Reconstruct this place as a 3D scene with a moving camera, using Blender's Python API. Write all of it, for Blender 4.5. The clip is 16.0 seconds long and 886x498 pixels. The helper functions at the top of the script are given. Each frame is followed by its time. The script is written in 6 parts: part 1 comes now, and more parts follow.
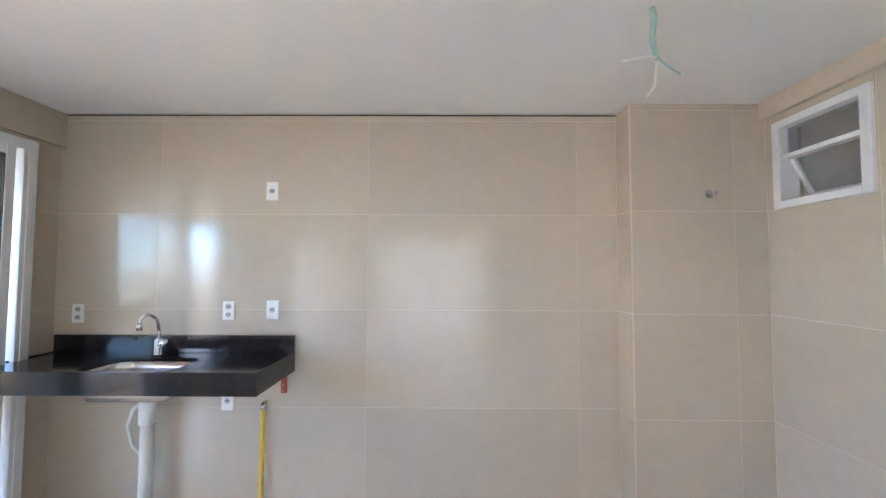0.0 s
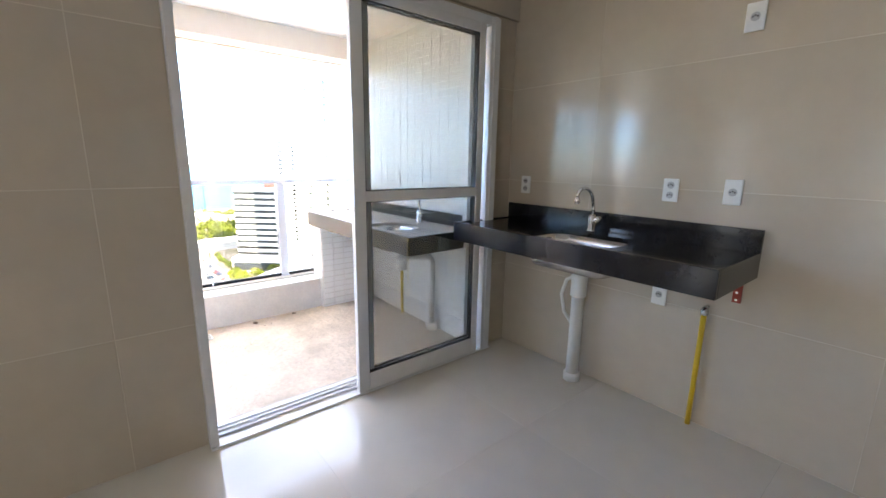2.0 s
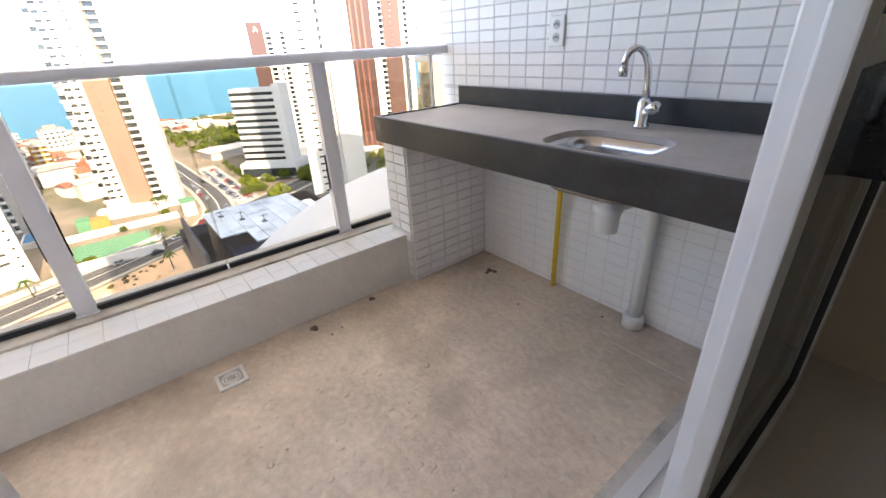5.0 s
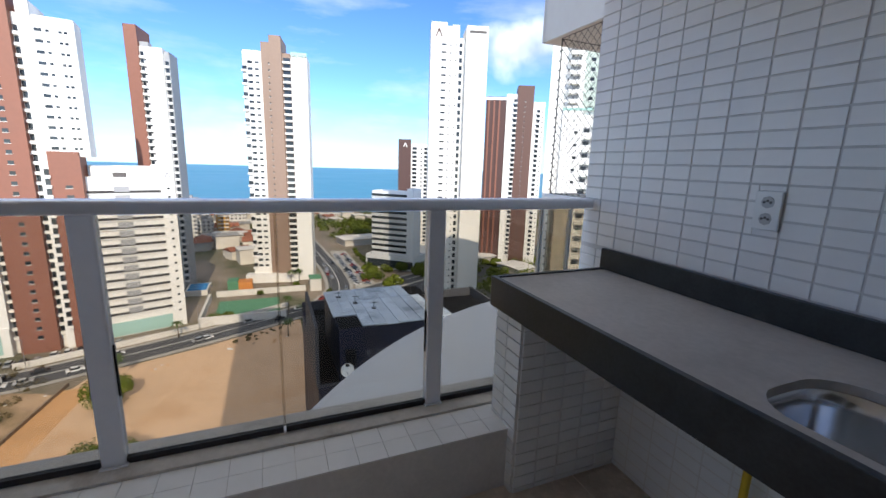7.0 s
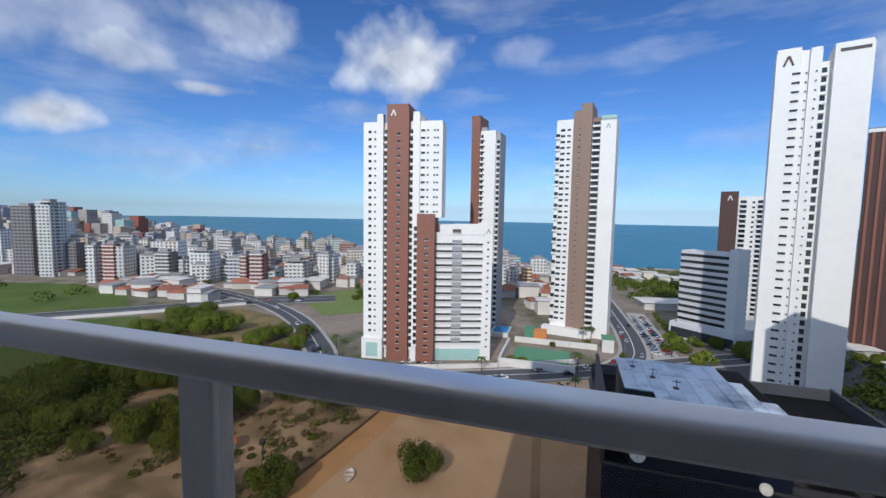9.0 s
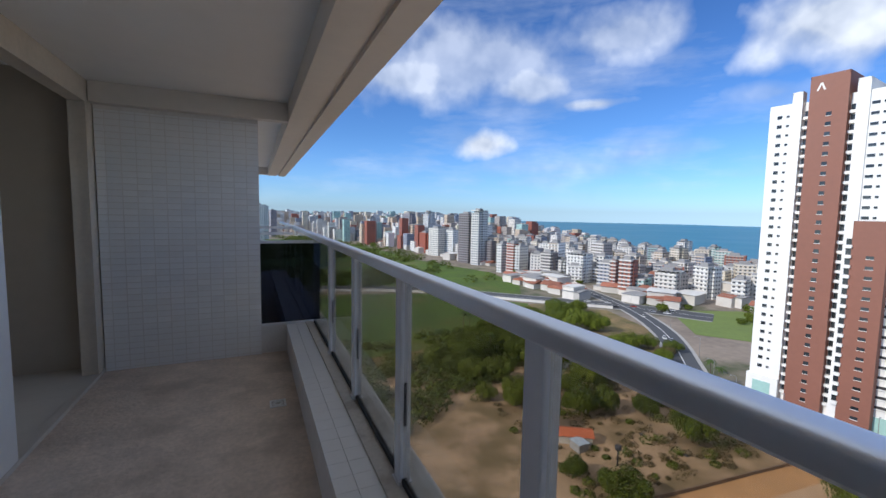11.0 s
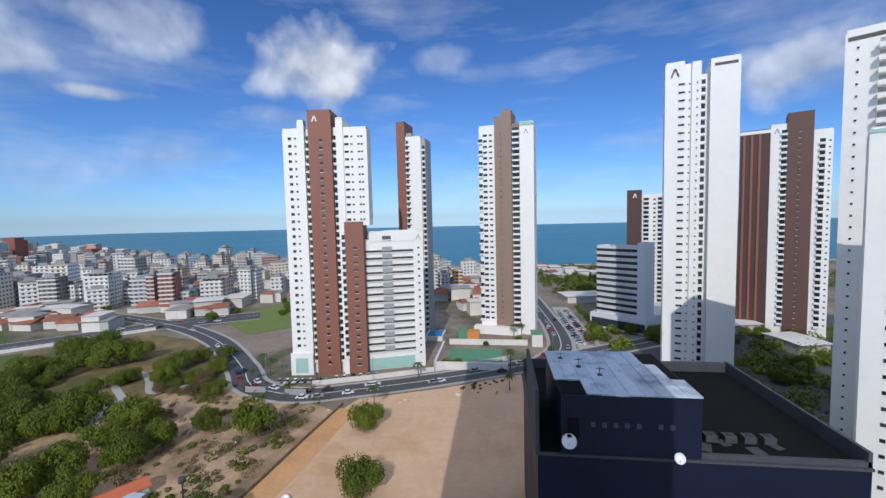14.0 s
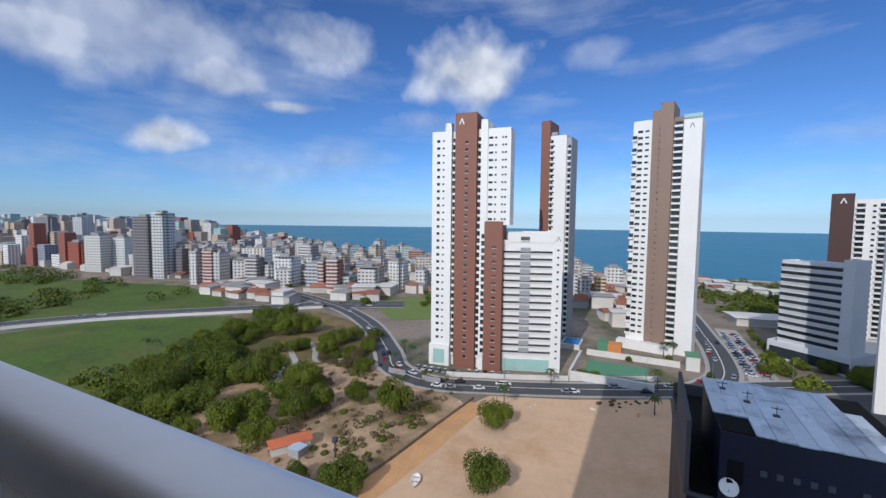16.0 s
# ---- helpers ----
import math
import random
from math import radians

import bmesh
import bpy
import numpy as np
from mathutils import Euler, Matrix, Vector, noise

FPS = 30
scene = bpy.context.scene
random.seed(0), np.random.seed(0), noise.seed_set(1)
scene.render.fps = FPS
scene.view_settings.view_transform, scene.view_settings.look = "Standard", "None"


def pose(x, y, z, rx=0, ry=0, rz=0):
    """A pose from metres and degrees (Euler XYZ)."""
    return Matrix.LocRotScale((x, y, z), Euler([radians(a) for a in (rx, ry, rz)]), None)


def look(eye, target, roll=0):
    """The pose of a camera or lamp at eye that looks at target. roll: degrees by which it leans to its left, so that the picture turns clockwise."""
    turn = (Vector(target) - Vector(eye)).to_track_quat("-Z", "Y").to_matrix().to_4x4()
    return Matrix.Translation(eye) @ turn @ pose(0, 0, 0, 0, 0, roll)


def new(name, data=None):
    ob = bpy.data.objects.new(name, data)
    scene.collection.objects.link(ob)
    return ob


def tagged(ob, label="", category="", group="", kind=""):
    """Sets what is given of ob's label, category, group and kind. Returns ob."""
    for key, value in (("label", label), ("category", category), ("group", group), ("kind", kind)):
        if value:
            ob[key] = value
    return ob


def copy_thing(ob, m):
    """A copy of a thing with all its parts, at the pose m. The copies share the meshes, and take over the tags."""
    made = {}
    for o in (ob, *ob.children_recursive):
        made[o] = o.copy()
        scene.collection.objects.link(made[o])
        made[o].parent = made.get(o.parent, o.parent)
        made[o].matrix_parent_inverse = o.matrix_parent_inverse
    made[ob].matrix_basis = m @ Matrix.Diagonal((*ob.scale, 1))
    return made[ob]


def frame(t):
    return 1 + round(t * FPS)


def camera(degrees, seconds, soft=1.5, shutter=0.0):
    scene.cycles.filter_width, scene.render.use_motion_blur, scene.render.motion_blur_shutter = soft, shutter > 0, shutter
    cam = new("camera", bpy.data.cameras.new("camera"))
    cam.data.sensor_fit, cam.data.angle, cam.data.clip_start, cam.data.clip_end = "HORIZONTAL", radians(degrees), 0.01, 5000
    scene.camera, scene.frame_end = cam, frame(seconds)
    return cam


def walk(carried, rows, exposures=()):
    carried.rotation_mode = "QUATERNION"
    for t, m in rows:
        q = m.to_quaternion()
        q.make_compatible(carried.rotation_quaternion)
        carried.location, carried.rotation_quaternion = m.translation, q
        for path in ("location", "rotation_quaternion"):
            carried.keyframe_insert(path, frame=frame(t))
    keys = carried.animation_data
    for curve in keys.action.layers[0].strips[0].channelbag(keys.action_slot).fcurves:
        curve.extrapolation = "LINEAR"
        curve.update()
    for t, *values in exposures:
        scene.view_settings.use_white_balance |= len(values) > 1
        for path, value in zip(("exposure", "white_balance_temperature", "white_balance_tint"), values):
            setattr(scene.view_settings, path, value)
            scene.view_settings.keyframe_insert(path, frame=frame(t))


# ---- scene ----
cam = camera(93.7, 16.0)
PATH = [
    (0, 0.518, -0.159, 1.457, 92.78, -0.20, 0.28),
    (0.5, 0.471, -0.107, 1.449, 89.28, -0.70, 20.13),
    (1, 0.417, -0.083, 1.405, 84.40, -1.00, 35.88),
    (1.5, 0.312, -0.002, 1.350, 81.04, -2.17, 44.56),
    (2, 0.086, 0.185, 1.320, 78.08, -0.88, 50.70),
    (2.5, -0.189, 0.377, 1.249, 75.37, 0.39, 58.25),
    (3, -0.499, 0.595, 1.294, 71.79, 0.76, 70.54),
    (3.625, -0.920, 0.690, 1.265, 67.60, 1.20, 74.30),
    (4.25, -1.350, 0.660, 1.215, 64.20, 1.90, 65.50),
    (4.875, -1.700, 0.585, 1.165, 63.20, 2.70, 53.20),
    (5.5, -1.881, 0.572, 1.138, 66.07, 3.02, 47.05),
    (6, -1.933, 0.650, 1.173, 71.94, 1.52, 49.45),
    (6.5, -2.062, 0.777, 1.257, 77.23, -0.88, 59.53),
    (7, -2.216, 0.827, 1.282, 78.53, -1.78, 67.80),
    (7.5, -2.543, 0.888, 1.304, 79.72, -0.69, 72.71),
    (8, -2.791, 0.922, 1.346, 81.61, -0.50, 80.30),
    (8.5, -3.021, 0.995, 1.385, 83.47, -0.93, 92.17),
    (9, -3.250, 0.865, 1.363, 85.29, -0.96, 107.33),
    (9.5, -3.294, 0.874, 1.366, 86.53, -1.30, 122.98),
    (10, -3.281, 0.952, 1.382, 86.54, -1.43, 137.44),
    (10.625, -3.248, 0.974, 1.369, 86.00, -1.30, 150.50),
    (11.25, -3.208, 0.981, 1.350, 84.90, -0.90, 157.00),
    (11.875, -3.178, 0.978, 1.336, 83.90, -0.30, 154.50),
    (12.5, -3.191, 0.976, 1.332, 83.76, 0.41, 141.97),
    (13, -3.378, 0.997, 1.363, 85.50, 1.72, 124.12),
    (13.5, -3.575, 0.975, 1.305, 86.02, 2.19, 107.72),
    (14, -3.640, 0.955, 1.345, 86.04, 1.36, 97.59),
    (14.5, -3.680, 0.940, 1.385, 86.17, 0.68, 94.30),
    (15, -3.680, 0.935, 1.388, 86.53, 0.23, 97.27),
    (15.5, -3.650, 0.930, 1.352, 86.69, -0.15, 104.88),
    (16, -3.608, 0.920, 1.305, 86.22, -0.60, 116.67),
]
EXPOSURES = [(0, 5.25, 6300, 14), (0.5, 4.8, 7000, 14), (1, 4.6, 6900, 14), (1.5, 4.55, 6800, 14), (2, 4.4, 6800, 13), (3, 4.1, 7000, 12), (5.5, 2.5, 7600, 14), (6, 2.25, 7400, 14), (6.5, 1.7, 6800, 13), (7, 0.95, 6400, 11), (7.5, 0.35, 6200, 11), (8, -0.05, 6000, 10), (9, -0.1, 6000, 11), (10, 0.05, 6000, 11), (12.5, 0.4, 6000, 11), (13.5, -0.1, 6000, 12), (16, -0.15, 6000, 12)]
walk(cam, [(t, pose(*row)) for t, *row in PATH], EXPOSURES)

# ---- world and sun ----
SUN_ELEV, SUN_AZ = 32.0, 0.0   # degrees; the sun stands behind the building, towards +x
world = bpy.data.worlds.new("world")
scene.world = world
world.use_nodes = True
wt = world.node_tree
wt.nodes.clear()


def wnode(kind, operation=None, data_type=None, blend_type=None, use_clamp=False):
    n = wt.nodes.new(kind)
    if data_type:
        n.data_type = data_type
    if operation:
        n.operation = operation
    if blend_type:
        n.blend_type = blend_type
    if use_clamp:
        n.use_clamp = True
    return n


def wmath(op, a, b=None, c=None, clamp=False):
    n = wnode("ShaderNodeMath", operation=op, use_clamp=clamp)
    for i, v in enumerate((a, b, c)):
        if v is None:
            continue
        if isinstance(v, (int, float)):
            n.inputs[i].default_value = v
        else:
            wt.links.new(v, n.inputs[i])
    return n.outputs[0]


sky = wnode("ShaderNodeTexSky")
sky.sky_type, sky.sun_disc, sky.altitude = "NISHITA", False, 60
sky.sun_elevation, sky.sun_rotation = radians(SUN_ELEV), radians(90 - SUN_AZ)
sky.air_density, sky.dust_density, sky.ozone_density = 1.0, 0.6, 2.0
direction = wnode("ShaderNodeTexCoord").outputs["Generated"]
n_big = wnode("ShaderNodeTexNoise")
n_big.inputs["Scale"].default_value, n_big.inputs["Detail"].default_value, n_big.inputs["Roughness"].default_value = 10.0, 7.0, 0.46
wt.links.new(direction, n_big.inputs["Vector"])
n_soft = wnode("ShaderNodeTexNoise")
n_soft.inputs["Scale"].default_value, n_soft.inputs["Detail"].default_value = 10.0, 3.0
wt.links.new(direction, n_soft.inputs["Vector"])
sep = wnode("ShaderNodeSeparateXYZ")
wt.links.new(direction, sep.inputs[0])
# below the horizon the haze goes on
level = wnode("ShaderNodeCombineXYZ")
wt.links.new(sep.outputs["X"], level.inputs[0]), wt.links.new(sep.outputs["Y"], level.inputs[1])
wt.links.new(wmath("MAXIMUM", sep.outputs["Z"], 0.012), level.inputs[2])
wt.links.new(level.outputs[0], sky.inputs["Vector"])
# cumulus: way, half width, half height, strength
CLOUDS = [((-0.867, -0.375, 0.328), 0.125, 0.075, 1.0), ((-0.482, -0.861, 0.163), 0.066, 0.036, 1.0),
          ((-0.747, -0.650, 0.138), 0.07, 0.020, 0.5), ((-0.443, -0.833, 0.331), 0.28, 0.09, 0.52),
          ((-0.181, -0.921, 0.344), 0.26, 0.115, 0.54), ((-0.677, -0.640, 0.364), 0.14, 0.05, 0.6),
          ((-0.818, 0.517, 0.252), 0.11, 0.055, 0.75), ((-0.928, -0.128, 0.351), 0.06, 0.03, 0.3),
          ((-0.271, -0.914, 0.302), 0.14, 0.05, 0.7), ((-0.667, -0.704, 0.242), 0.08, 0.014, 0.8),
          ((-0.860, -0.455, 0.230), 0.07, 0.022, 0.35), ((-0.566, -0.775, 0.281), 0.10, 0.04, 0.7),
          ((0.3, 0.8, 0.5), 0.3, 0.12, 0.9), ((0.6, -0.6, 0.5), 0.25, 0.1, 0.9), ((0.1, -0.5, 0.85), 0.25, 0.2, 0.8)]
cover = None
for way, wide, high, much in CLOUDS:
    v = Vector(way).normalized()
    diff = wnode("ShaderNodeVectorMath", operation="SUBTRACT")
    wt.links.new(direction, diff.inputs[0])
    diff.inputs[1].default_value = v
    stretch = wnode("ShaderNodeVectorMath", operation="MULTIPLY")
    wt.links.new(diff.outputs[0], stretch.inputs[0])
    stretch.inputs[1].default_value = (1 / wide, 1 / wide, 1 / high)
    size = wnode("ShaderNodeVectorMath", operation="LENGTH")
    wt.links.new(stretch.outputs[0], size.inputs[0])
    d = wmath("SUBTRACT", 1.18, size.outputs["Value"])
    d = wmath("MULTIPLY_ADD", n_big.outputs["Fac"], 2.0, wmath("SUBTRACT", d, 1.0))
    d = wmath("MULTIPLY", wmath("MULTIPLY", d, 1.4, clamp=True), much)
    cover = d if cover is None else wmath("MAXIMUM", cover, d)
# thin veils, stretched along the horizon
flat = wnode("ShaderNodeVectorMath", operation="MULTIPLY")
wt.links.new(direction, flat.inputs[0])
flat.inputs[1].default_value = (1, 1, 4.5)
veil = wnode("ShaderNodeTexNoise")
veil.inputs["Scale"].default_value, veil.inputs["Detail"].default_value, veil.inputs["Roughness"].default_value = 2.6, 8.0, 0.58
wt.links.new(flat.outputs[0], veil.inputs["Vector"])
thin = wmath("MULTIPLY", wmath("SUBTRACT", veil.outputs["Fac"], 0.47), 2.2, clamp=True)
thin = wmath("MULTIPLY", thin, 0.75)
# denser cloud overhead, never in view, added to brighten the shaded balcony
high = wmath("MULTIPLY", wmath("SUBTRACT", sep.outputs["Z"], 0.44), 4.0, clamp=True)
high = wmath("MULTIPLY", high, wmath("MULTIPLY_ADD", n_soft.outputs["Fac"], 1.1, 0.25, clamp=True))
cover = wmath("MAXIMUM", wmath("MAXIMUM", cover, thin), high)
cover = wmath("MULTIPLY", cover, wmath("MULTIPLY", sep.outputs["Z"], 14.0, clamp=True))
tone = wnode("ShaderNodeValToRGB")
tone.color_ramp.elements[0].position, tone.color_ramp.elements[0].color = 0.18, (3.0, 3.4, 4.1, 1)
tone.color_ramp.elements[1].position, tone.color_ramp.elements[1].color = 0.82, (6.0, 6.2, 6.5, 1)
raised = wnode("ShaderNodeVectorMath", operation="ADD")
wt.links.new(direction, raised.inputs[0])
raised.inputs[1].default_value = (0.01, 0.0, 0.028)
n_up = wnode("ShaderNodeTexNoise")
n_up.inputs["Scale"].default_value, n_up.inputs["Detail"].default_value, n_up.inputs["Roughness"].default_value = 10.0, 7.0, 0.46
wt.links.new(raised.outputs[0], n_up.inputs["Vector"])
lit = wmath("MULTIPLY", wmath("SUBTRACT", n_big.outputs["Fac"], n_up.outputs["Fac"]), 1.3)
wt.links.new(wmath("ADD", n_soft.outputs["Fac"], lit), tone.inputs["Fac"])
tint = wnode("ShaderNodeMix", data_type="RGBA", blend_type="MULTIPLY")
tint.inputs["Factor"].default_value = 1.0
wt.links.new(sky.outputs["Color"], tint.inputs["A"])
low = wnode("ShaderNodeValToRGB")
low.color_ramp.elements[0].position, low.color_ramp.elements[0].color = 0.0, (0.56, 0.80, 1.26, 1)
low.color_ramp.elements[1].position, low.color_ramp.elements[1].color = 0.85, (0.70, 0.85, 1.0, 1)
for at, tone_at in ((0.05, (0.47, 0.70, 1.08, 1)), (0.18, (0.38, 0.59, 0.90, 1)), (0.45, (0.31, 0.49, 0.77, 1))):
    low.color_ramp.elements.new(at).color = tone_at
wt.links.new(sep.outputs["Z"], low.inputs["Fac"])
wt.links.new(low.outputs["Color"], tint.inputs["B"])
mix = wnode("ShaderNodeMix", data_type="RGBA")
wt.links.new(cover, mix.inputs["Factor"])
wt.links.new(tint.outputs["Result"], mix.inputs["A"])
wt.links.new(tone.outputs["Color"], mix.inputs["B"])
bg = wnode("ShaderNodeBackground")
bg.inputs["Strength"].default_value = 0.14
wt.links.new(mix.outputs["Result"], bg.inputs["Color"])
wt.links.new(bg.outputs[0], wnode("ShaderNodeOutputWorld").inputs["Surface"])

# fill lamps at living-room openings the walk never faces: south one inferred, west one added to brighten the kitchen
for at, to, wide, power in (((-1.99, -2.55, 1.10), (0.0, -2.55, 1.10), 1.25, 0.5), ((0.25, -3.42, 1.10), (0.25, 0.0, 1.10), 2.0, 1.0)):
    day = new("daylight_fill", bpy.data.lights.new("daylight_fill", "AREA"))
    day.data.shape, day.data.size, day.data.size_y, day.data.energy, day.data.color = "RECTANGLE", wide, 2.0, power, (0.88, 0.94, 1.0)
    day.matrix_world = look(at, to)

sun = new("sun", bpy.data.lights.new("sun", "SUN"))
sun.data.energy, sun.data.angle, sun.data.color = 2.9, radians(0.5), (1.0, 0.93, 0.82)
sun.matrix_world = look((0, 0, 0), (-math.cos(radians(SUN_ELEV)), -math.sin(radians(SUN_AZ)), -math.sin(radians(SUN_ELEV))))


# ---- materials ----
def mat(name, col, rough=0.6, metal=0.0, var=0.12, scale=4.0, bump=0.0, bscale=80.0, dirt=None, dirt_at=0.6, rand=0.0, spec=0.5, coat=0.0):
    """A surface with grain and stains at two scales; dirt: a second colour that shows in patches."""
    m = bpy.data.materials.new(name)
    m.use_nodes = True
    t = m.node_tree
    b = t.nodes["Principled BSDF"]
    b.inputs["Roughness"].default_value, b.inputs["Metallic"].default_value = rough, metal
    b.inputs["Specular IOR Level"].default_value = spec
    b.inputs["Coat Weight"].default_value = coat
    pos = t.nodes.new("ShaderNodeTexCoord").outputs["Object"]
    fine = t.nodes.new("ShaderNodeTexNoise")
    fine.inputs["Scale"].default_value, fine.inputs["Detail"].default_value = scale * 9, 5
    wide = t.nodes.new("ShaderNodeTexNoise")
    wide.inputs["Scale"].default_value, wide.inputs["Detail"].default_value, wide.inputs["Roughness"].default_value = scale, 6, 0.6
    t.links.new(pos, fine.inputs["Vector"]), t.links.new(pos, wide.inputs["Vector"])
    ramp = t.nodes.new("ShaderNodeValToRGB")
    ramp.color_ramp.elements[0].position, ramp.color_ramp.elements[1].position = 0.3, 0.7
    ramp.color_ramp.elements[0].color = (*[c * (1 - var) for c in col], 1)
    ramp.color_ramp.elements[1].color = (*[min(1, c * (1 + var)) for c in col], 1)
    add = t.nodes.new("ShaderNodeMath")
    add.operation = "MULTIPLY_ADD"
    add.inputs[1].default_value, add.inputs[2].default_value = 0.4, 0.3
    t.links.new(fine.outputs["Fac"], add.inputs[0])
    half = t.nodes.new("ShaderNodeMath")
    half.operation = "MULTIPLY_ADD"
    half.inputs[1].default_value = 0.6
    t.links.new(wide.outputs["Fac"], half.inputs[0]), t.links.new(add.outputs[0], half.inputs[2])
    sub = t.nodes.new("ShaderNodeMath")
    sub.operation = "SUBTRACT"
    sub.inputs[1].default_value = 0.3
    t.links.new(half.outputs[0], sub.inputs[0])
    t.links.new(sub.outputs[0], ramp.inputs["Fac"])
    out = ramp.outputs["Color"]
    if dirt:
        cut = t.nodes.new("ShaderNodeMapRange")
        cut.inputs["From Min"].default_value, cut.inputs["From Max"].default_value = dirt_at - 0.06, dirt_at + 0.1
        spot = t.nodes.new("ShaderNodeTexNoise")
        spot.inputs["Scale"].default_value, spot.inputs["Detail"].default_value, spot.inputs["Roughness"].default_value = scale * 0.6, 8, 0.65
        shift = t.nodes.new("ShaderNodeVectorMath")
        shift.inputs[1].default_value = (13.7, 5.1, 3.3)
        t.links.new(pos, shift.inputs[0]), t.links.new(shift.outputs[0], spot.inputs["Vector"])
        t.links.new(spot.outputs["Fac"], cut.inputs["Value"])
        mx = t.nodes.new("ShaderNodeMix")
        mx.data_type = "RGBA"
        t.links.new(cut.outputs["Result"], mx.inputs["Factor"]), t.links.new(out, mx.inputs["A"])
        mx.inputs["B"].default_value = (*dirt, 1)
        out = mx.outputs["Result"]
    if rand:
        info = t.nodes.new("ShaderNodeObjectInfo")
        gain = t.nodes.new("ShaderNodeMapRange")
        gain.inputs["To Min"].default_value, gain.inputs["To Max"].default_value = 1 - rand, 1 + rand
        t.links.new(info.outputs["Random"], gain.inputs["Value"])
        vm = t.nodes.new("ShaderNodeVectorMath")
        vm.operation = "SCALE"
        t.links.new(out, vm.inputs[0]), t.links.new(gain.outputs["Result"], vm.inputs["Scale"])
        out = vm.outputs[0]
    t.links.new(out, b.inputs["Base Color"])
    if bump:
        bn = t.nodes.new("ShaderNodeTexNoise")
        bn.inputs["Scale"].default_value, bn.inputs["Detail"].default_value = bscale, 6
        t.links.new(pos, bn.inputs["Vector"])
        bp = t.nodes.new("ShaderNodeBump")
        bp.inputs["Strength"].default_value, bp.inputs["Distance"].default_value = bump, 0.02
        t.links.new(bn.outputs["Fac"], bp.inputs["Height"]), t.links.new(bp.outputs[0], b.inputs["Normal"])
    rr = t.nodes.new("ShaderNodeMapRange")
    rr.inputs["To Min"].default_value, rr.inputs["To Max"].default_value = max(0.02, rough * 0.8), min(1, rough * 1.25)
    t.links.new(wide.outputs["Fac"], rr.inputs["Value"]), t.links.new(rr.outputs["Result"], b.inputs["Roughness"])
    return m


def glass(name, tint, gloss=0.035):
    m = bpy.data.materials.new(name)
    m.use_nodes = True
    t = m.node_tree
    t.nodes.clear()
    clear, shine = t.nodes.new("ShaderNodeBsdfTransparent"), t.nodes.new("ShaderNodeBsdfGlossy")
    clear.inputs["Color"].default_value = (*tint, 1)
    shine.inputs["Roughness"].default_value = 0.015
    lw = t.nodes.new("ShaderNodeLayerWeight")
    lw.inputs["Blend"].default_value = 0.5
    steep = t.nodes.new("ShaderNodeMath")
    steep.operation = "POWER"
    steep.inputs[1].default_value = 5.0
    fr = t.nodes.new("ShaderNodeMath")
    fr.operation = "MULTIPLY_ADD"
    fr.inputs[1].default_value, fr.inputs[2].default_value = 0.75, gloss
    t.links.new(lw.outputs["Facing"], steep.inputs[0]), t.links.new(steep.outputs[0], fr.inputs[0])
    mx = t.nodes.new("ShaderNodeMixShader")
    t.links.new(fr.outputs[0], mx.inputs[0]), t.links.new(clear.outputs[0], mx.inputs[1]), t.links.new(shine.outputs[0], mx.inputs[2])
    t.links.new(mx.outputs[0], t.nodes.new("ShaderNodeOutputMaterial").inputs["Surface"])
    return m


M_PORCELAIN = mat("beige_porcelain", (0.54, 0.465, 0.37), 0.13, var=0.06, scale=1.2, rand=0.03, spec=0.6)
M_GROUT = mat("pale_grout", (0.62, 0.55, 0.45), 0.8, var=0.1)
M_FLOOR = mat("polished_floor", (0.70, 0.655, 0.585), 0.12, var=0.05, scale=0.8, spec=0.6)
M_FLOORJOINT = mat("floor_joint", (0.64, 0.59, 0.52), 0.7, var=0.1)
M_CEIL = mat("ceiling_paint", (0.85, 0.83, 0.79), 0.85, var=0.03, scale=0.6)
M_WHITE = mat("white_paint", (0.80, 0.79, 0.76), 0.55, var=0.04, scale=1.5)
M_PLASTIC = mat("white_plastic", (0.82, 0.82, 0.80), 0.35, var=0.03)
M_MODULE = mat("socket_recess", (0.46, 0.46, 0.46), 0.3, var=0.05)
M_PLASTIC_DARK = mat("socket_hole", (0.10, 0.09, 0.09), 0.5)
M_ALU = mat("white_aluminium", (0.74, 0.74, 0.745), 0.34, metal=0.1, var=0.04, scale=2)
M_RAIL = mat("rail_aluminium", (0.78, 0.79, 0.84), 0.36, metal=0.1, var=0.04, scale=3)
M_HANDRAIL = mat("satin_anodised_rail", (0.90, 0.91, 0.95), 0.42, metal=0.55, var=0.03, scale=3)
M_GASKET = mat("black_gasket", (0.02, 0.02, 0.022), 0.6)
M_GRANITE = mat("black_granite", (0.012, 0.012, 0.014), 0.12, var=0.5, scale=14, rand=0.0)
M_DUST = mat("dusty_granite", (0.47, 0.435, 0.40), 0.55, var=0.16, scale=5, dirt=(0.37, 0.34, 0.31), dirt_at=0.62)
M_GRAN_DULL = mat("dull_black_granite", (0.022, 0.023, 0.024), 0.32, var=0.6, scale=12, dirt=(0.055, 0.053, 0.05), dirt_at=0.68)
M_STEEL = mat("stainless_steel", (0.62, 0.62, 0.62), 0.22, metal=1.0, var=0.06, scale=6)
M_CHROME = mat("chrome", (0.72, 0.72, 0.74), 0.08, metal=1.0, var=0.03)
M_PVC = mat("white_pvc", (0.80, 0.79, 0.75), 0.4, var=0.05, scale=6)
M_YELLOW = mat("yellow_gas_pipe", (0.78, 0.52, 0.03), 0.45, var=0.1, scale=8)
M_RED = mat("red_primer", (0.34, 0.045, 0.025), 0.6, var=0.15, scale=12)
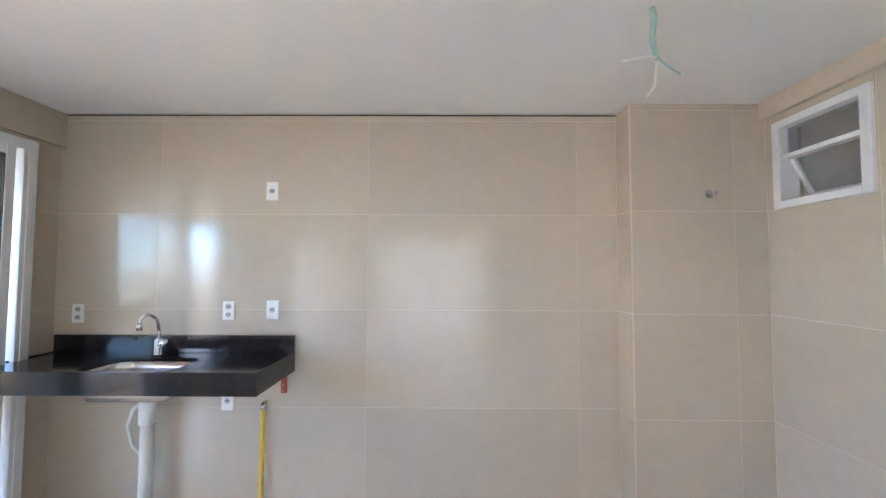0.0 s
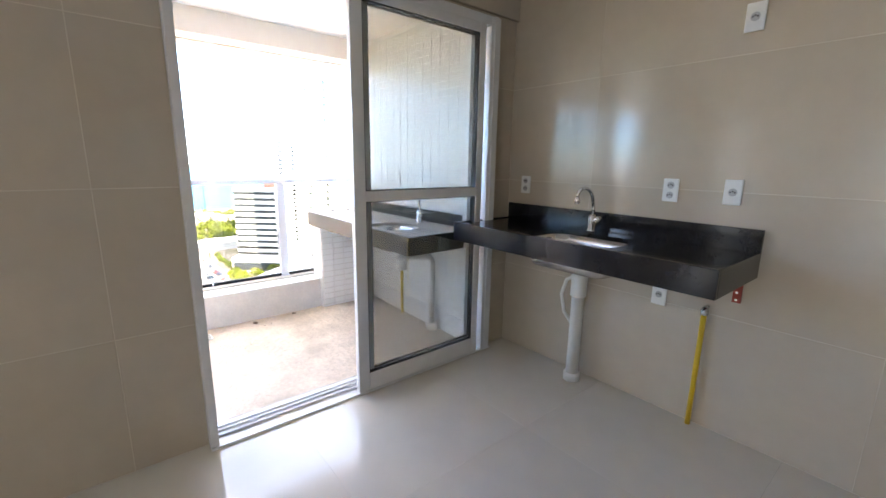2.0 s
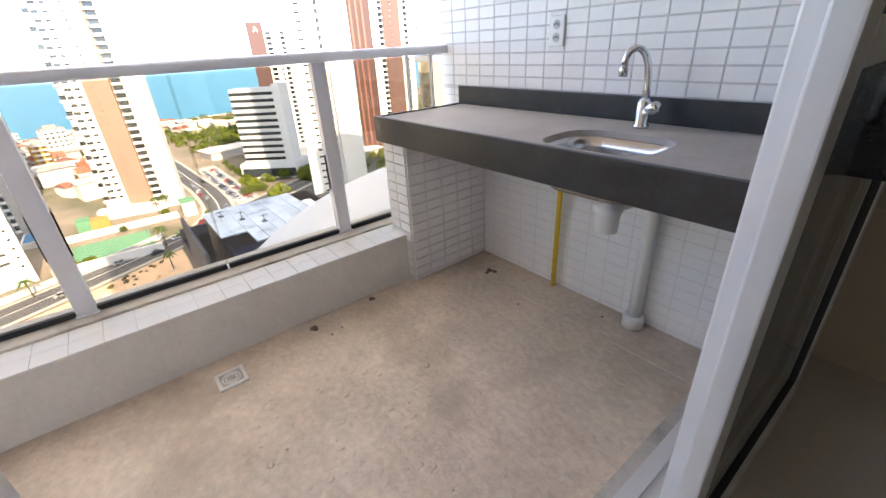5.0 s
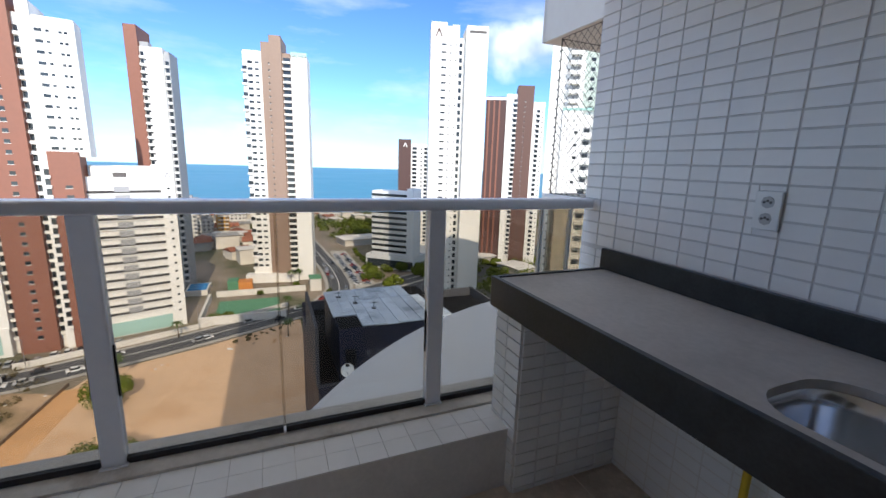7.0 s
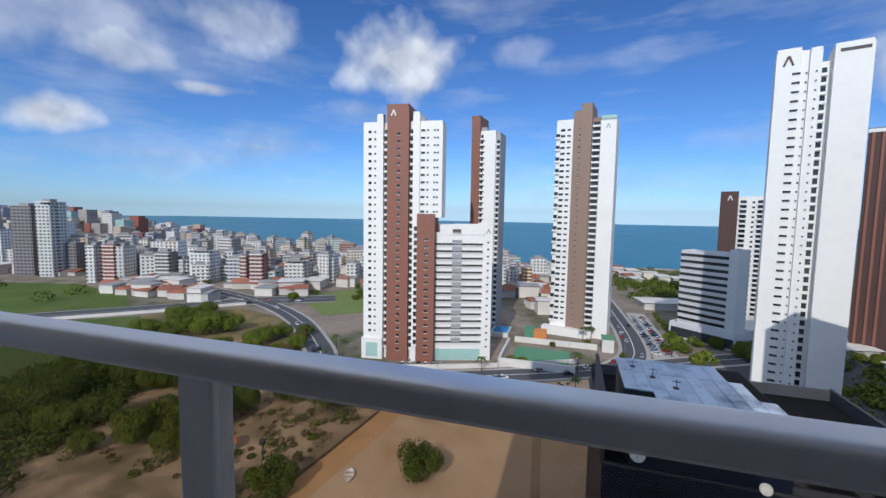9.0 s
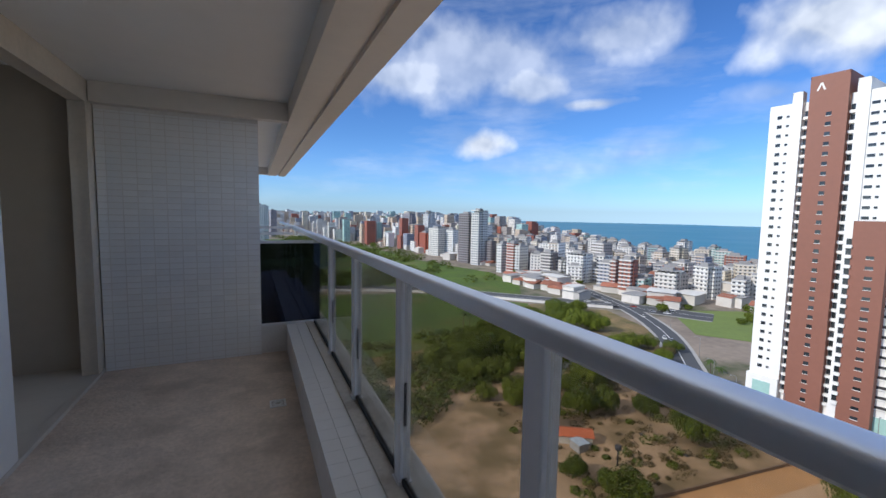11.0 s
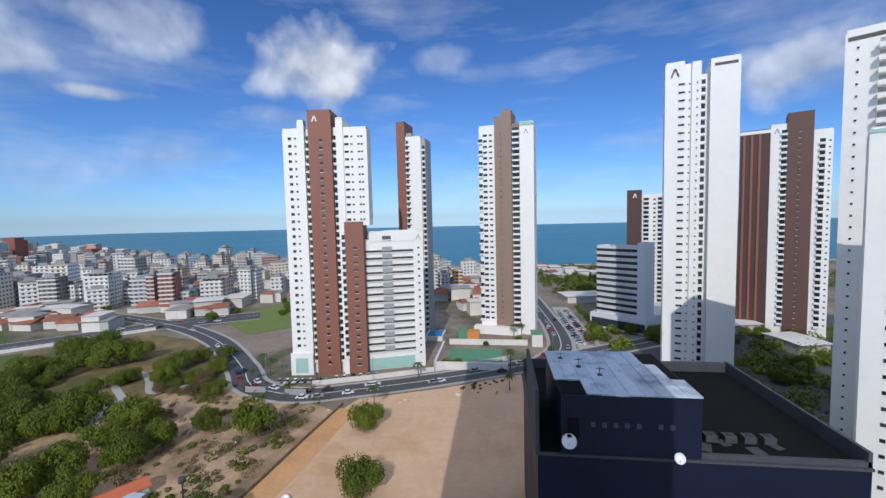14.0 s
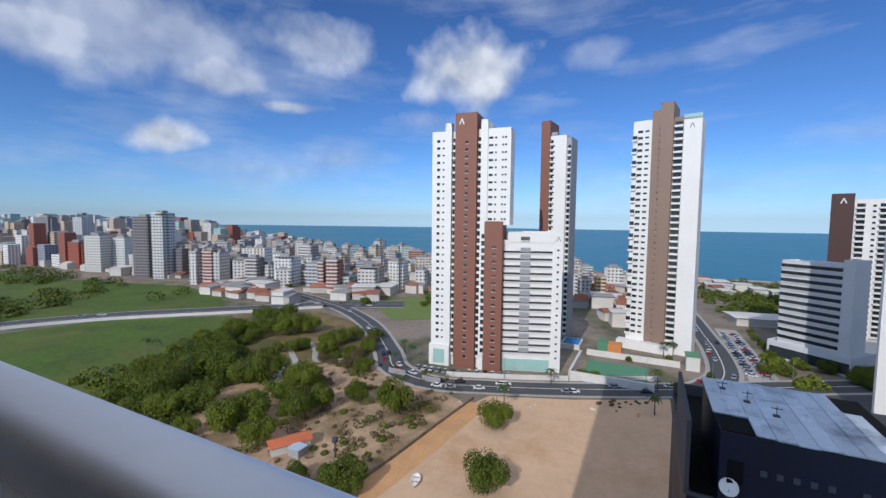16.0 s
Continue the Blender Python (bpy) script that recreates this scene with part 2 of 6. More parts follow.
M_TILE = mat("white_ceramic", (0.87, 0.862, 0.845), 0.22, var=0.03, scale=3, rand=0.035)
M_TGROUT = mat("grey_grout", (0.62, 0.61, 0.60), 0.85, var=0.12, scale=6)
M_TGROUT2 = mat("pale_dusty_grout", (0.74, 0.71, 0.67), 0.85, var=0.1, scale=6)
M_SCREED = mat("rough_screed", (0.69, 0.575, 0.475), 0.8, var=0.24, scale=4.0, bump=0.5, bscale=34, dirt=(0.52, 0.43, 0.35), dirt_at=0.55)
M_SCREEDJOINT = mat("screed_joint", (0.78, 0.67, 0.57), 0.9, var=0.3, scale=5)
M_CURB = mat("dusty_sill_stone", (0.58, 0.55, 0.51), 0.7, var=0.15, scale=6, dirt=(0.36, 0.32, 0.28), dirt_at=0.58)
M_BEAM = mat("balcony_soffit", (0.72, 0.67, 0.60), 0.8, var=0.05, scale=1.2)
M_DEBRIS = mat("dry_mortar", (0.17, 0.12, 0.09), 0.9, var=0.3, scale=20)
M_WIRE = mat("green_conduit", (0.32, 0.48, 0.42), 0.5, var=0.1)
M_NET = mat("dark_netting", (0.05, 0.05, 0.055), 0.7)
M_LEDGE = mat("pale_ledge", (0.78, 0.80, 0.83), 0.38, var=0.07, scale=2.2, bump=0.08, bscale=14)
G_RAIL = glass("rail_glass", (0.745, 0.715, 0.66))
G_DOOR = glass("door_glass", (0.82, 0.825, 0.81), 0.06)
G_DARK = glass("dark_glass", (0.16, 0.18, 0.23))


# ---- builders ----
def box(bm, x0, x1, y0, y1, z0, z1, bevel=0.0, mi=0):
    r = bmesh.ops.create_cube(bm, size=1.0, matrix=Matrix.LocRotScale(((x0 + x1) / 2, (y0 + y1) / 2, (z0 + z1) / 2), None, (abs(x1 - x0), abs(y1 - y0), abs(z1 - z0))))
    faces = list({f for v in r["verts"] for f in v.link_faces})
    for f in faces:
        f.material_index = mi
    if bevel:
        edges = list({e for v in r["verts"] for e in v.link_edges})
        bmesh.ops.bevel(bm, geom=edges, offset=bevel, segments=2, affect="EDGES", profile=0.6)
    return bm


def boxes(*rows, bevel=0.0):
    bm = bmesh.new()
    for r in rows:
        box(bm, *r, bevel=bevel)
    return bm


def tube(bm, pts, r, n=12, cap=True):
    """A round pipe along pts; r: one radius or one per point."""
    pts = [Vector(p) for p in pts]
    rs = [r] * len(pts) if isinstance(r, (int, float)) else r
    rings = []
    side = None
    for i, p in enumerate(pts):
        way = (pts[min(i + 1, len(pts) - 1)] - pts[max(i - 1, 0)]).normalized()
        if side is None:
            side = way.orthogonal().normalized()
        side = (side - way * side.dot(way)).normalized()
        up = way.cross(side)
        rings.append([bm.verts.new(p + rs[i] * (side * math.cos(2 * math.pi * k / n) + up * math.sin(2 * math.pi * k / n))) for k in range(n)])
    for a, b in zip(rings, rings[1:]):
        for k in range(n):
            f = bm.faces.new((a[k], a[(k + 1) % n], b[(k + 1) % n], b[k]))
            f.smooth = True
    if cap:
        bm.faces.new(rings[0][::-1]), bm.faces.new(rings[-1])
    return bm


def rounded(cx, cy, w, d, r, n=6):
    """A rounded rectangle's outline in plan."""
    out = []
    for sx, sy, a in ((1, 1, 0), (-1, 1, 90), (-1, -1, 180), (1, -1, 270)):
        for i in range(n + 1):
            t = radians(a + 90 * i / n)
            out.append((cx + sx * (w / 2 - r) + r * math.cos(t), cy + sy * (d / 2 - r) + r * math.sin(t)))
    return out


def mesh(name, bm, material, smooth=False):
    bmesh.ops.recalc_face_normals(bm, faces=bm.faces)
    me = bpy.data.meshes.new(name)
    bm.to_mesh(me)
    bm.free()
    for m in (material if isinstance(material, (list, tuple)) else [material]):
        me.materials.append(m)
    if smooth:
        for p in me.polygons:
            p.use_smooth = True
    return me


def part(name, bm, material, parent, label="", smooth=False):
    ob = new(name, mesh(name, bm, material, smooth))
    ob.parent = parent
    if parent is not None and parent.parent is None:
        ob.matrix_parent_inverse = parent.matrix_basis.inverted()
    return tagged(ob, label)


def share(name, me, parent, m):
    """One more piece on a shared mesh, under parent, at the pose m within it."""
    ob = new(name, me)
    ob.parent, ob.matrix_basis = parent, m
    return ob


def thing(name, at, label, category, group="", kind=""):
    ob = new(name)
    ob.matrix_basis = pose(*at)
    ob.empty_display_size = 0.1
    return tagged(ob, label, category, group, kind)


def structure(name, bm, material, label="", category="", smooth=False):
    return tagged(new(name, mesh(name, bm, material, smooth)), label, category or name.split("_")[0], "", "structure")


# ---- the flat: kitchen shell ----
CEIL, XW, XE, YN, YS = 2.44, -1.93, 2.40, 2.45, -3.40
floor = structure("floor", boxes((XW - 0.12, XE, YS, YN, -0.20, -0.0035)), M_FLOORJOINT, "polished cream porcelain kitchen floor")
structure("ceiling", boxes((XW, XE, YS, YN, CEIL, CEIL + 0.14)), M_CEIL, "smooth white plaster kitchen ceiling")
wall_north = structure("wall_north", boxes((XW - 0.12, XE + 0.15, YN + 0.0015, YN + 0.20, -0.2, CEIL + 0.14)), M_GROUT, "kitchen wall of large beige porcelain tiles", "wall")
wall_east = structure("wall_east", boxes((XE + 0.0015, XE + 0.15, YS, 1.64, -0.2, CEIL + 0.14), (XE + 0.0015, XE + 0.15, 2.19, YN, -0.2, CEIL + 0.14),
                      (XE + 0.0015, XE + 0.15, 1.64, 2.19, -0.2, 1.80), (XE + 0.0015, XE + 0.15, 1.64, 2.19, 2.29, CEIL + 0.14)), M_GROUT, "kitchen wall of beige tiles with a high window", "wall")
wall_south = structure("wall_south", boxes((XW - 0.12, -0.80, YS - 0.15, YS, -0.2, CEIL + 0.14), (1.30, XE + 0.15, YS - 0.15, YS, -0.2, CEIL + 0.14), (-0.80, 1.30, YS - 0.15, YS, 2.13, CEIL + 0.14)), M_PORCELAIN, "plain beige kitchen wall", "wall")
# the unseen opening at y -3.2 to -1.9 is added to let light in
wall_west = structure("wall_west", boxes((XW - 0.112, XW - 0.0015, -1.9, 0.44, -0.2, 2.40), (XW - 0.112, XW - 0.0015, YS, -3.2, -0.2, 2.40), (XW - 0.112, XW - 0.0015, -3.2, -1.9, 2.19, 2.40), (XW - 0.112, XW - 0.0015, 2.24, YN + 0.008, -0.2, 2.40),
                      (XW - 0.112, XW - 0.0015, 0.44, 2.24, 2.19, 2.40), (XW - 0.10, XW + 0.0025, YS, YN + 0.008, 2.395, CEIL + 0.14)), M_GROUT, "beige tiled wall with the balcony door opening", "wall")
pillar = structure("pillar", boxes((1.6015, XE + 0.008, 2.2615, YN + 0.008, 0, CEIL)), M_GROUT, "boxed tiled column in the kitchen corner", "pillar")
structure("trim", boxes((XE - 0.035, XE + 0.006, YS, 2.26, 2.335, CEIL)), M_PORCELAIN, "tiled beam above the high window", "beam")
structure("beam_door", boxes((XW - 0.002, XW + 0.025, YS, YN - 0.001, 2.225, CEIL - 0.0005)), M_PORCELAIN, "tiled beam over the balcony door", "beam")
# solid black strip paints the shadow line where wall meets ceiling
structure("trim_ceiling_line", boxes((XW, XE, YN - 0.006, YN, CEIL - 0.008, CEIL - 0.001)), M_GASKET, "thin black strip that stands in for a shadow line below the ceiling", "trim")


def tile_grid(parent, axis, at, out, a0, a1, z0, z1, tw, th, a_ref, gap=0.0025, thick=0.008, mats=M_PORCELAIN, holes=(), side_gap=None, z_ref=0.0):
    """Single tiles on a wall; axis: the way the wall runs, at: its plane, out: +1 or -1, the side that it faces."""
    k0, k1 = math.floor((a0 - a_ref) / tw), math.ceil((a1 - a_ref) / tw)
    shared = {}
    side_gap = gap if side_gap is None else side_gap
    for j in range(int(math.floor((z0 - z_ref) / th)), int(math.ceil((z1 - z_ref) / th))):
        for k in range(k0, k1):
            lo, hi = max(a0, a_ref + k * tw) + side_gap / 2, min(a1, a_ref + (k + 1) * tw) - side_gap / 2
            b, t = max(z0, z_ref + j * th) + gap / 2, min(z1, z_ref + (j + 1) * th) - gap / 2
            if hi - lo < 0.01 or t - b < 0.01:
                continue
            pieces = [(lo, hi, b, t)]
            for h0, h1, hb, ht in holes:
                cutp = []
                for (p0, p1, q0, q1) in pieces:
                    if p1 <= h0 or p0 >= h1 or q1 <= hb or q0 >= ht:
                        cutp.append((p0, p1, q0, q1))
                        continue
                    if p0 < h0:
                        cutp.append((p0, h0, q0, q1))
                    if p1 > h1:
                        cutp.append((h1, p1, q0, q1))
                    if q0 < hb:
                        cutp.append((max(p0, h0), min(p1, h1), q0, hb))
                    if q1 > ht:
                        cutp.append((max(p0, h0), min(p1, h1), ht, q1))
                pieces = cutp
            for (p0, p1, q0, q1) in pieces:
                if p1 - p0 < 0.008 or q1 - q0 < 0.008:
                    continue
                key = (round(p1 - p0, 4), round(q1 - q0, 4))
                if key not in shared:
                    bm = bmesh.new()
                    w, h = key[0] / 2, key[1] / 2
                    c = min(0.0012, w / 3, h / 3)
                    lower = [bm.verts.new((s * w, 0, r * h)) for s, r in ((-1, -1), (1, -1), (1, 1), (-1, 1))]
                    upper = [bm.verts.new((s * (w - c), thick, r * (h - c))) for s, r in ((-1, -1), (1, -1), (1, 1), (-1, 1))]
                    bm.faces.new(upper)
                    for i in range(4):
                        bm.faces.new((lower[i], lower[(i + 1) % 4], upper[(i + 1) % 4], upper[i]))
                    shared[key] = mesh("tile", bm, mats)
                mid = ((p0 + p1) / 2, (q0 + q1) / 2)
                if axis == "x":
                    m = pose(mid[0], at, mid[1], 0, 0, 0 if out > 0 else 180)
                else:
                    m = pose(at, mid[0], mid[1], 0, 0, -90 if out > 0 else 90)
                share("tile", shared[key], parent, m)


# ---- balcony shell ----
BX0, BX1, BY0, BY1, BZ = -3.505, -2.05, -3.34, 2.21, -0.03
BCEIL, WEND = 2.365, -3.275
structure("floor_balcony", boxes((-3.9, BX1 + 0.01, BY0 - 0.2, BY1 + 0.2, -0.22, BZ)), M_SCREED, "bare stained screed balcony floor", "floor")
structure("floor_joint", boxes((BX0, BX1, 1.985, 1.988, BZ - 0.01, BZ + 0.0012)), M_SCREEDJOINT, "thin joint in the screed", "joint")
structure("ceiling_balcony", boxes((-3.535, BX1 + 0.02, BY0, BY1 + 0.2, BCEIL, 2.62)), M_CEIL, "white plaster balcony ceiling", "ceiling")
structure("beam_west", boxes((-3.725, -3.535, -9.6, BY1 + 0.2, 2.19, 2.62), (-3.765, -3.725, -9.6, BY1 + 0.2, 2.215, 2.64), (-3.91, -3.765, -9.6, BY1 + 0.2, 2.185, 2.66)), M_BEAM, "stepped beige beam along the balcony edge", "beam")
structure("beam_south", boxes((-3.534, BX1 - 0.002, BY0 - 0.01, BY0 + 0.10, 2.20, BCEIL - 0.001)), M_BEAM, "beige cross beam above the tiled end wall", "beam")
structure("beam_south_end", boxes((-3.534, BX1 - 0.002, -9.6, -9.45, 2.20, BCEIL - 0.001)), M_BEAM, "beige cross beam at the end of the next balcony", "beam")
structure("beam_south_outer", boxes((-3.534, BX1 - 0.002, -9.6, BY0 - 0.2, BCEIL, 2.62)), M_CEIL, "white soffit of the next balcony", "ceiling")
wall_balcony = structure("wall_balcony_north", boxes((-3.80, BX1 - 0.001, BY1 + 0.0025, BY1 + 0.19, -0.22, 2.62)), M_TGROUT, "white tiled end wall above the balcony worktop", "wall")
structure("wall_joint_bed", boxes((-3.795, BX1 - 0.002, BY1 + 0.0004, BY1 + 0.0024, -0.03, 0.84)), M_TGROUT2, "pale filled tile joints under the worktop", "wall")
wall_end = structure("wall_balcony_south", boxes((WEND, BX1 - 0.001, BY0 - 0.18, BY0 - 0.0025, -0.22, BCEIL), (-3.90, WEND, BY0 - 0.15, BY0 - 0.03, -0.22, 0.237)), M_TGROUT2, "white tiled end wall of the balcony", "wall")
wall_face = structure("wall_balcony_east", boxes((BX1 + 0.002, BX1 + 0.012, -1.9, 0.40, -0.22, 2.40), (BX1 + 0.002, BX1 + 0.012, 2.28, BY1 + 0.006, -0.22, 2.40)), M_WHITE, "white rendered wall beside the balcony door", "wall")
curb = structure("curb", boxes((-3.90, BX0, BY0 - 3.0, BY1 + 0.006, -0.22, 0.235)), M_TGROUT2, "low tiled upstand under the glass railing", "curb")
structure("curb_sill", boxes((-3.88, -3.684, BY0 - 3.0, BY1, 0.236, 0.252), bevel=0.003), M_CURB, "dusty stone sill on the upstand", "sill")
structure("door_sill", boxes((XW - 0.13, XW + 0.065, 0.44, 2.24, -0.03, 0.012)), M_ALU, "aluminium sliding door threshold", "sill")
structure("door_step", boxes((-2.10, -2.06, 0.40, BY1, BZ, -0.004)), M_CURB, "narrow stone step at the door", "sill")

# ---- sliding door ----
door = thing("sliding_door", (XW, 1.34, 0), "white aluminium sliding glass door, half open, to the balcony", "door", kind="structure")
door.name = "door_1"
F0, F1 = -2.035, -1.872
frame_bm = boxes((F0, F1, 0.44, 0.475, 0.012, 2.19), (F0, F1, 2.16, 2.24, 0.012, 2.19), (F0, F1, 0.475, 2.16, 2.135, 2.19),
                 (F0, -1.99, 2.10, 2.16, 0.012, 2.135), (F0 + 0.03, F1 + 0.004, 2.185, 2.215, 0.012, 2.193), bevel=0.003)
part("door_frame", frame_bm, M_ALU, door)
part("door_track", boxes((-2.02, -2.012, 0.475, 2.16, 0.012, 0.024), (-1.985, -1.977, 0.475, 2.16, 0.012, 0.024), (-1.945, -1.937, 0.475, 2.16, 0.012, 0.024)), M_ALU, door)


def leaf(x, y0, y1, z0, z1, name, sides=0.068):
    d = 0.017
    p = part(name, boxes((x - d, x + d, y0, y0 + sides, z0, z1), (x - d, x + d, y1 - 0.05, y1, z0, z1), (x - d, x + d, y0 + sides, y1 - 0.05, z1 - 0.055, z1),
                         (x - d, x + d, y0 + sides, y1 - 0.05, z0, z0 + 0.105), (x - d, x + d, y0 + sides, y1 - 0.05, 1.105, 1.16), bevel=0.004), M_ALU, door)
    for a, b, who in ((z0 + 0.105, 1.105, "lower_pane"), (1.16, z1 - 0.055, "upper_pane")):
        g = part(who, boxes((x - 0.003, x + 0.003, y0 + sides - 0.008, y1 - 0.042, a - 0.008, b + 0.008)), G_DOOR, p)
        g.visible_shadow = False
        part("gasket", boxes((x - 0.012, x + 0.012, y0 + sides, y0 + sides + 0.004, a, b), (x - 0.012, x + 0.012, y1 - 0.054, y1 - 0.05, a, b),
                             (x - 0.012, x + 0.012, y0 + sides, y1 - 0.05, a, a + 0.0035), (x - 0.012, x + 0.012, y0 + sides, y1 - 0.05, b - 0.0035, b)), M_GASKET, p)
    return p


leaf(-1.873, 1.19, 2.10, 0.02, 2.132, "inner_leaf")
leaf(-1.912, 1.25, 2.12, 0.02, 2.132, "outer_leaf", 0.06)

# ---- high window ----
win = thing("window_1", (XE, 1.915, 1.80), "small white aluminium awning window with a tilted pane", "window", kind="structure")
part("window_frame", boxes((XE - 0.02, XE + 0.09, 1.64, 1.69, 1.80, 2.29), (XE - 0.02, XE + 0.09, 2.14, 2.19, 1.80, 2.29), (XE - 0.02, XE + 0.09, 1.69, 2.14, 1.80, 1.84),
                           (XE - 0.02, XE + 0.09, 1.69, 2.14, 2.25, 2.29), (XE + 0.0, XE + 0.06, 1.69, 2.14, 2.075, 2.10), bevel=0.003), M_ALU, win)
up = part("upper_pane", boxes((XE + 0.03, XE + 0.036, 1.685, 2.145, 2.09, 2.26)), G_DOOR, win)
low = bmesh.new()
box(low, -0.003, 0.003, 1.70, 2.13, -0.21, 0.0)
low.transform(pose(XE + 0.05, 0, 2.075, 0, -28, 0))
low_pane = part("tilted_pane", low, G_DOOR, win)
for g in (up, low_pane):
    g.visible_shadow = False
sash = boxes((-0.012, 0.012, 1.69, 1.715, -0.22, 0.0), (-0.012, 0.012, 2.115, 2.14, -0.22, 0.0), (-0.012, 0.012, 1.69, 2.14, -0.235, -0.21))
sash.transform(pose(XE + 0.05, 0, 2.075, 0, -28, 0))
part("sash", sash, M_ALU, win)
structure("wall_shaft", boxes((3.4, 3.5, 0.5, 3.2, 1.0, 3.4)), M_WHITE, "grey wall of the shaft behind the window", "wall")

# ---- the house around the flat, which shades the balcony ----
M_HOUSE = mat("house_render", (0.70, 0.68, 0.64), 0.7, var=0.06, scale=0.4)
house = thing("apartment_building", (6, 4, -60), "pale rendered apartment tower that holds the flat", "building", kind="structure")
part("wall", boxes((-2.03, 2.58, -12.7, 24, 2.65, 52), (4.2, 15, -12.7, 24, 2.65, 52), (2.58, 4.2, -12.7, 0.3, 2.65, 52), (2.58, 4.2, 3.3, 24, 2.65, 52), (-2.03, 15, -12.7, 24, -60, -0.23), (4.2, 15, -12.7, 24, -0.23, 2.65),
                   (-2.03, 4.2, -12.7, -3.6, -0.23, 2.65), (-2.03, 4.2, 3.3, 24, -0.23, 2.65)), M_HOUSE, house)
part("balcony_slab", boxes((-3.90, -2.03, -9.6, 2.4, 2.665, 2.80)), M_BEAM, house)


# ---- floor tiles ----
slabs = {}
for j in range(8):
    for k in range(6):
        x0, x1 = max(XW - 0.12, -2.9 + 0.9 * k), min(XE, -2.0 + 0.9 * k)
        y0, y1 = max(YS, -3.68 + 0.9 * j), min(YN, -2.78 + 0.9 * j)
        if x1 - x0 < 0.02 or y1 - y0 < 0.02:
            continue
        key = (round(x1 - x0, 3), round(y1 - y0, 3))
        if key not in slabs:
            slabs[key] = mesh("tile", boxes((-key[0] / 2 + 0.0004, key[0] / 2 - 0.0004, -key[1] / 2 + 0.0004, key[1] / 2 - 0.0004, -0.0035, 0.0)), M_FLOOR)
        share("tile", slabs[key], floor, pose((x0 + x1) / 2, (y0 + y1) / 2, 0))

# ---- wall tiles ----
tile_grid(wall_north, "x", YN + 0.008, -1, XW + 0.001, 1.60, 0, CEIL, 1.32, 0.60, 0.03, side_gap=0.0006)
tile_grid(pillar, "x", 2.268, -1, 1.608, XE, 0, CEIL, 0.60, 0.60, 1.608)
tile_grid(pillar, "y", 1.608, -1, 2.262, YN, 0, CEIL, 0.60, 0.60, 2.262)
tile_grid(wall_east, "y", XE + 0.008, -1, -2.0, 2.26, 0, CEIL, 0.66, 0.60, 0.31, holes=[(1.64, 2.19, 1.80, 2.29)])
tile_grid(wall_west, "y", XW - 0.008, 1, -1.9, 0.44, 0, 2.224, 0.60, 0.60, 0.16)
tile_grid(wall_west, "y", XW - 0.008, 1, 2.24, YN, 0, 2.224, 0.60, 0.60, 2.24)
tile_grid(wall_west, "y", XW - 0.008, 1, 0.44, 2.24, 2.195, 2.224, 0.60, 0.60, 0.16)
TWD, THT, TZ = 0.105, 0.0525, 0.0466
# the nearest balcony tiles, one by one; the rest in one mesh
tile_grid(wall_balcony, "x", BY1 + 0.006, -1, -3.80, BX1, 0.93, TZ + 33 * THT, TWD, THT, -3.80, gap=0.0045, z_ref=TZ, thick=0.006, mats=M_TILE, holes=[(-3.037, -2.963, 1.12, 1.235)])


def tile_stuff(name, parent, axis, at, out, a0, a1, z0, z1, ref, thick=0.006):
    verts, faces = [], []
    g, c = 0.0022, 0.001
    k = math.floor((a0 - ref) / TWD)
    while ref + k * TWD < a1:
        lo, hi = max(a0, ref + k * TWD) + g, min(a1, ref + (k + 1) * TWD) - g
        j = math.floor((z0 - TZ) / THT)
        while TZ + j * THT < z1:
            b, t = max(z0, TZ + j * THT) + g, min(z1, TZ + (j + 1) * THT) - g
            if hi - lo > 0.008 and t - b > 0.008:
                n = len(verts)
                for d, s in ((0, 0), (thick * out, c)):
                    for u, v in ((lo + s, b + s), (hi - s, b + s), (hi - s, t - s), (lo + s, t - s)):
                        verts.append((u, at + d, v) if axis == "x" else (at + d, u, v))
                faces += [(n + 4, n + 5, n + 6, n + 7)] + [(n + i, n + (i + 1) % 4, n + 4 + (i + 1) % 4, n + 4 + i) for i in range(4)]
            j += 1
        k += 1
    me = bpy.data.meshes.new(name)
    me.from_pydata(verts, [], faces)
    me.materials.append(M_TILE)
    ob = new(name, me)
    ob.parent = parent
    return tagged(ob, kind="stuff")


tile_stuff("tiles", wall_balcony, "x", BY1 + 0.006, -1, -3.80, BX1, -0.03, 0.925, -3.80)
tile_stuff("tiles", wall_balcony, "x", BY1 + 0.006, -1, -3.80, BX1, TZ + 33 * THT, 2.40, -3.80)
tile_stuff("tiles", wall_balcony, "y", -3.80, -1, BY1 + 0.006, BY1 + 0.19, 0.0, 2.40, BY1)
tile_grid(wall_end, "x", BY0 - 0.006, 1, WEND, BX1, TZ + 6 * THT, TZ + 31 * THT, TWD, THT, WEND, gap=0.0045, z_ref=TZ, thick=0.006, mats=M_TILE)
tile_stuff("tiles", wall_end, "x", BY0 - 0.006, 1, WEND, BX1, -0.03, TZ + 6 * THT, WEND)
tile_stuff("tiles", wall_end, "x", BY0 - 0.006, 1, WEND, BX1, TZ + 31 * THT, 2.17, WEND)
flat_tiles = bmesh.new()
for k in range(53):
    y = BY0 + k * TWD
    for x0, x1 in ((-3.683, -3.593), (-3.591, BX0 + 0.004)):
        box(flat_tiles, x0, x1, y + 0.001, min(BY1, y + TWD) - 0.001, 0.235, 0.241)
tagged(part("tiles", flat_tiles, M_TILE, curb), kind="stuff")

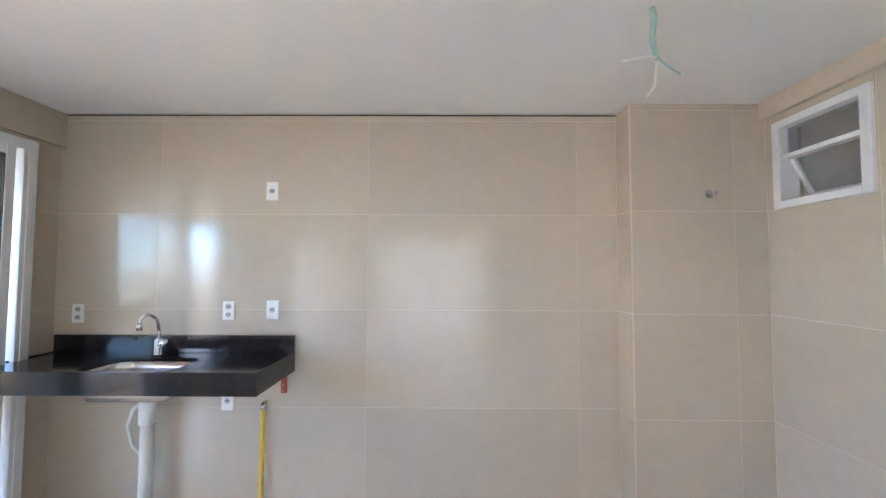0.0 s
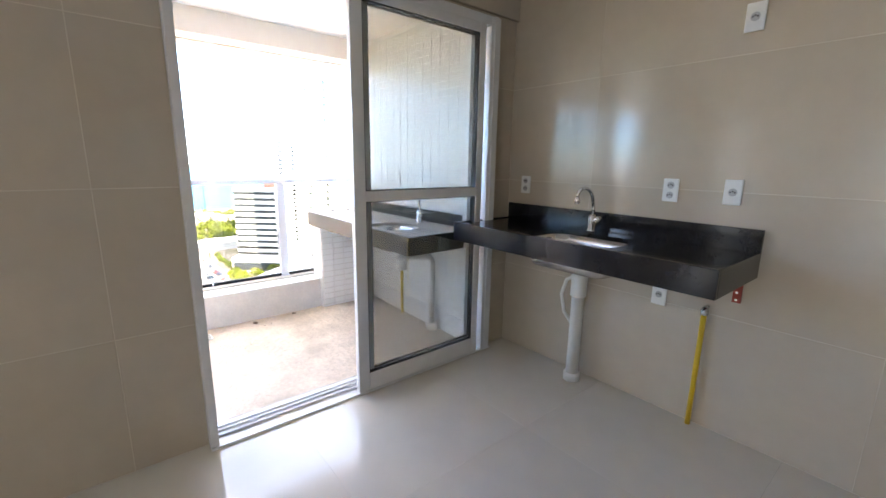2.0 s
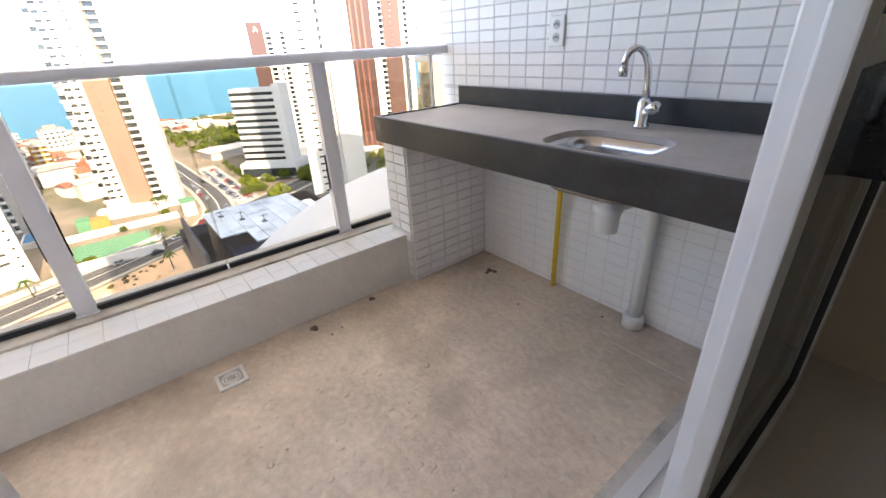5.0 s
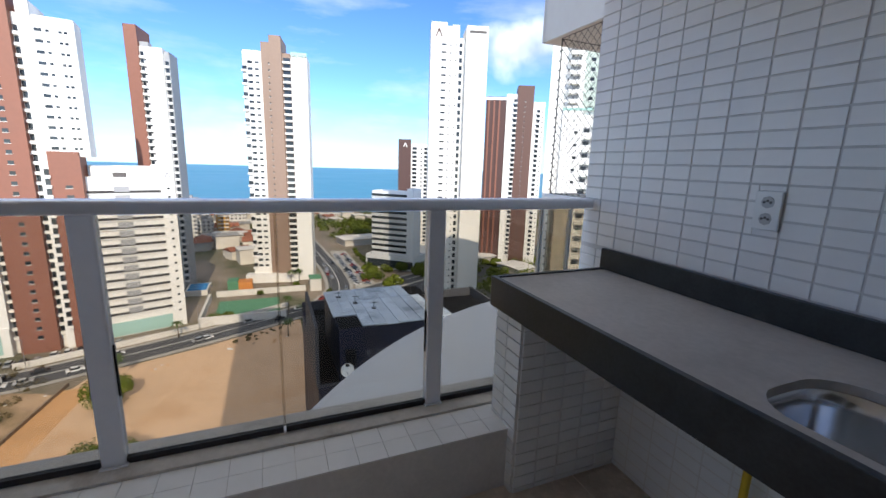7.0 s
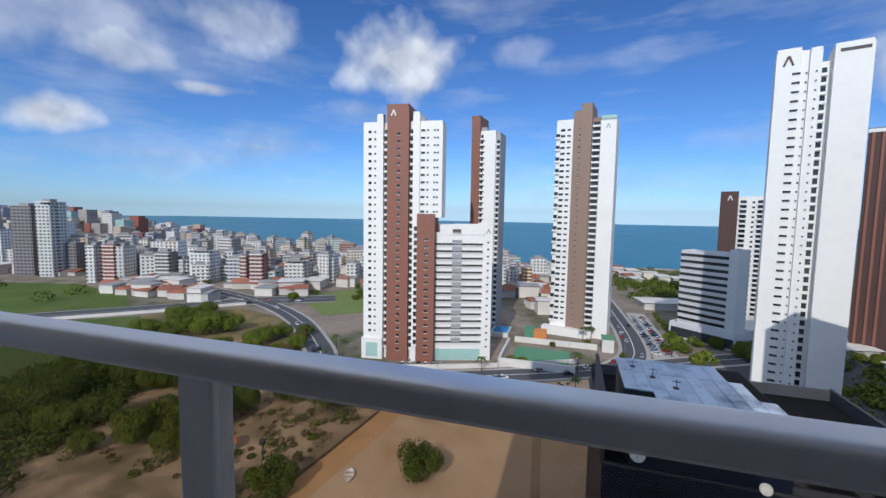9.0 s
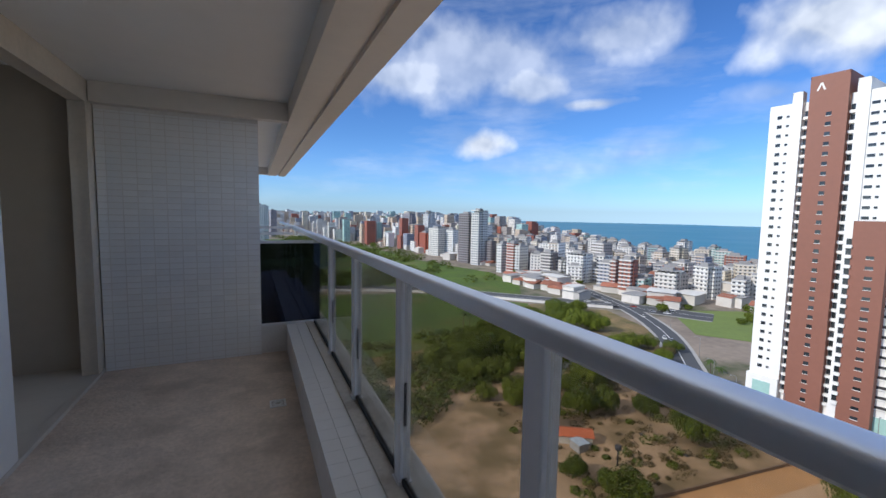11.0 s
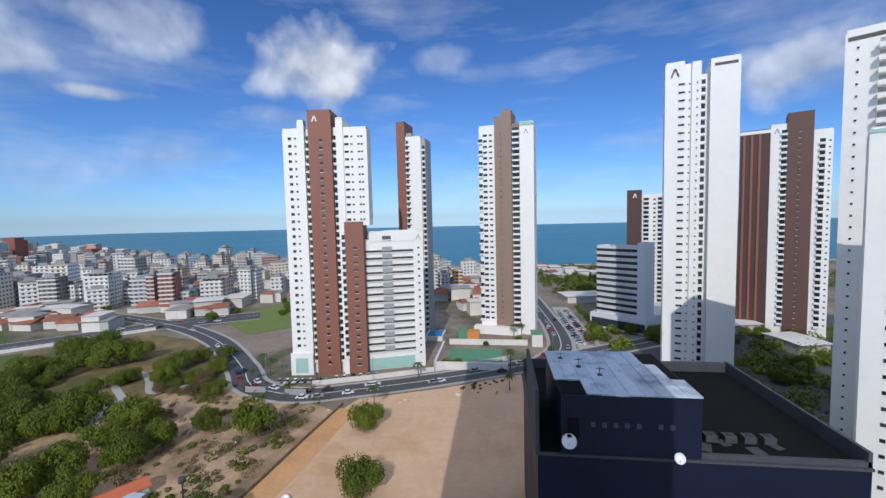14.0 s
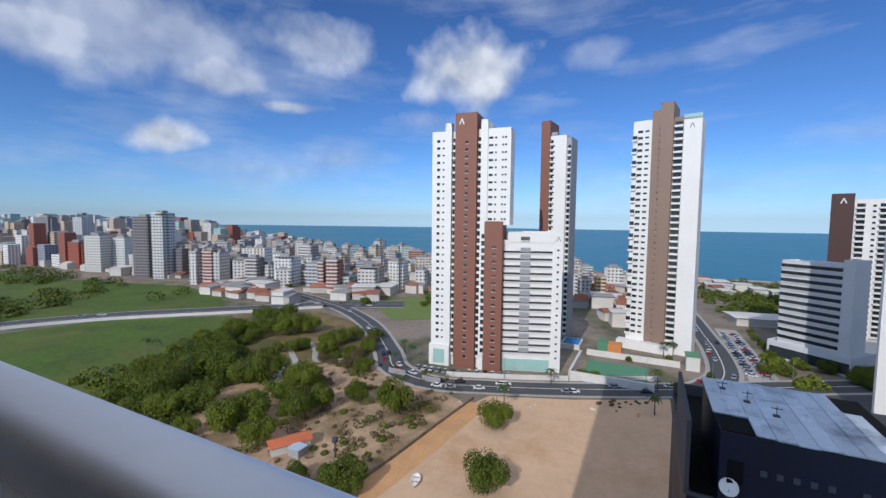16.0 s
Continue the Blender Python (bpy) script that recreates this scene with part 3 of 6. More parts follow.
# ---- balcony railing ----
railing = thing("railing", (-3.75, -0.5, 0.25), "grey aluminium balcony railing with glass panels and a rounded handrail", "railing")
RT = 1.150
prof = [(0.0385 - 0.002, -0.045), (0.0385, -0.040)] + [(0.0035 + 0.035 * math.copysign(abs(math.cos(radians(a))) ** 0.5, math.cos(radians(a))), -0.026 + 0.026 * math.sin(radians(a)) ** 0.5) for a in range(0, 181, 12)] + [(-0.0315, -0.040), (-0.0295, -0.045)]
bm = bmesh.new()
ends = [[bm.verts.new((-3.766 + px, y, RT + pz)) for px, pz in prof] for y in (-8.8, BY1 - 0.012)]
for i in range(len(prof)):
    f = bm.faces.new((ends[0][i], ends[0][(i + 1) % len(prof)], ends[1][(i + 1) % len(prof)], ends[1][i]))
    f.smooth = 1 <= i <= 18
bm.faces.new(ends[0][::-1]), bm.faces.new(ends[1])
part("handrail", bm, M_HANDRAIL, railing)
POSTS, PW = [1.405, 0.262, -0.625, -1.475, -2.33], 0.068
for y in POSTS:
    p = part("post", boxes((-3.795, -3.747, y, y + PW, 0.252, RT - 0.046), bevel=0.006), M_RAIL, railing)
    part("foot_plate", boxes((-3.803, -3.739, y - 0.006, y + PW + 0.006, 0.250, 0.258), bevel=0.002), M_RAIL, p)
    for ys in (y - 0.006, y + PW + 0.001):
        part("rubber_seal", boxes((-3.774, -3.764, ys, ys + 0.005, 0.50, 0.68)), M_GASKET, p)
gaps = [(POSTS[0] + PW, 1.94), (0.838, POSTS[0]), (POSTS[1] + PW, 0.828)] + [(b + PW, a) for a, b in zip(POSTS[1:], POSTS[2:])] + [(BY0 + 0.02, POSTS[-1])]
for y0, y1 in gaps:
    g = part("glass_panel", boxes((-3.772, -3.764, y0 - 0.01, y1 + 0.01, 0.275, RT - 0.05)), G_RAIL, railing)
    g.visible_shadow = False
    part("bottom_seal", boxes((-3.778, -3.758, y0, y1, 0.252, 0.275)), M_GASKET, railing)
part("edge_strip", boxes((-3.778, -3.760, 1.94, 1.952, 0.252, RT - 0.046), (-3.778, -3.760, 2.10, 2.112, 0.252, RT - 0.046)), M_ALU, railing)
g = part("glass_panel", boxes((-3.772, -3.764, 1.952, 2.10, 0.275, RT - 0.05)), G_RAIL, railing)
g.visible_shadow = False

screen = thing("glass_screen", (-3.55, BY0 - 0.04, 0.24), "dark tinted glass privacy screen with pale frame", "screen")
part("dark_pane", boxes((-3.83, WEND, BY0 - 0.045, BY0 - 0.037, 0.25, 1.05)), G_DARK, screen)
part("bottom_frame", boxes((-3.84, WEND, BY0 - 0.055, BY0 - 0.027, 0.237, 0.262)), M_ALU, screen)
part("top_frame", boxes((-3.84, WEND, BY0 - 0.055, BY0 - 0.027, 1.048, 1.078)), M_ALU, screen)
for yy, zz in ((-5.4, 1.115), (-5.4, 1.03)):
    far_rail = thing("balcony_rail", (-3.6, yy, zz), "pale aluminium rail of the next balcony", "railing", "next balcony rails")
    part("bar", boxes((-3.74, -2.3, yy - 0.02, yy + 0.02, zz, zz + 0.035)), M_ALU, far_rail)
    part("upright", boxes((-3.30, -3.26, yy - 0.018, yy + 0.018, -0.2, zz)), M_ALU, far_rail)
structure("floor_next", boxes((-3.9, BX1 + 0.01, -9.6, BY0 - 0.2, -0.22, BZ - 0.002)), M_SCREED, "bare floor of the next balcony", "floor")


# ---- worktops with sinks ----
def worktop(name, x0, x1, y0, y1, top, drop, hole, mats, label, splash_top, back):
    t = thing(name, ((x0 + x1) / 2, y1, top), label, "worktop")
    cx, cy, w, d, r = hole
    inner = rounded(cx, cy, w, d, r, 6)
    bm = bmesh.new()
    ox0, ox1, oy0, oy1 = x0 + 0.018, x1 - 0.018, y0 + 0.018, y1

    def outward(p):
        dx, dy = p[0] - cx, p[1] - cy
        k = min((ox1 - cx) / dx if dx > 1e-6 else (ox0 - cx) / dx if dx < -1e-6 else 9e9, (oy1 - cy) / dy if dy > 1e-6 else (oy0 - cy) / dy if dy < -1e-6 else 9e9)
        return cx + dx * k, cy + dy * k

    # corners of the slab join the outline so that its edges stay straight
    ring = sorted(inner, key=lambda p: math.atan2(p[1] - cy, p[0] - cx))
    outer = [outward(p) for p in ring]
    for c in ((ox0, oy0), (ox1, oy0), (ox1, oy1), (ox0, oy1)):
        i = min(range(len(outer)), key=lambda i: (outer[i][0] - c[0]) ** 2 + (outer[i][1] - c[1]) ** 2)
        outer[i] = c
    vi = [bm.verts.new((*p, top)) for p in ring]
    vo = [bm.verts.new((*p, top)) for p in outer]
    vl = [bm.verts.new((*p, top - 0.022)) for p in ring]
    n = len(ring)
    for i in range(n):
        j = (i + 1) % n
        bm.faces.new((vi[i], vo[i], vo[j], vi[j])), bm.faces.new((vi[i], vi[j], vl[j], vl[i]))
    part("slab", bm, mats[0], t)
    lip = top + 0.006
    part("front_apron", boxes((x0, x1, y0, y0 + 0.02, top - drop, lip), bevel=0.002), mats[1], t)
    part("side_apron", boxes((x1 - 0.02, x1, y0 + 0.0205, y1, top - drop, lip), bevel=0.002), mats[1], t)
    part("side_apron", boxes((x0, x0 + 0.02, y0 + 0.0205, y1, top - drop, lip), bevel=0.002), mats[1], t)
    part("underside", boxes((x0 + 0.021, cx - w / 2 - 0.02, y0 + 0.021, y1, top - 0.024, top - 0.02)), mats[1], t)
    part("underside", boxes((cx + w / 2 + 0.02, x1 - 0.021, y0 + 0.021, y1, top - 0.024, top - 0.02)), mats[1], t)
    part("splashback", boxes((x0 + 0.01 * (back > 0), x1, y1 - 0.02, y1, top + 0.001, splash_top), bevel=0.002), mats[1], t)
    # basin
    s = thing("sink", (cx, cy, top - 0.02), "stainless steel undermount sink bowl in the worktop", "sink", "sinks")
    bm = bmesh.new()
    rings = []
    for k, (grow, z) in enumerate(((0.012, -0.022), (0.0, -0.024), (-0.008, -0.06), (-0.014, -0.13), (-0.030, -0.160), (-0.070, -0.172), (-0.12, -0.174))):
        rings.append([bm.verts.new((*p, top + z)) for p in rounded(cx, cy, w + 2 * grow, d + 2 * grow, max(0.02, r + grow * 0.6), 6)])
    for a, b in zip(rings, rings[1:]):
        for i in range(len(a)):
            f = bm.faces.new((a[i], a[(i + 1) % len(a)], b[(i + 1) % len(a)], b[i]))
            f.smooth = True
    bm.faces.new(rings[-1])
    part("bowl", bm, M_STEEL, s)
    part("drain", tube(bmesh.new(), [(cx, cy, top - 0.1735), (cx, cy, top - 0.169)], [0.045, 0.040], 20), M_CHROME, s)
    return t


worktop("kitchen_worktop", XW + 0.012, -0.412, 1.92, YN - 0.002, 0.935, 0.112, (-1.13, 2.12, 0.50, 0.34, 0.09), (M_GRANITE, M_GRANITE), "polished black granite kitchen worktop on the tiled wall", 1.043, 1)
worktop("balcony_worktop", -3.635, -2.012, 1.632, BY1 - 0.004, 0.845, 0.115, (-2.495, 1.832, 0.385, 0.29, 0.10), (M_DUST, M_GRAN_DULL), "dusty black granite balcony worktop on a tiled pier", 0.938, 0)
pier = structure("pier", boxes((-3.645, -3.456, 1.6815, BY1, BZ, 0.728)), M_TGROUT2, "white tiled pier that carries the balcony worktop", "pier")
tile_stuff("tiles", pier, "x", 1.678, -1, -3.645, -3.456, -0.03, 0.728, -3.66)
tile_stuff("tiles", pier, "y", -3.456, 1, 1.678, BY1, -0.03, 0.728, 1.68)


def faucet(x, y, z, h, reach, side, label, big=1.0):
    t = thing("faucet", (x, y, z), label, "faucet", "faucets")
    part("base", tube(bmesh.new(), [(x, y, z), (x, y, z + 0.012), (x, y, z + 0.014), (x, y, z + 0.085), (x, y, z + 0.10)], [0.027, 0.027, 0.021, 0.023, 0.014], 18), M_CHROME, t, smooth=True)
    n = Vector((side * 0.5, -1, 0)).normalized()
    foot = Vector((x, y, z))
    pts = [foot + n * (reach * u) + Vector((0, 0, v)) for u, v in ((0, 0.09), (-0.02, 0.13), (0.0, 0.62 * h), (0.08, 0.80 * h), (0.22, 0.91 * h), (0.42, 0.985 * h), (0.60, h), (0.78, 0.98 * h), (0.92, 0.93 * h), (0.99, 0.86 * h), (1.0, 0.80 * h))]
    part("spout", tube(bmesh.new(), pts, 0.0105 * big, 12), M_CHROME, t)
    e = pts[-1]
    part("aerator", tube(bmesh.new(), [e, e + Vector((0, 0, -0.012)), e + Vector((0, 0, -0.036))], [0.012, 0.0155, 0.0145], 14), M_CHROME, t)
    part("lever", tube(bmesh.new(), [(x + 0.015, y - 0.01, z + 0.06), (x + 0.04, y - 0.022, z + 0.072), (x + 0.062, y - 0.032, z + 0.082), (x + 0.066, y - 0.034, z + 0.084)], [0.016, 0.021, 0.018, 0.006], 14), M_CHROME, t, smooth=True)
    return t


faucet(-1.20, 2.35, 0.936, 0.25, 0.13, -0.4, "chrome gooseneck faucet on the kitchen worktop")
faucet(-2.515, 2.085, 0.846, 0.262, 0.082, -2.6, "chrome gooseneck faucet on the dusty balcony worktop", 1.15)


# ---- sockets and switches ----
def socket(x, y, z, double, label):
    t = thing("wall_socket", (x, y, z), label, "socket", "wall sockets")
    part("plate", boxes((x - 0.037, x + 0.037, y - 0.011, y, z - 0.058, z + 0.058), bevel=0.004), M_PLASTIC, t)
    for dz in ((0.025, -0.025) if double else (0.0,)):
        bm = bmesh.new()
        tube(bm, [(x, y - 0.0105, z + dz), (x, y - 0.0125, z + dz)], [0.019, 0.018], 8)
        face = part("module", bm, M_MODULE, t)
        for dx in (-0.009, 0, 0.009):
            part("hole", tube(bmesh.new(), [(x + dx, y - 0.0124, z + dz + (0.004 if dx == 0 else 0)), (x + dx, y - 0.0132, z + dz + (0.004 if dx == 0 else 0))], 0.0042, 8), M_PLASTIC_DARK, face)
    return t


for sx, sz, dbl in ((-1.775, 1.174, True), (-0.832, 1.194, True), (-0.558, 1.20, False), (-0.576, 1.946, False), (-0.823, 0.64, False)):
    socket(sx, YN, sz, dbl, "white plastic double socket plate on beige tiles" if dbl else "white plastic single socket plate on beige tiles")
socket(-3.00, BY1, 1.177, True, "white plastic double socket plate on white tiles")

# ---- pipes ----
trap = thing("waste_pipe", (-1.235, 2.33, 0), "cream plastic sink waste pipe standing on the kitchen floor", "pipe", "waste pipes")
part("floor_collar", tube(bmesh.new(), [(-1.235, 2.33, 0), (-1.235, 2.33, 0.045), (-1.235, 2.33, 0.05)], [0.05, 0.05, 0.04], 20), M_PVC, trap)
part("standpipe", tube(bmesh.new(), [(-1.235, 2.33, 0.045), (-1.235, 2.33, 0.55)], 0.037, 20), M_PVC, trap)
part("sleeve", tube(bmesh.new(), [(-1.235, 2.33, 0.54), (-1.235, 2.33, 0.545), (-1.235, 2.33, 0.69), (-1.235, 2.33, 0.70), (-1.235, 2.31, 0.76)], [0.04, 0.047, 0.047, 0.033, 0.03], 20), M_PLASTIC, trap)
part("flexible_hose", tube(bmesh.new(), [(-1.27, 2.33, 0.66), (-1.33, 2.34, 0.62), (-1.365, 2.35, 0.52), (-1.35, 2.37, 0.40), (-1.30, 2.40, 0.32), (-1.28, 2.44, 0.30)], 0.011, 10), M_PVC, trap)
gas = thing("gas_pipe", (-0.59, 2.415, 0), "yellow painted gas pipe with a metal end cap", "pipe", "gas pipes")
part("pipe", tube(bmesh.new(), [(-0.592, 2.415, 0.0), (-0.590, 2.415, 0.60)], 0.0125, 12), M_YELLOW, gas)
part("end_cap", tube(bmesh.new(), [(-0.59, 2.415, 0.598), (-0.59, 2.415, 0.602), (-0.59, 2.415, 0.625), (-0.59, 2.418, 0.632), (-0.59, 2.45, 0.634)], [0.014, 0.018, 0.018, 0.013, 0.011], 12), M_STEEL, gas)
bracket = thing("shelf_bracket", (-0.475, 2.44, 0.68), "red primed steel bracket under the worktop", "bracket", "worktop brackets")
part("upright", boxes((-0.492, -0.458, 2.436, 2.449, 0.69, 0.90), bevel=0.001), M_RED, bracket)
part("arm", boxes((-0.492, -0.458, 2.02, 2.436, 0.886, 0.91), bevel=0.001), M_RED, bracket)
for bz in (0.705, 0.74):
    part("bolt", tube(bmesh.new(), [(-0.475, 2.437, bz), (-0.475, 2.430, bz)], 0.006, 8), M_STEEL, bracket)
copy_thing(bracket, pose(-1.72, 2.44, 0.68))
btrap = thing("waste_pipe", (-2.45, 2.16, BZ), "white plastic bottle trap and waste pipe under the balcony sink", "pipe", "waste pipes")
part("floor_collar", tube(bmesh.new(), [(-2.45, 2.16, BZ), (-2.45, 2.16, BZ + 0.05), (-2.45, 2.16, BZ + 0.055)], [0.046, 0.046, 0.034], 20), M_PVC, btrap)
part("standpipe", tube(bmesh.new(), [(-2.45, 2.16, BZ + 0.04), (-2.45, 2.16, 0.52), (-2.45, 2.155, 0.56), (-2.46, 2.12, 0.592), (-2.49, 1.94, 0.594)], 0.027, 16), M_PVC, btrap)
TX, TY = -2.495, 1.90
part("bottle_trap", tube(bmesh.new(), [(TX, TY, 0.505), (TX, TY, 0.508), (TX, TY, 0.575), (TX, TY, 0.580), (TX, TY, 0.605), (TX, TY, 0.615), (TX, TY, 0.70)], [0.036, 0.044, 0.046, 0.052, 0.052, 0.026, 0.024], 20), M_PLASTIC, btrap)
part("chrome_nut", tube(bmesh.new(), [(TX, TY, 0.635), (TX, TY, 0.66)], 0.033, 14), M_CHROME, btrap)
bgas = thing("gas_pipe", (-2.905, 2.18, BZ), "yellow painted gas pipe under the balcony worktop", "pipe", "gas pipes")
part("pipe", tube(bmesh.new(), [(-2.905, 2.18, BZ), (-2.90, 2.175, 0.3), (-2.897, 2.17, 0.72)], 0.0125, 12), M_YELLOW, bgas)
stub = thing("pipe_stub", (2.06, 2.26, 1.90), "short chrome water outlet on the tiled column", "pipe stub")
part("flange", tube(bmesh.new(), [(2.06, 2.26, 1.90), (2.06, 2.254, 1.90)], 0.024, 16), M_CHROME, stub)
part("spigot", tube(bmesh.new(), [(2.06, 2.255, 1.90), (2.06, 2.20, 1.90)], 0.011, 12), M_CHROME, stub)
for (lx, ly) in ((1.29, 1.36), (-1.09, 1.15)):
    lamp = thing("ceiling_wires", (lx, ly, CEIL), "loose light wires hanging from a ceiling conduit", "wires", "ceiling wires")
    part("conduit", tube(bmesh.new(), [(lx, ly, CEIL), (lx + 0.01, ly, CEIL - 0.03), (lx + 0.005, ly + 0.01, CEIL - 0.12), (lx + 0.03, ly + 0.02, CEIL - 0.19)], [0.013, 0.012, 0.011, 0.009], 10), M_WIRE, lamp)
    for k, (dx, dy, dz) in enumerate(((0.10, 0.02, -0.24), (-0.02, 0.03, -0.32), (-0.14, -0.02, -0.22))):
        part("wire", tube(bmesh.new(), [(lx + 0.028, ly + 0.02, CEIL - 0.18), (lx + 0.03 + dx * 0.4, ly + dy, CEIL + dz * 0.9), (lx + 0.02 + dx, ly + dy * 1.5, CEIL + dz)], 0.004, 6), M_PVC if k else M_WIRE, lamp)


# ---- floor drains and mortar crumbs ----
def drain(x, y):
    t = thing("floor_drain", (x, y, BZ), "square pale plastic floor drain with a round grate", "floor drain", "floor drains")
    part("frame", boxes((x - 0.055, x + 0.055, y - 0.055, y - 0.042, BZ, BZ + 0.010), (x - 0.055, x + 0.055, y + 0.042, y + 0.055, BZ, BZ + 0.010), (x - 0.055, x - 0.042, y - 0.042, y + 0.042, BZ, BZ + 0.010), (x + 0.042, x + 0.055, y - 0.042, y + 0.042, BZ, BZ + 0.010), bevel=0.001), M_PLASTIC, t)
    part("base", boxes((x - 0.042, x + 0.042, y - 0.042, y + 0.042, BZ, BZ + 0.004)), M_CURB, t)
    for rr in (0.034, 0.022):
        part("grate_ring", tube(bmesh.new(), [Vector((x, y, BZ + 0.006)) + rr * Vector((math.cos(radians(a)), math.sin(radians(a)), 0)) for a in range(0, 361, 20)], 0.0035, 6, False), M_PLASTIC, t)


drain(-3.337, 0.665), drain(-3.36, -2.15)
crumbs = random.Random(4)
for k, (x, y, r) in enumerate(((-3.423, 1.061, 0.020), (-3.324, 1.104, 0.006), (-3.343, 1.163, 0.006), (-3.25, 2.05, 0.016), (-3.22, 2.06, 0.013), (-3.24, 2.02, 0.012), (-2.572, 2.116, 0.006), (-2.91, 1.913, 0.006), (-3.46, 1.392, 0.016))):
    bm = bmesh.new()
    bmesh.ops.create_icosphere(bm, subdivisions=2, radius=r)
    for v in bm.verts:
        v.co *= crumbs.uniform(0.6, 1.25)
        v.co.z = max(-0.2 * r, v.co.z * 0.55)
    bm.transform(pose(x, y, BZ + 0.15 * r))
    tagged(new("mortar_crumb", mesh("mortar_crumb", bm, M_DEBRIS)), "dark crumb of dry mortar on the screed", "debris", "mortar crumbs")

spatter = random.Random(17)
sv, sf = [], []
for k in range(170):
    x, y = spatter.gauss(-2.85, 0.30), spatter.gauss(0.95, 0.42)
    if not (BX0 + 0.03 < x < BX1 - 0.12 and BY0 + 0.1 < y < 1.95):
        continue
    r, tall = spatter.uniform(0.004, 0.017), spatter.uniform(0.0012, 0.0035)
    n = len(sv)
    for grow, z in ((1.0, -0.001), (0.65, tall)):
        sv += [(x + r * grow * spatter.uniform(0.7, 1.3) * math.cos(a), y + r * grow * spatter.uniform(0.7, 1.3) * math.sin(a), BZ + z) for a in (0.0, 1.05, 2.09, 3.14, 4.19, 5.24)]
    sf += [(n + 6, n + 7, n + 8, n + 9, n + 10, n + 11)] + [(n + i, n + (i + 1) % 6, n + 6 + (i + 1) % 6, n + 6 + i) for i in range(6)]
me = bpy.data.meshes.new("mortar_spatter")
me.from_pydata(sv, [], sf)
me.materials.append(M_SCREED)
tagged(new("mortar_spatter", me), "pale dried mortar spatter on the screed", "debris", kind="stuff")

# ---- ledge and neighbour's balcony ----
bm = bmesh.new()
cx, cy, rad = -2.08, 4.0, 3.77
edge = [(-3.90, cy - math.sqrt(rad ** 2 - 1.82 ** 2))] + [(cx + rad * math.cos(radians(a)), cy + rad * math.sin(radians(a))) for a in range(238, 139, -3)] + [(-3.90, 6.6)]
top = [bm.verts.new((x, y, -0.02)) for x, y in edge]
low = [bm.verts.new((x, y, -0.30)) for x, y in edge]
bm.faces.new(top), bm.faces.new(low[::-1])
for i in range(len(edge)):
    bm.faces.new((top[i], top[(i + 1) % len(edge)], low[(i + 1) % len(edge)], low[i]))
structure("ledge", bm, M_LEDGE, "curved pale ledge outside the railing", "ledge")
nb = thing("neighbour_balcony", (-4.6, 4.4, 0), "neighbour's balcony with safety netting and dark glass railing", "balcony")
part("upper_slab", boxes((-5.46, -3.80, 3.08, 7.0, 2.34, 2.66)), M_BEAM, nb)
part("upper_fascia", boxes((-5.48, -3.80, 3.06, 3.08, 2.34, 3.3), (-5.50, -5.46, 3.06, 7.0, 2.34, 3.3)), M_WHITE, nb)
part("back_wall", boxes((-4.35, -3.80, 3.12, 3.25, -0.02, 2.34)), M_WHITE, nb)
part("side_wall", boxes((-3.92, -3.80, 3.25, 7.0, -0.02, 2.34)), M_WHITE, nb)
part("handrail", boxes((-5.33, -4.35, 3.09, 3.15, 1.01, 1.06), (-5.33, -5.28, 3.15, 7.0, 1.01, 1.06), bevel=0.006), M_ALU, nb)
part("glass_panel", boxes((-5.30, -4.35, 3.115, 3.123, 0.0, 1.01)), G_RAIL, nb).visible_shadow = False
part("glass_panel", boxes((-5.31, -5.302, 3.15, 7.0, 0.0, 1.01)), G_RAIL, nb).visible_shadow = False
part("corner_strip", boxes((-4.47, -4.44, 3.10, 3.13, 0.0, 1.0)), M_ALU, nb)
part("television", boxes((-4.95, -4.50, 3.6, 3.66, 0.35, 0.88), bevel=0.01), M_GASKET, nb, "dark screen standing behind the glass")


def net(p0, u, lw, lh, step=0.052):
    """Knotted diamond netting over a rectangle."""
    bm = bmesh.new()
    u = Vector(u)
    s, r = step * 1.414, 0.0014
    k = -int(lh / s) - 1
    while k * s < lw:
        for sign in (1, -1):
            a, b = k * s, k * s + lh
            lo, hi = max(0.0, a), min(lw, b)
            if hi - lo > 0.01:
                za, zb = lo - a, hi - a
                if sign < 0:
                    za, zb = lh - za, lh - zb
                tube(bm, [Vector(p0) + u * lo + Vector((0, 0, za)), Vector(p0) + u * hi + Vector((0, 0, zb))], r, 4, False)
        k += 1
    tube(bm, [Vector(p0), Vector(p0) + Vector((0, 0, lh))], 0.004, 5)
    tube(bm, [Vector(p0) + Vector((0, 0, lh)), Vector(p0) + u * lw + Vector((0, 0, lh))], 0.004, 5)
    tube(bm, [Vector(p0), Vector(p0) + u * lw], 0.004, 5)
    return bm


part("safety_net", net((-5.30, 3.12, 1.06), (1, 0, 0), 0.95, 1.28), M_NET, nb, "dark knotted safety netting")
part("safety_net", net((-5.31, 3.13, 1.06), (0, 1, 0), 3.6, 1.28), M_NET, nb, "dark knotted safety netting")


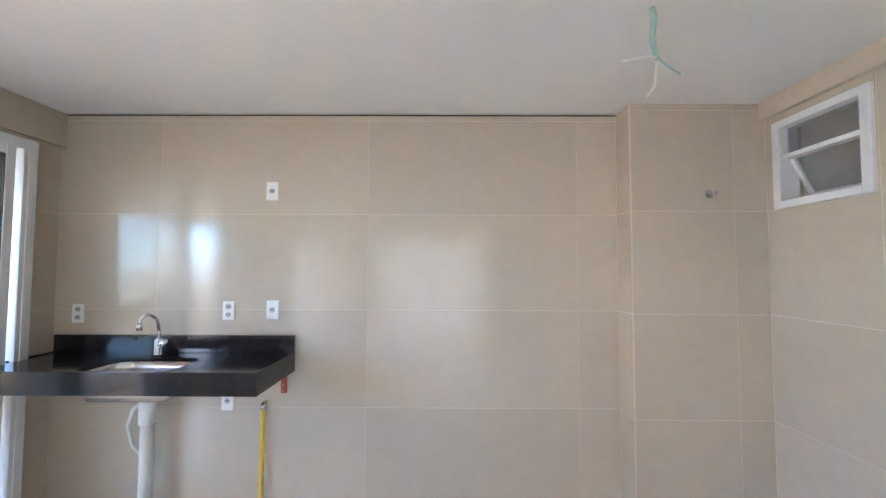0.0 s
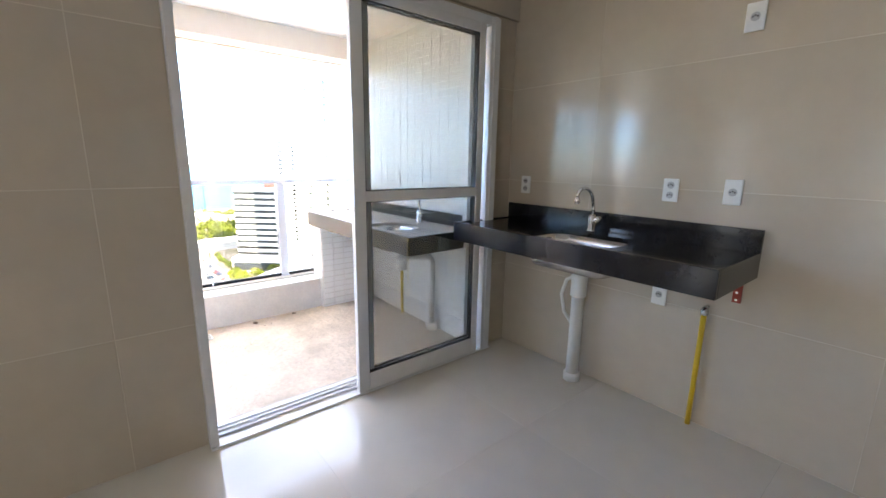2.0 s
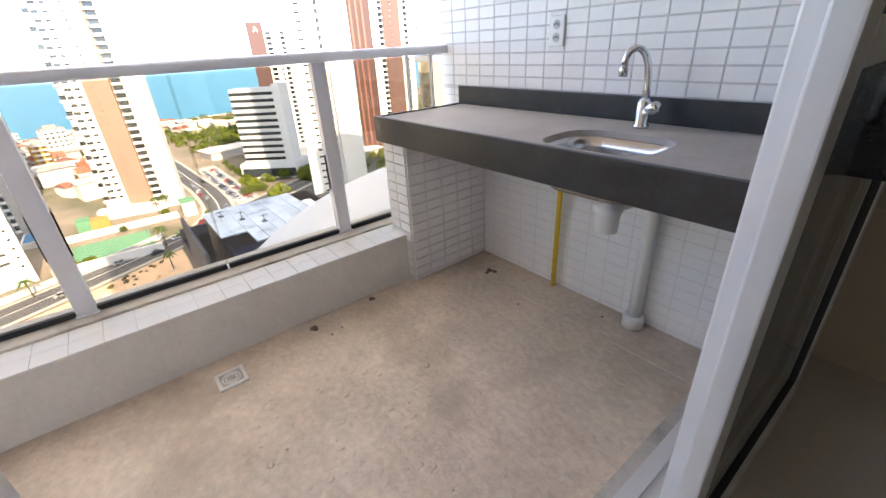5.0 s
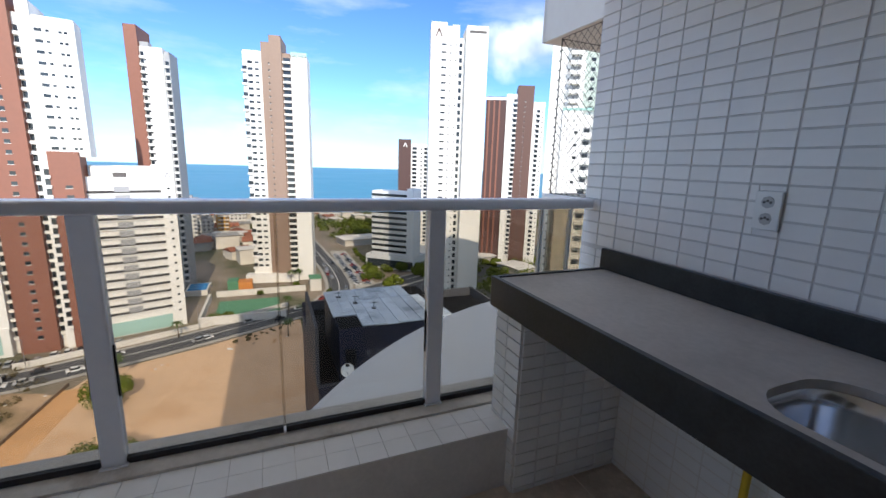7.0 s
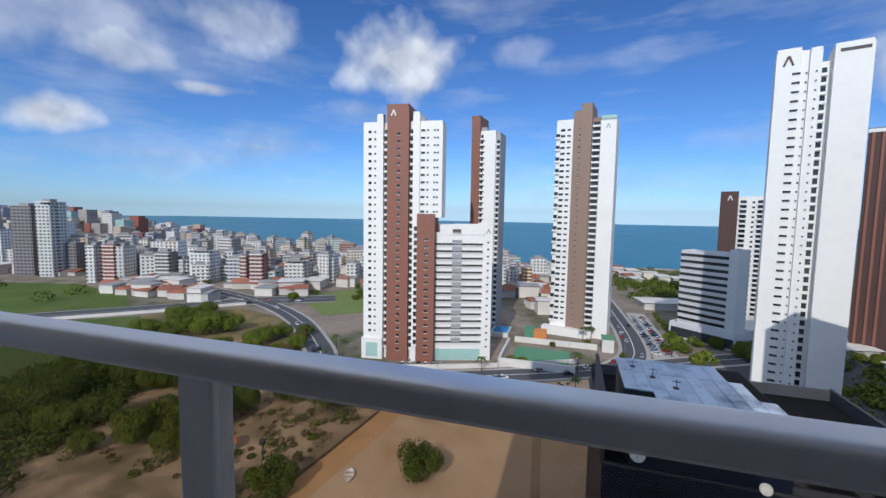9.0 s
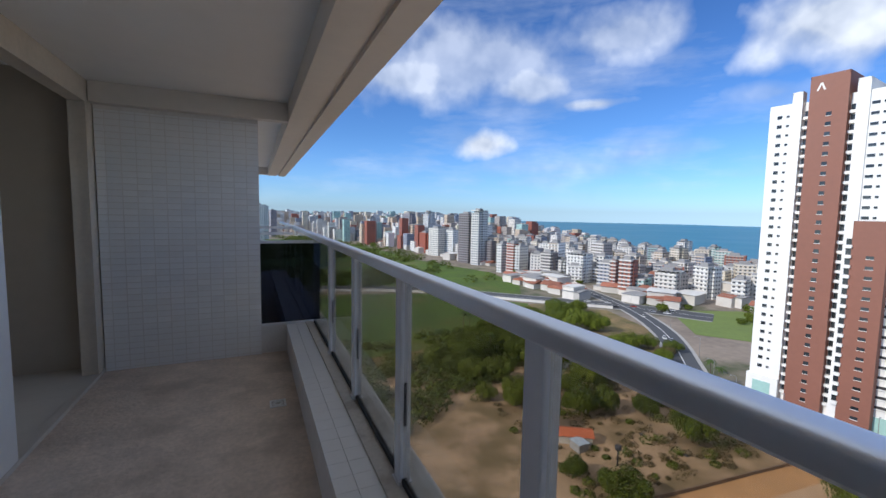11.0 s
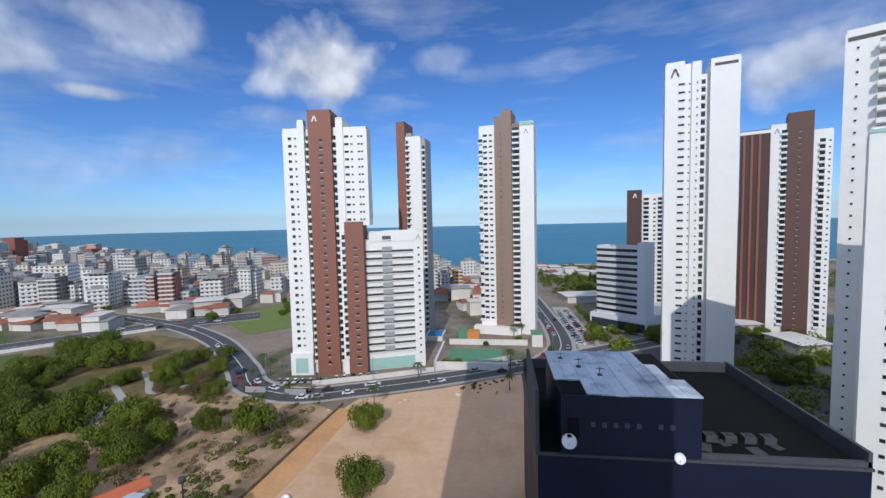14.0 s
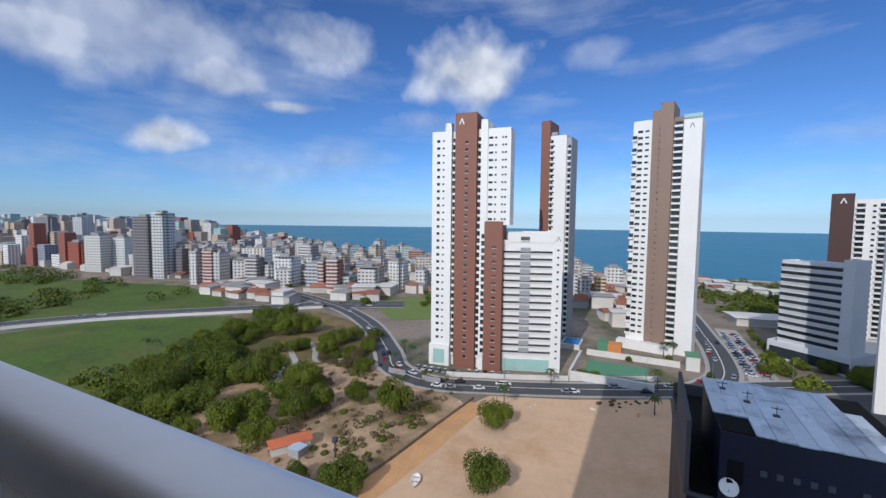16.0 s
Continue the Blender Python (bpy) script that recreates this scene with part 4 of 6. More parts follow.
# ---- outdoors: ground, sea, roads ----
GZ = -60.0
M_EARTH = mat("dry_earth", (0.42, 0.285, 0.175), 0.95, var=0.42, scale=0.10, dirt=(0.19, 0.135, 0.065), dirt_at=0.52)
M_SCRUBLAND = mat("grassy_scrub", (0.22, 0.15, 0.062), 0.95, var=0.45, scale=0.06, dirt=(0.085, 0.085, 0.020), dirt_at=0.49)
M_SAND = mat("bare_sand_lot", (0.60, 0.405, 0.255), 0.95, var=0.14, scale=0.05, dirt=(0.50, 0.30, 0.16), dirt_at=0.58)
M_ORANGE = mat("orange_earth_track", (0.56, 0.31, 0.14), 0.95, var=0.18, scale=0.12)
M_GRASS = mat("meadow", (0.066, 0.112, 0.006), 0.95, var=0.5, scale=0.035, dirt=(0.112, 0.120, 0.018), dirt_at=0.57)
M_LAWN = mat("sports_lawn", (0.15, 0.20, 0.045), 0.95, var=0.2, scale=0.05)
M_ASPHALT = mat("asphalt", (0.075, 0.077, 0.082), 0.85, var=0.15, scale=0.1)
M_PAVE = mat("concrete_paving", (0.40, 0.38, 0.35), 0.9, var=0.15, scale=0.1)
M_TOWN = mat("town_ground", (0.25, 0.20, 0.155), 0.95, var=0.35, scale=0.03, dirt=(0.075, 0.085, 0.035), dirt_at=0.52)
M_SEA = mat("sea_water", (0.012, 0.135, 0.175), 0.32, var=0.22, scale=0.004, spec=0.25)
M_BEACH = mat("beach_sand", (0.52, 0.44, 0.32), 0.95, var=0.1, scale=0.05)


def sheet(pts, z0, z1=None):
    """A flat patch with an edge; pts: its outline in plan."""
    bm = bmesh.new()
    top = [bm.verts.new((x, y, z0)) for x, y in pts]
    bm.faces.new(top)
    if z1 is not None:
        low = [bm.verts.new((x, y, z1)) for x, y in pts]
        for i in range(len(pts)):
            bm.faces.new((top[i], top[(i + 1) % len(pts)], low[(i + 1) % len(pts)], low[i]))
    return bm


def smooth_line(pts, n=8):
    """Points along a smooth curve through pts."""
    P = [Vector((*p, 0)) for p in pts]
    P = [2 * P[0] - P[1]] + P + [2 * P[-1] - P[-2]]
    out = []
    for a, b, c, d in zip(P, P[1:], P[2:], P[3:]):
        for i in range(n):
            t = i / n
            out.append(0.5 * (2 * b + (c - a) * t + (2 * a - 5 * b + 4 * c - d) * t * t + (3 * b - a - 3 * c + d) * t ** 3))
    return [(v.x, v.y) for v in out] + [pts[-1]]


def ribbon(line, w, z, side=0.0):
    bm = bmesh.new()
    rows = []
    for i, (x, y) in enumerate(line):
        a, b = line[max(0, i - 1)], line[min(len(line) - 1, i + 1)]
        n = Vector((-(b[1] - a[1]), b[0] - a[0], 0)).normalized()
        c = Vector((x, y, z)) + n * side
        rows.append((bm.verts.new(c - n * w / 2), bm.verts.new(c + n * w / 2)))
    for (a, b), (c, d) in zip(rows, rows[1:]):
        bm.faces.new((a, b, d, c))
    return bm


structure("ground", sheet([(60, 3500), (60, -4600), (-2600, -4600), (-2600, 3500)], GZ), M_TOWN, "dusty built-up town ground", "ground")
COAST = smooth_line([(-640, 3400), (-600, 900), (-560, 200), (-545, -30), (-590, -370), (-740, -760), (-950, -1180), (-1200, -1750), (-1500, -2500), (-1800, -3400), (-2100, -4500)], 10)
sea_bm = bmesh.new()
far_x = -4700
shore = [sea_bm.verts.new((x, y, GZ + 0.4)) for x, y in COAST]
mid_sea = [sea_bm.verts.new((min(x - 60, -2700), y, GZ + 0.4)) for x, y in COAST]
rim = [sea_bm.verts.new((min(far_x, x - 400), y, GZ - 8)) for x, y in COAST]
for row_a, row_b in ((shore, mid_sea), (mid_sea, rim)):
    for i in range(len(COAST) - 1):
        sea_bm.faces.new((row_a[i], row_a[i + 1], row_b[i + 1], row_b[i]))
structure("water", sea_bm, M_SEA, "calm blue-green open sea", "sea")
structure("ground_beach", ribbon(COAST, 12, GZ + 0.5), M_BEACH, "pale beach strip along the town", "beach")
structure("ground_lot", sheet([(-6, -60), (-6, -130), (-60, -150), (-150, -118), (-148, -92), (-138, -75), (-131, -56), (-128, -52), (-86, -53), (-60, -56)], GZ + 0.08), M_EARTH, "dry earth and stubble wasteland", "ground")
structure("ground_sand", sheet([(-6, -58), (-60, -56), (-86, -53), (-130, -51), (-139, -48), (-150, -20), (-166, 9), (-70, 9), (-6, 9)], GZ + 0.10), M_SAND, "levelled bare sand building plot", "ground")
structure("ground_track", ribbon(smooth_line([(-60, -57), (-89, -53), (-110, -51), (-131, -49)]), 7, GZ + 0.14), M_ORANGE, "orange earth track along the plot", "track")
structure("ground_scrub", sheet([(-6, -125), (-60, -148), (-150, -117), (-168, -116), (-200, -150), (-215, -200), (-180, -235), (-120, -190), (-40, -170), (-6, -170)], GZ + 0.06), M_SCRUBLAND, "dry brown scrub slope", "ground")
structure("ground_meadow", sheet([(40, -165), (-45, -168), (-110, -172), (-150, -205), (-178, -236), (-130, -290), (-60, -312), (40, -330)], GZ + 0.12), M_GRASS, "green marshy meadow", "grass")
structure("ground_meadow_far", sheet([(40, -342), (-100, -338), (-190, -262), (-215, -300), (-235, -380), (-200, -520), (-190, -800), (-100, -1000), (40, -1000)], GZ + 0.12), M_GRASS, "green flood plain beyond the highway", "grass")
structure("ground_pitch", sheet([(-216, -140), (-255, -185), (-300, -165), (-285, -112), (-240, -108)], GZ + 0.12), M_LAWN, "mown sports field", "grass")
MAIN = smooth_line([(-262, -283), (-234, -202), (-204, -150), (-166, -110), (-147, -93), (-140, -72), (-146, -52), (-156, -28), (-171, 2), (-186, 28), (-205, 60), (-225, 95)], 10)
HIGH = smooth_line([(60, -372), (-60, -338), (-131, -305), (-195, -243), (-234, -206), (-262, -160)], 10)
AVENUE = smooth_line([(-180, 19), (-200, 29), (-232, 31), (-270, 29), (-339, 24), (-420, 12), (-520, -8)], 10)
for k, (line, w, nm) in enumerate(((MAIN, 11, "avenue"), (HIGH, 22, "highway"), (AVENUE, 10, "street"))):
    structure("pavement_" + nm, ribbon(line, w + 3.4, GZ + 0.16 + 0.02 * k), M_PAVE, "pale concrete pavement beside the road", "pavement")
    structure("road_" + nm, ribbon(line, w, GZ + 0.24 + 0.02 * k), M_ASPHALT, "grey asphalt road with white edge lines", "road")
    structure("road_line_" + nm, ribbon(line, 0.35, GZ + 0.34), M_WHITE, "white painted road line", "road line")
M_WALLPALE = mat("pale_site_wall", (0.66, 0.63, 0.58), 0.8, var=0.12, scale=0.3)
for nm, side, line in (("wall_street", 9.0, MAIN[52:84]), ("wall_highway", -11.5, HIGH[8:40])):
    low = ribbon(line, 0.4, GZ + 1.9, side)
    r = bmesh.ops.extrude_face_region(low, geom=low.faces[:])
    bmesh.ops.translate(low, verts=[v for v in r["geom"] if isinstance(v, bmesh.types.BMVert)], vec=(0, 0, -1.9))
    structure(nm, low, M_WALLPALE, "low pale boundary wall beside the road", "wall")

# ---- towers ----
M_TWHITE = mat("tower_white", (0.80, 0.78, 0.74), 0.7, var=0.05, scale=0.06, dirt=(0.68, 0.66, 0.62), dirt_at=0.66)
M_TBROWN = mat("tower_brown_tile", (0.235, 0.095, 0.062), 0.6, var=0.08, scale=0.1)
M_TTAUPE = mat("tower_taupe_tile", (0.26, 0.175, 0.13), 0.6, var=0.08, scale=0.1)
M_TUMBER = mat("tower_umber_tile", (0.115, 0.058, 0.045), 0.6, var=0.08, scale=0.1)
M_TDARK = mat("tower_dark_brown", (0.075, 0.035, 0.03), 0.6, var=0.1, scale=0.1)
M_TGREEN = mat("tower_pale_green", (0.44, 0.50, 0.44), 0.6, var=0.06, scale=0.1)
M_TGREY = mat("tower_grey", (0.34, 0.34, 0.345), 0.6, var=0.08, scale=0.1)
M_PANE = mat("window_glass_far", (0.028, 0.034, 0.04), 0.15, var=0.3, scale=0.8, rand=0.5)
# shade of galleries and crown slots, put into the colour of flat bands
M_SHADEBAND = mat("painted_recess_shade", (0.10, 0.09, 0.085), 0.8, var=0.2, scale=0.3)
M_ROOF = mat("flat_roof", (0.30, 0.29, 0.28), 0.9, var=0.2, scale=0.2)
M_TURQ = mat("green_glass_base", (0.36, 0.55, 0.50), 0.2, var=0.08, scale=0.1)


def window_mesh(w, h, name="window"):
    """A far window: a sunk pane between a proud sill and head."""
    bm = bmesh.new()
    box(bm, -w / 2, w / 2, -0.02, 0.05, -h / 2, h / 2, mi=1)
    box(bm, -w / 2 - 0.08, w / 2 + 0.08, -0.02, 0.16, -h / 2 - 0.12, -h / 2)
    return mesh(name, bm, [M_TWHITE, M_PANE])


def balcony_mesh(w, d, h, rail=0.9, inner=None):
    """A small far balcony: slab, parapet and the dark opening behind it."""
    bm = bmesh.new()
    box(bm, -w / 2, w / 2, -0.05, d, -h / 2, -h / 2 + rail)
    box(bm, -w / 2 + 0.2, w / 2 - 0.2, -0.02, 0.06, -h / 2 + rail, h / 2 - 0.2, mi=1)
    return mesh("balcony", bm, [M_TWHITE, inner or M_PANE])


# no recess is cut: the gallery's shade is a dark flat band above a slab
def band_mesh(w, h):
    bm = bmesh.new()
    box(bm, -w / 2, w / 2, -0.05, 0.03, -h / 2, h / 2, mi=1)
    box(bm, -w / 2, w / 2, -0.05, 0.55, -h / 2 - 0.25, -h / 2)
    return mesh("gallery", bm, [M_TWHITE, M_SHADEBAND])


def chevron(parent, inv, u, v, z, size, m):
    """A plain chevron mark on a tower's face."""
    for side in (-1, 1):
        bm = bmesh.new()
        box(bm, -0.09 * size, 0.09 * size, -0.08, 0.02, -0.5 * size, 0.5 * size)
        bm.transform(inv @ pose(u + side * 0.19 * size, v, z, 0, -side * 21, 0))
        part("sign", bm, m, parent)


def tower(name, x, y, ang, label, blocks, columns, group="high towers", crown=(), signs=()):
    """blocks: u0, u1, v0, v1 (v into the house), bottom, top, material; columns: mesh, name, u, v of the face, z0, z1, storey height.
    u runs along the front, which starts at x, y and runs at the plan angle ang."""
    t = thing(name, (x, y, GZ, 0, 0, ang), label, "tower", group)
    inv = pose(x, y, 0, 0, 0, ang)
    for u0, u1, v0, v1, b, top, m in blocks:
        bm = bmesh.new()
        box(bm, u0, u1, v0, v1, b, top)
        bm.transform(inv)
        part("wall", bm, m, t)
        rb = bmesh.new()
        for r in ((u0, u1, v0, v0 + 0.3), (u0, u1, v1 - 0.3, v1), (u0, u0 + 0.3, v0, v1), (u1 - 0.3, u1, v0, v1)):
            box(rb, *r, top, top + 1.0)
        rb.transform(inv)
        part("roof_parapet", rb, m, t)
    for me, nm, u, v, z0, z1, step in columns:
        z = z0
        while z <= z1:
            share(nm, me, t, pose(u, v, z - GZ, 0, 0, 180))
            z += step
    for (u0, u1, v0, v1, b, top, m, nm) in crown:
        bm = bmesh.new()
        box(bm, u0, u1, v0, v1, b, top)
        bm.transform(inv)
        part(nm, bm, m, t)
    for (u, v, z, size, m) in signs:
        chevron(t, inv, u, v, z, size, m)
    return t


W_TINY, W_DASH = window_mesh(0.5, 0.55), window_mesh(2.1, 0.75)
W1, W2, W3, W_LONG = window_mesh(1.3, 1.1), window_mesh(0.8, 0.7), window_mesh(1.7, 0.9), window_mesh(2.2, 1.2)
BALC, BALC_L, BALC_S = balcony_mesh(2.4, 1.2, 2.9), balcony_mesh(3.6, 1.3, 2.9), balcony_mesh(1.7, 1.0, 2.9)
ST = 2.95
tower("tower_twin", -158.8, -85.1, 97, "tall white apartment tower with a red-brown tiled shaft", [
    (2.6, 11.0, 0.2, 16, GZ, 37.5, M_TWHITE), (8.5, 11.1, 0.0, 3, GZ, 40.7, M_TWHITE), (11.0, 13.0, 2.0, 14, GZ, 37.5, M_TWHITE), (12.9, 22.0, -0.6, 18, GZ, 44.3, M_TBROWN),
    (21.9, 23.7, 2.0, 14, GZ, 38, M_TWHITE), (23.6, 26.4, 0.0, 14, GZ, 41.3, M_TWHITE), (26.3, 35.6, 0.6, 9, 0.2, 37.7, M_TWHITE), (25.6, 33.0, -0.3, 8, GZ, 0.6, M_TBROWN)],
    [(W1, "window", 5.4, 0.2, GZ + 12, 35.5, ST), (W2, "window", 7.6, 0.2, GZ + 12, 35.5, ST), (BALC_S, "balcony", 12.0, 2.0, GZ + 6, 36, ST),
     (W1, "window", 17.8, -0.6, GZ + 5, 36, ST), (BALC_S, "balcony", 22.8, 2.0, GZ + 6, 36, ST), (W3, "window", 27.6, 0.6, 2.5, 36, ST), (W2, "window", 29.6, 0.6, 2.5, 36, ST),
     (W2, "window", 32.4, 0.6, 2.5, 36, ST), (W2, "window", 33.6, 0.6, 2.5, 36, ST), (W3, "window", 29.7, -0.3, GZ + 4, -7, ST), (BALC_S, "balcony", 25.0, 0.0, GZ + 8, -3, ST)],
    crown=[(2.0, 11.0, -0.6, 1.0, GZ, GZ + 9, M_TWHITE, "podium"), (4.0, 9.0, -0.75, -0.55, GZ + 1, GZ + 7, M_TURQ, "lobby_glazing")], signs=[(15.6, -0.6, 41.9, 2.4, M_TWHITE)])
# near-black colour that paints the shade inside the parking galleries
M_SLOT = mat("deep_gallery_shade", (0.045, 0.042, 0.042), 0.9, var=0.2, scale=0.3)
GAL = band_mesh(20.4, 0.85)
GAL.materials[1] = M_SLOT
SCREEN = mesh("screen", boxes((-2, 2, 0.35, 0.62, -0.9, 0.9)), mat("grey_louvre", (0.33, 0.33, 0.34), 0.7, var=0.1, scale=0.5))
tower("tower_parking", -165.0, -54.4, 110, "white banded lower block with open galleries and grey screens", [
    (0.6, 22.0, 0.3, 15, GZ, -6.8, M_TWHITE), (3.4, 25.4, 0.1, 15, -6.8, -3.5, M_TWHITE), (21.9, 25.4, 0.0, 15, GZ, -6.8, M_TWHITE)],
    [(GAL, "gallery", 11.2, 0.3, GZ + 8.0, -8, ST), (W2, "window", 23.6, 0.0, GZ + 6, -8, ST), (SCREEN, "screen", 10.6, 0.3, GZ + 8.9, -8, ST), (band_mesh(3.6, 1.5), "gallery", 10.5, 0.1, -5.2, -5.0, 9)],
    crown=[(1.5, 21, 0.05, 0.3, GZ + 0.3, GZ + 5, M_TURQ, "lobby_glazing")], signs=[(23.6, 0.0, -5.2, 2.0, M_TGREY)])
tower("tower_slim", -221.5, -52.0, 84, "slim white tower with a red-brown end shaft", [
    (0.2, 4.8, -0.5, 14, GZ, 52.4, M_TBROWN), (4.6, 13.0, 0.8, 13, GZ, 44.6, M_TWHITE), (13.0, 15.2, 2.0, 13, GZ, 43.5, M_TGREY)],
    [(W2, "window", 6.6, 0.8, GZ + 6, 42, ST), (BALC_S, "balcony", 5.6, 0.8, GZ + 5, 43, ST), (BALC_S, "balcony", 14.2, 2.0, GZ + 5, 42, ST)],
    crown=[(5.0, 8.0, 1.2, 6, 44.6, 47.5, M_TGREY, "roof_house")])
tower("tower_taupe", -227.9, -9.3, 80, "white tower with a taupe tiled spine and stacked balconies", [
    (0.4, 8.8, 0.6, 15, GZ, 49.5, M_TWHITE), (8.7, 12.4, 0.2, 16, GZ, 53.5, M_TTAUPE), (12.4, 17.7, -0.6, 17, GZ, 56.5, M_TTAUPE), (17.7, 21.8, 1.2, 14, GZ, 49.5, M_TTAUPE), (21.8, 29.0, 0.0, 15, GZ, 48.6, M_TWHITE)],
    [(BALC, "balcony", 1.2, 0.6, GZ + 8, 47, ST * 2), (W_LONG, "window", 3.6, 0.6, GZ + 8, 48, ST), (W3, "window", 6.6, 0.6, GZ + 8, 48, ST), (W2, "window", 12.0, 0.2, GZ + 5, 48, ST),
     (BALC_L, "balcony", 19.8, 1.2, GZ + 4, 48, ST)],
    crown=[(21.8, 29, 0, 0.4, 48.6, 51.0, M_TURQ, "crown_screen"), (-3, 22, -4, 1.5, GZ, GZ + 4, M_TWHITE, "podium")], signs=[(25.2, 0.0, 45.8, 2.4, M_TGREY)])
tower("tower_dark", -300.0, 88.0, 74, "white tower with a dark brown tiled side", [
    (-0.7, 8.4, 0, 14, GZ, 17.5, M_TDARK), (8.4, 22.4, 1.0, 14, GZ, 14.4, M_TWHITE)],
    [(BALC_L, "balcony", 11.0, 1.0, GZ + 4, 13, ST), (W1, "window", 16.0, 1.0, GZ + 4, 13, ST), (BALC_L, "balcony", 19.6, 1.0, GZ + 4, 13, ST)], signs=[(4.2, 0.0, 14.6, 3.0, M_TWHITE)])
tower("tower_white", -172, 65, 72, "bright white apartment tower with a ribbed side", [
    (-1.6, 4.9, 0.3, 14, GZ, 56.6, M_TWHITE), (4.8, 7.2, 1.0, 14, GZ, 55.5, M_TWHITE), (7.0, 10.0, 0.3, 14, GZ, 55.8, M_TWHITE), (9.9, 13.0, 2.4, 14, GZ, 51.4, M_TWHITE), (12.8, 21.8, 0.0, 14, GZ, 55.8, M_TWHITE)],
    [(W_DASH, "window", 3.8, 0.3, GZ + 6, 51, ST), (W_TINY, "window", 6.4, 1.0, GZ + 6, 52, ST), (BALC_S, "balcony", 10.9, 2.4, GZ + 6, 50, ST), (W_TINY, "window", 8.8, 0.3, GZ + 6, 52, ST)],
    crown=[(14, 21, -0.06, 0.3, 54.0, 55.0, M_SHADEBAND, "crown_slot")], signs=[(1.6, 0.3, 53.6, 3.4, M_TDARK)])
tower("tower_brown_pair", -240.0, 124.0, 62, "white and brown tower with dark vertical fins", [
    (1.1, 13.6, 0.6, 13, GZ, 42.0, M_TDARK), (13.5, 20.2, 0.2, 13, GZ, 43.6, M_TWHITE), (20.0, 29.7, -0.5, 14, GZ, 48.4, M_TUMBER), (29.7, 36.8, 0.6, 12, GZ, 39.2, M_TWHITE),
    (2.4, 3.4, 0.2, 3, GZ, 41.6, M_TBROWN), (5.6, 6.6, 0.2, 3, GZ, 41.6, M_TBROWN), (8.8, 9.8, 0.2, 3, GZ, 41.6, M_TBROWN)],
    [(BALC, "balcony", 18.8, 0.2, GZ + 6, 41, ST), (W2, "window", 24.6, -0.5, GZ + 6, 43, ST), (BALC, "balcony", 33.0, 0.6, GZ + 6, 36, ST), (W2, "window", 35.6, 0.6, GZ + 6, 36, ST)],
    crown=[(1.1, 13.6, 0.1, 1.0, 41.0, 42.6, M_TWHITE, "crown_band")], signs=[(16.0, 0.2, 41.2, 2.6, M_TGREY)])
tower("tower_green", -122.0, 88.0, 54, "tall white tower with pale green fins and curved balconies", [
    (-1.1, 8.4, 0.8, 12, GZ, 45.0, M_TWHITE), (8.2, 14.9, -0.2, 12, GZ, 47.2, M_TGREEN), (14.8, 32.8, 0.8, 12, GZ, 45.6, M_TWHITE)],
    [(balcony_mesh(3.2, 1.9, 2.95, 1.25, M_TGREY), "balcony", 6.4, 0.8, GZ + 4, 42, ST), (W_TINY, "window", 1.2, 0.8, GZ + 4, 43, ST), (W1, "window", 11.8, -0.2, GZ + 4, 44, ST), (BALC_L, "balcony", 19.0, 0.8, GZ + 4, 42, ST), (BALC_L, "balcony", 28.0, 0.8, GZ + 4, 42, ST)],
    crown=[(-0.6, 8.0, 0.7, 1.0, 43.2, 44.2, M_SHADEBAND, "crown_slot"), (8.0, 9.4, -0.5, 2, GZ, 47.8, M_TWHITE, "fin")])
tower("tower_near", -88.0, 66.0, 54, "near white apartment tower with rows of loggias", [
    (0.4, 5.1, 0.0, 12, GZ, 14.9, M_TWHITE), (5.0, 9.8, 1.0, 12, GZ, 14.6, M_TWHITE), (9.7, 18.9, 0.0, 12, GZ, 14.6, M_TWHITE), (18.8, 23.5, 1.0, 12, GZ, 14.2, M_TWHITE), (23.4, 29.5, 0.0, 12, GZ, 14.4, M_TWHITE)],
    [(balcony_mesh(4.6, 0.9, 2.95, 1.5, M_TGREY), "balcony", 7.4, 1.0, GZ + 2, 12, ST), (W1, "window", 6.3, 0.9, GZ + 2.4, 12, ST), (W2, "window", 3.8, 0.0, GZ + 2, 12, ST), (balcony_mesh(4.6, 0.9, 2.95, 1.5, M_TGREY), "balcony", 21.2, 1.0, GZ + 2, 12, ST), (W2, "window", 11.4, 0.0, GZ + 2, 12, ST)],
    crown=[(0.3, 29.6, -0.2, 0.5, 14.9, 15.5, M_TURQ, "glass_parapet")])
M_OFFICE = mat("office_cladding", (0.66, 0.67, 0.68), 0.6, var=0.08, scale=0.1)
OFB = band_mesh(22.8, 1.55)
OFB.materials[1] = M_PANE
tower("office_block", -245.0, 55.0, 48, "grey-white office block with continuous dark window bands", [
    (0.2, 23.0, 0.3, 11, GZ, -15.6, M_OFFICE), (23.0, 27.0, 0.0, 11, GZ, -13.8, M_OFFICE), (-2, 29, -3, 14, GZ, GZ + 7, M_OFFICE)],
    [(OFB, "window_band", 11.6, 0.3, GZ + 10, -17, 3.3)], crown=[(-1, 28.5, -3.1, -2.9, GZ + 1.0, GZ + 5.5, M_PANE, "shop_glazing")])

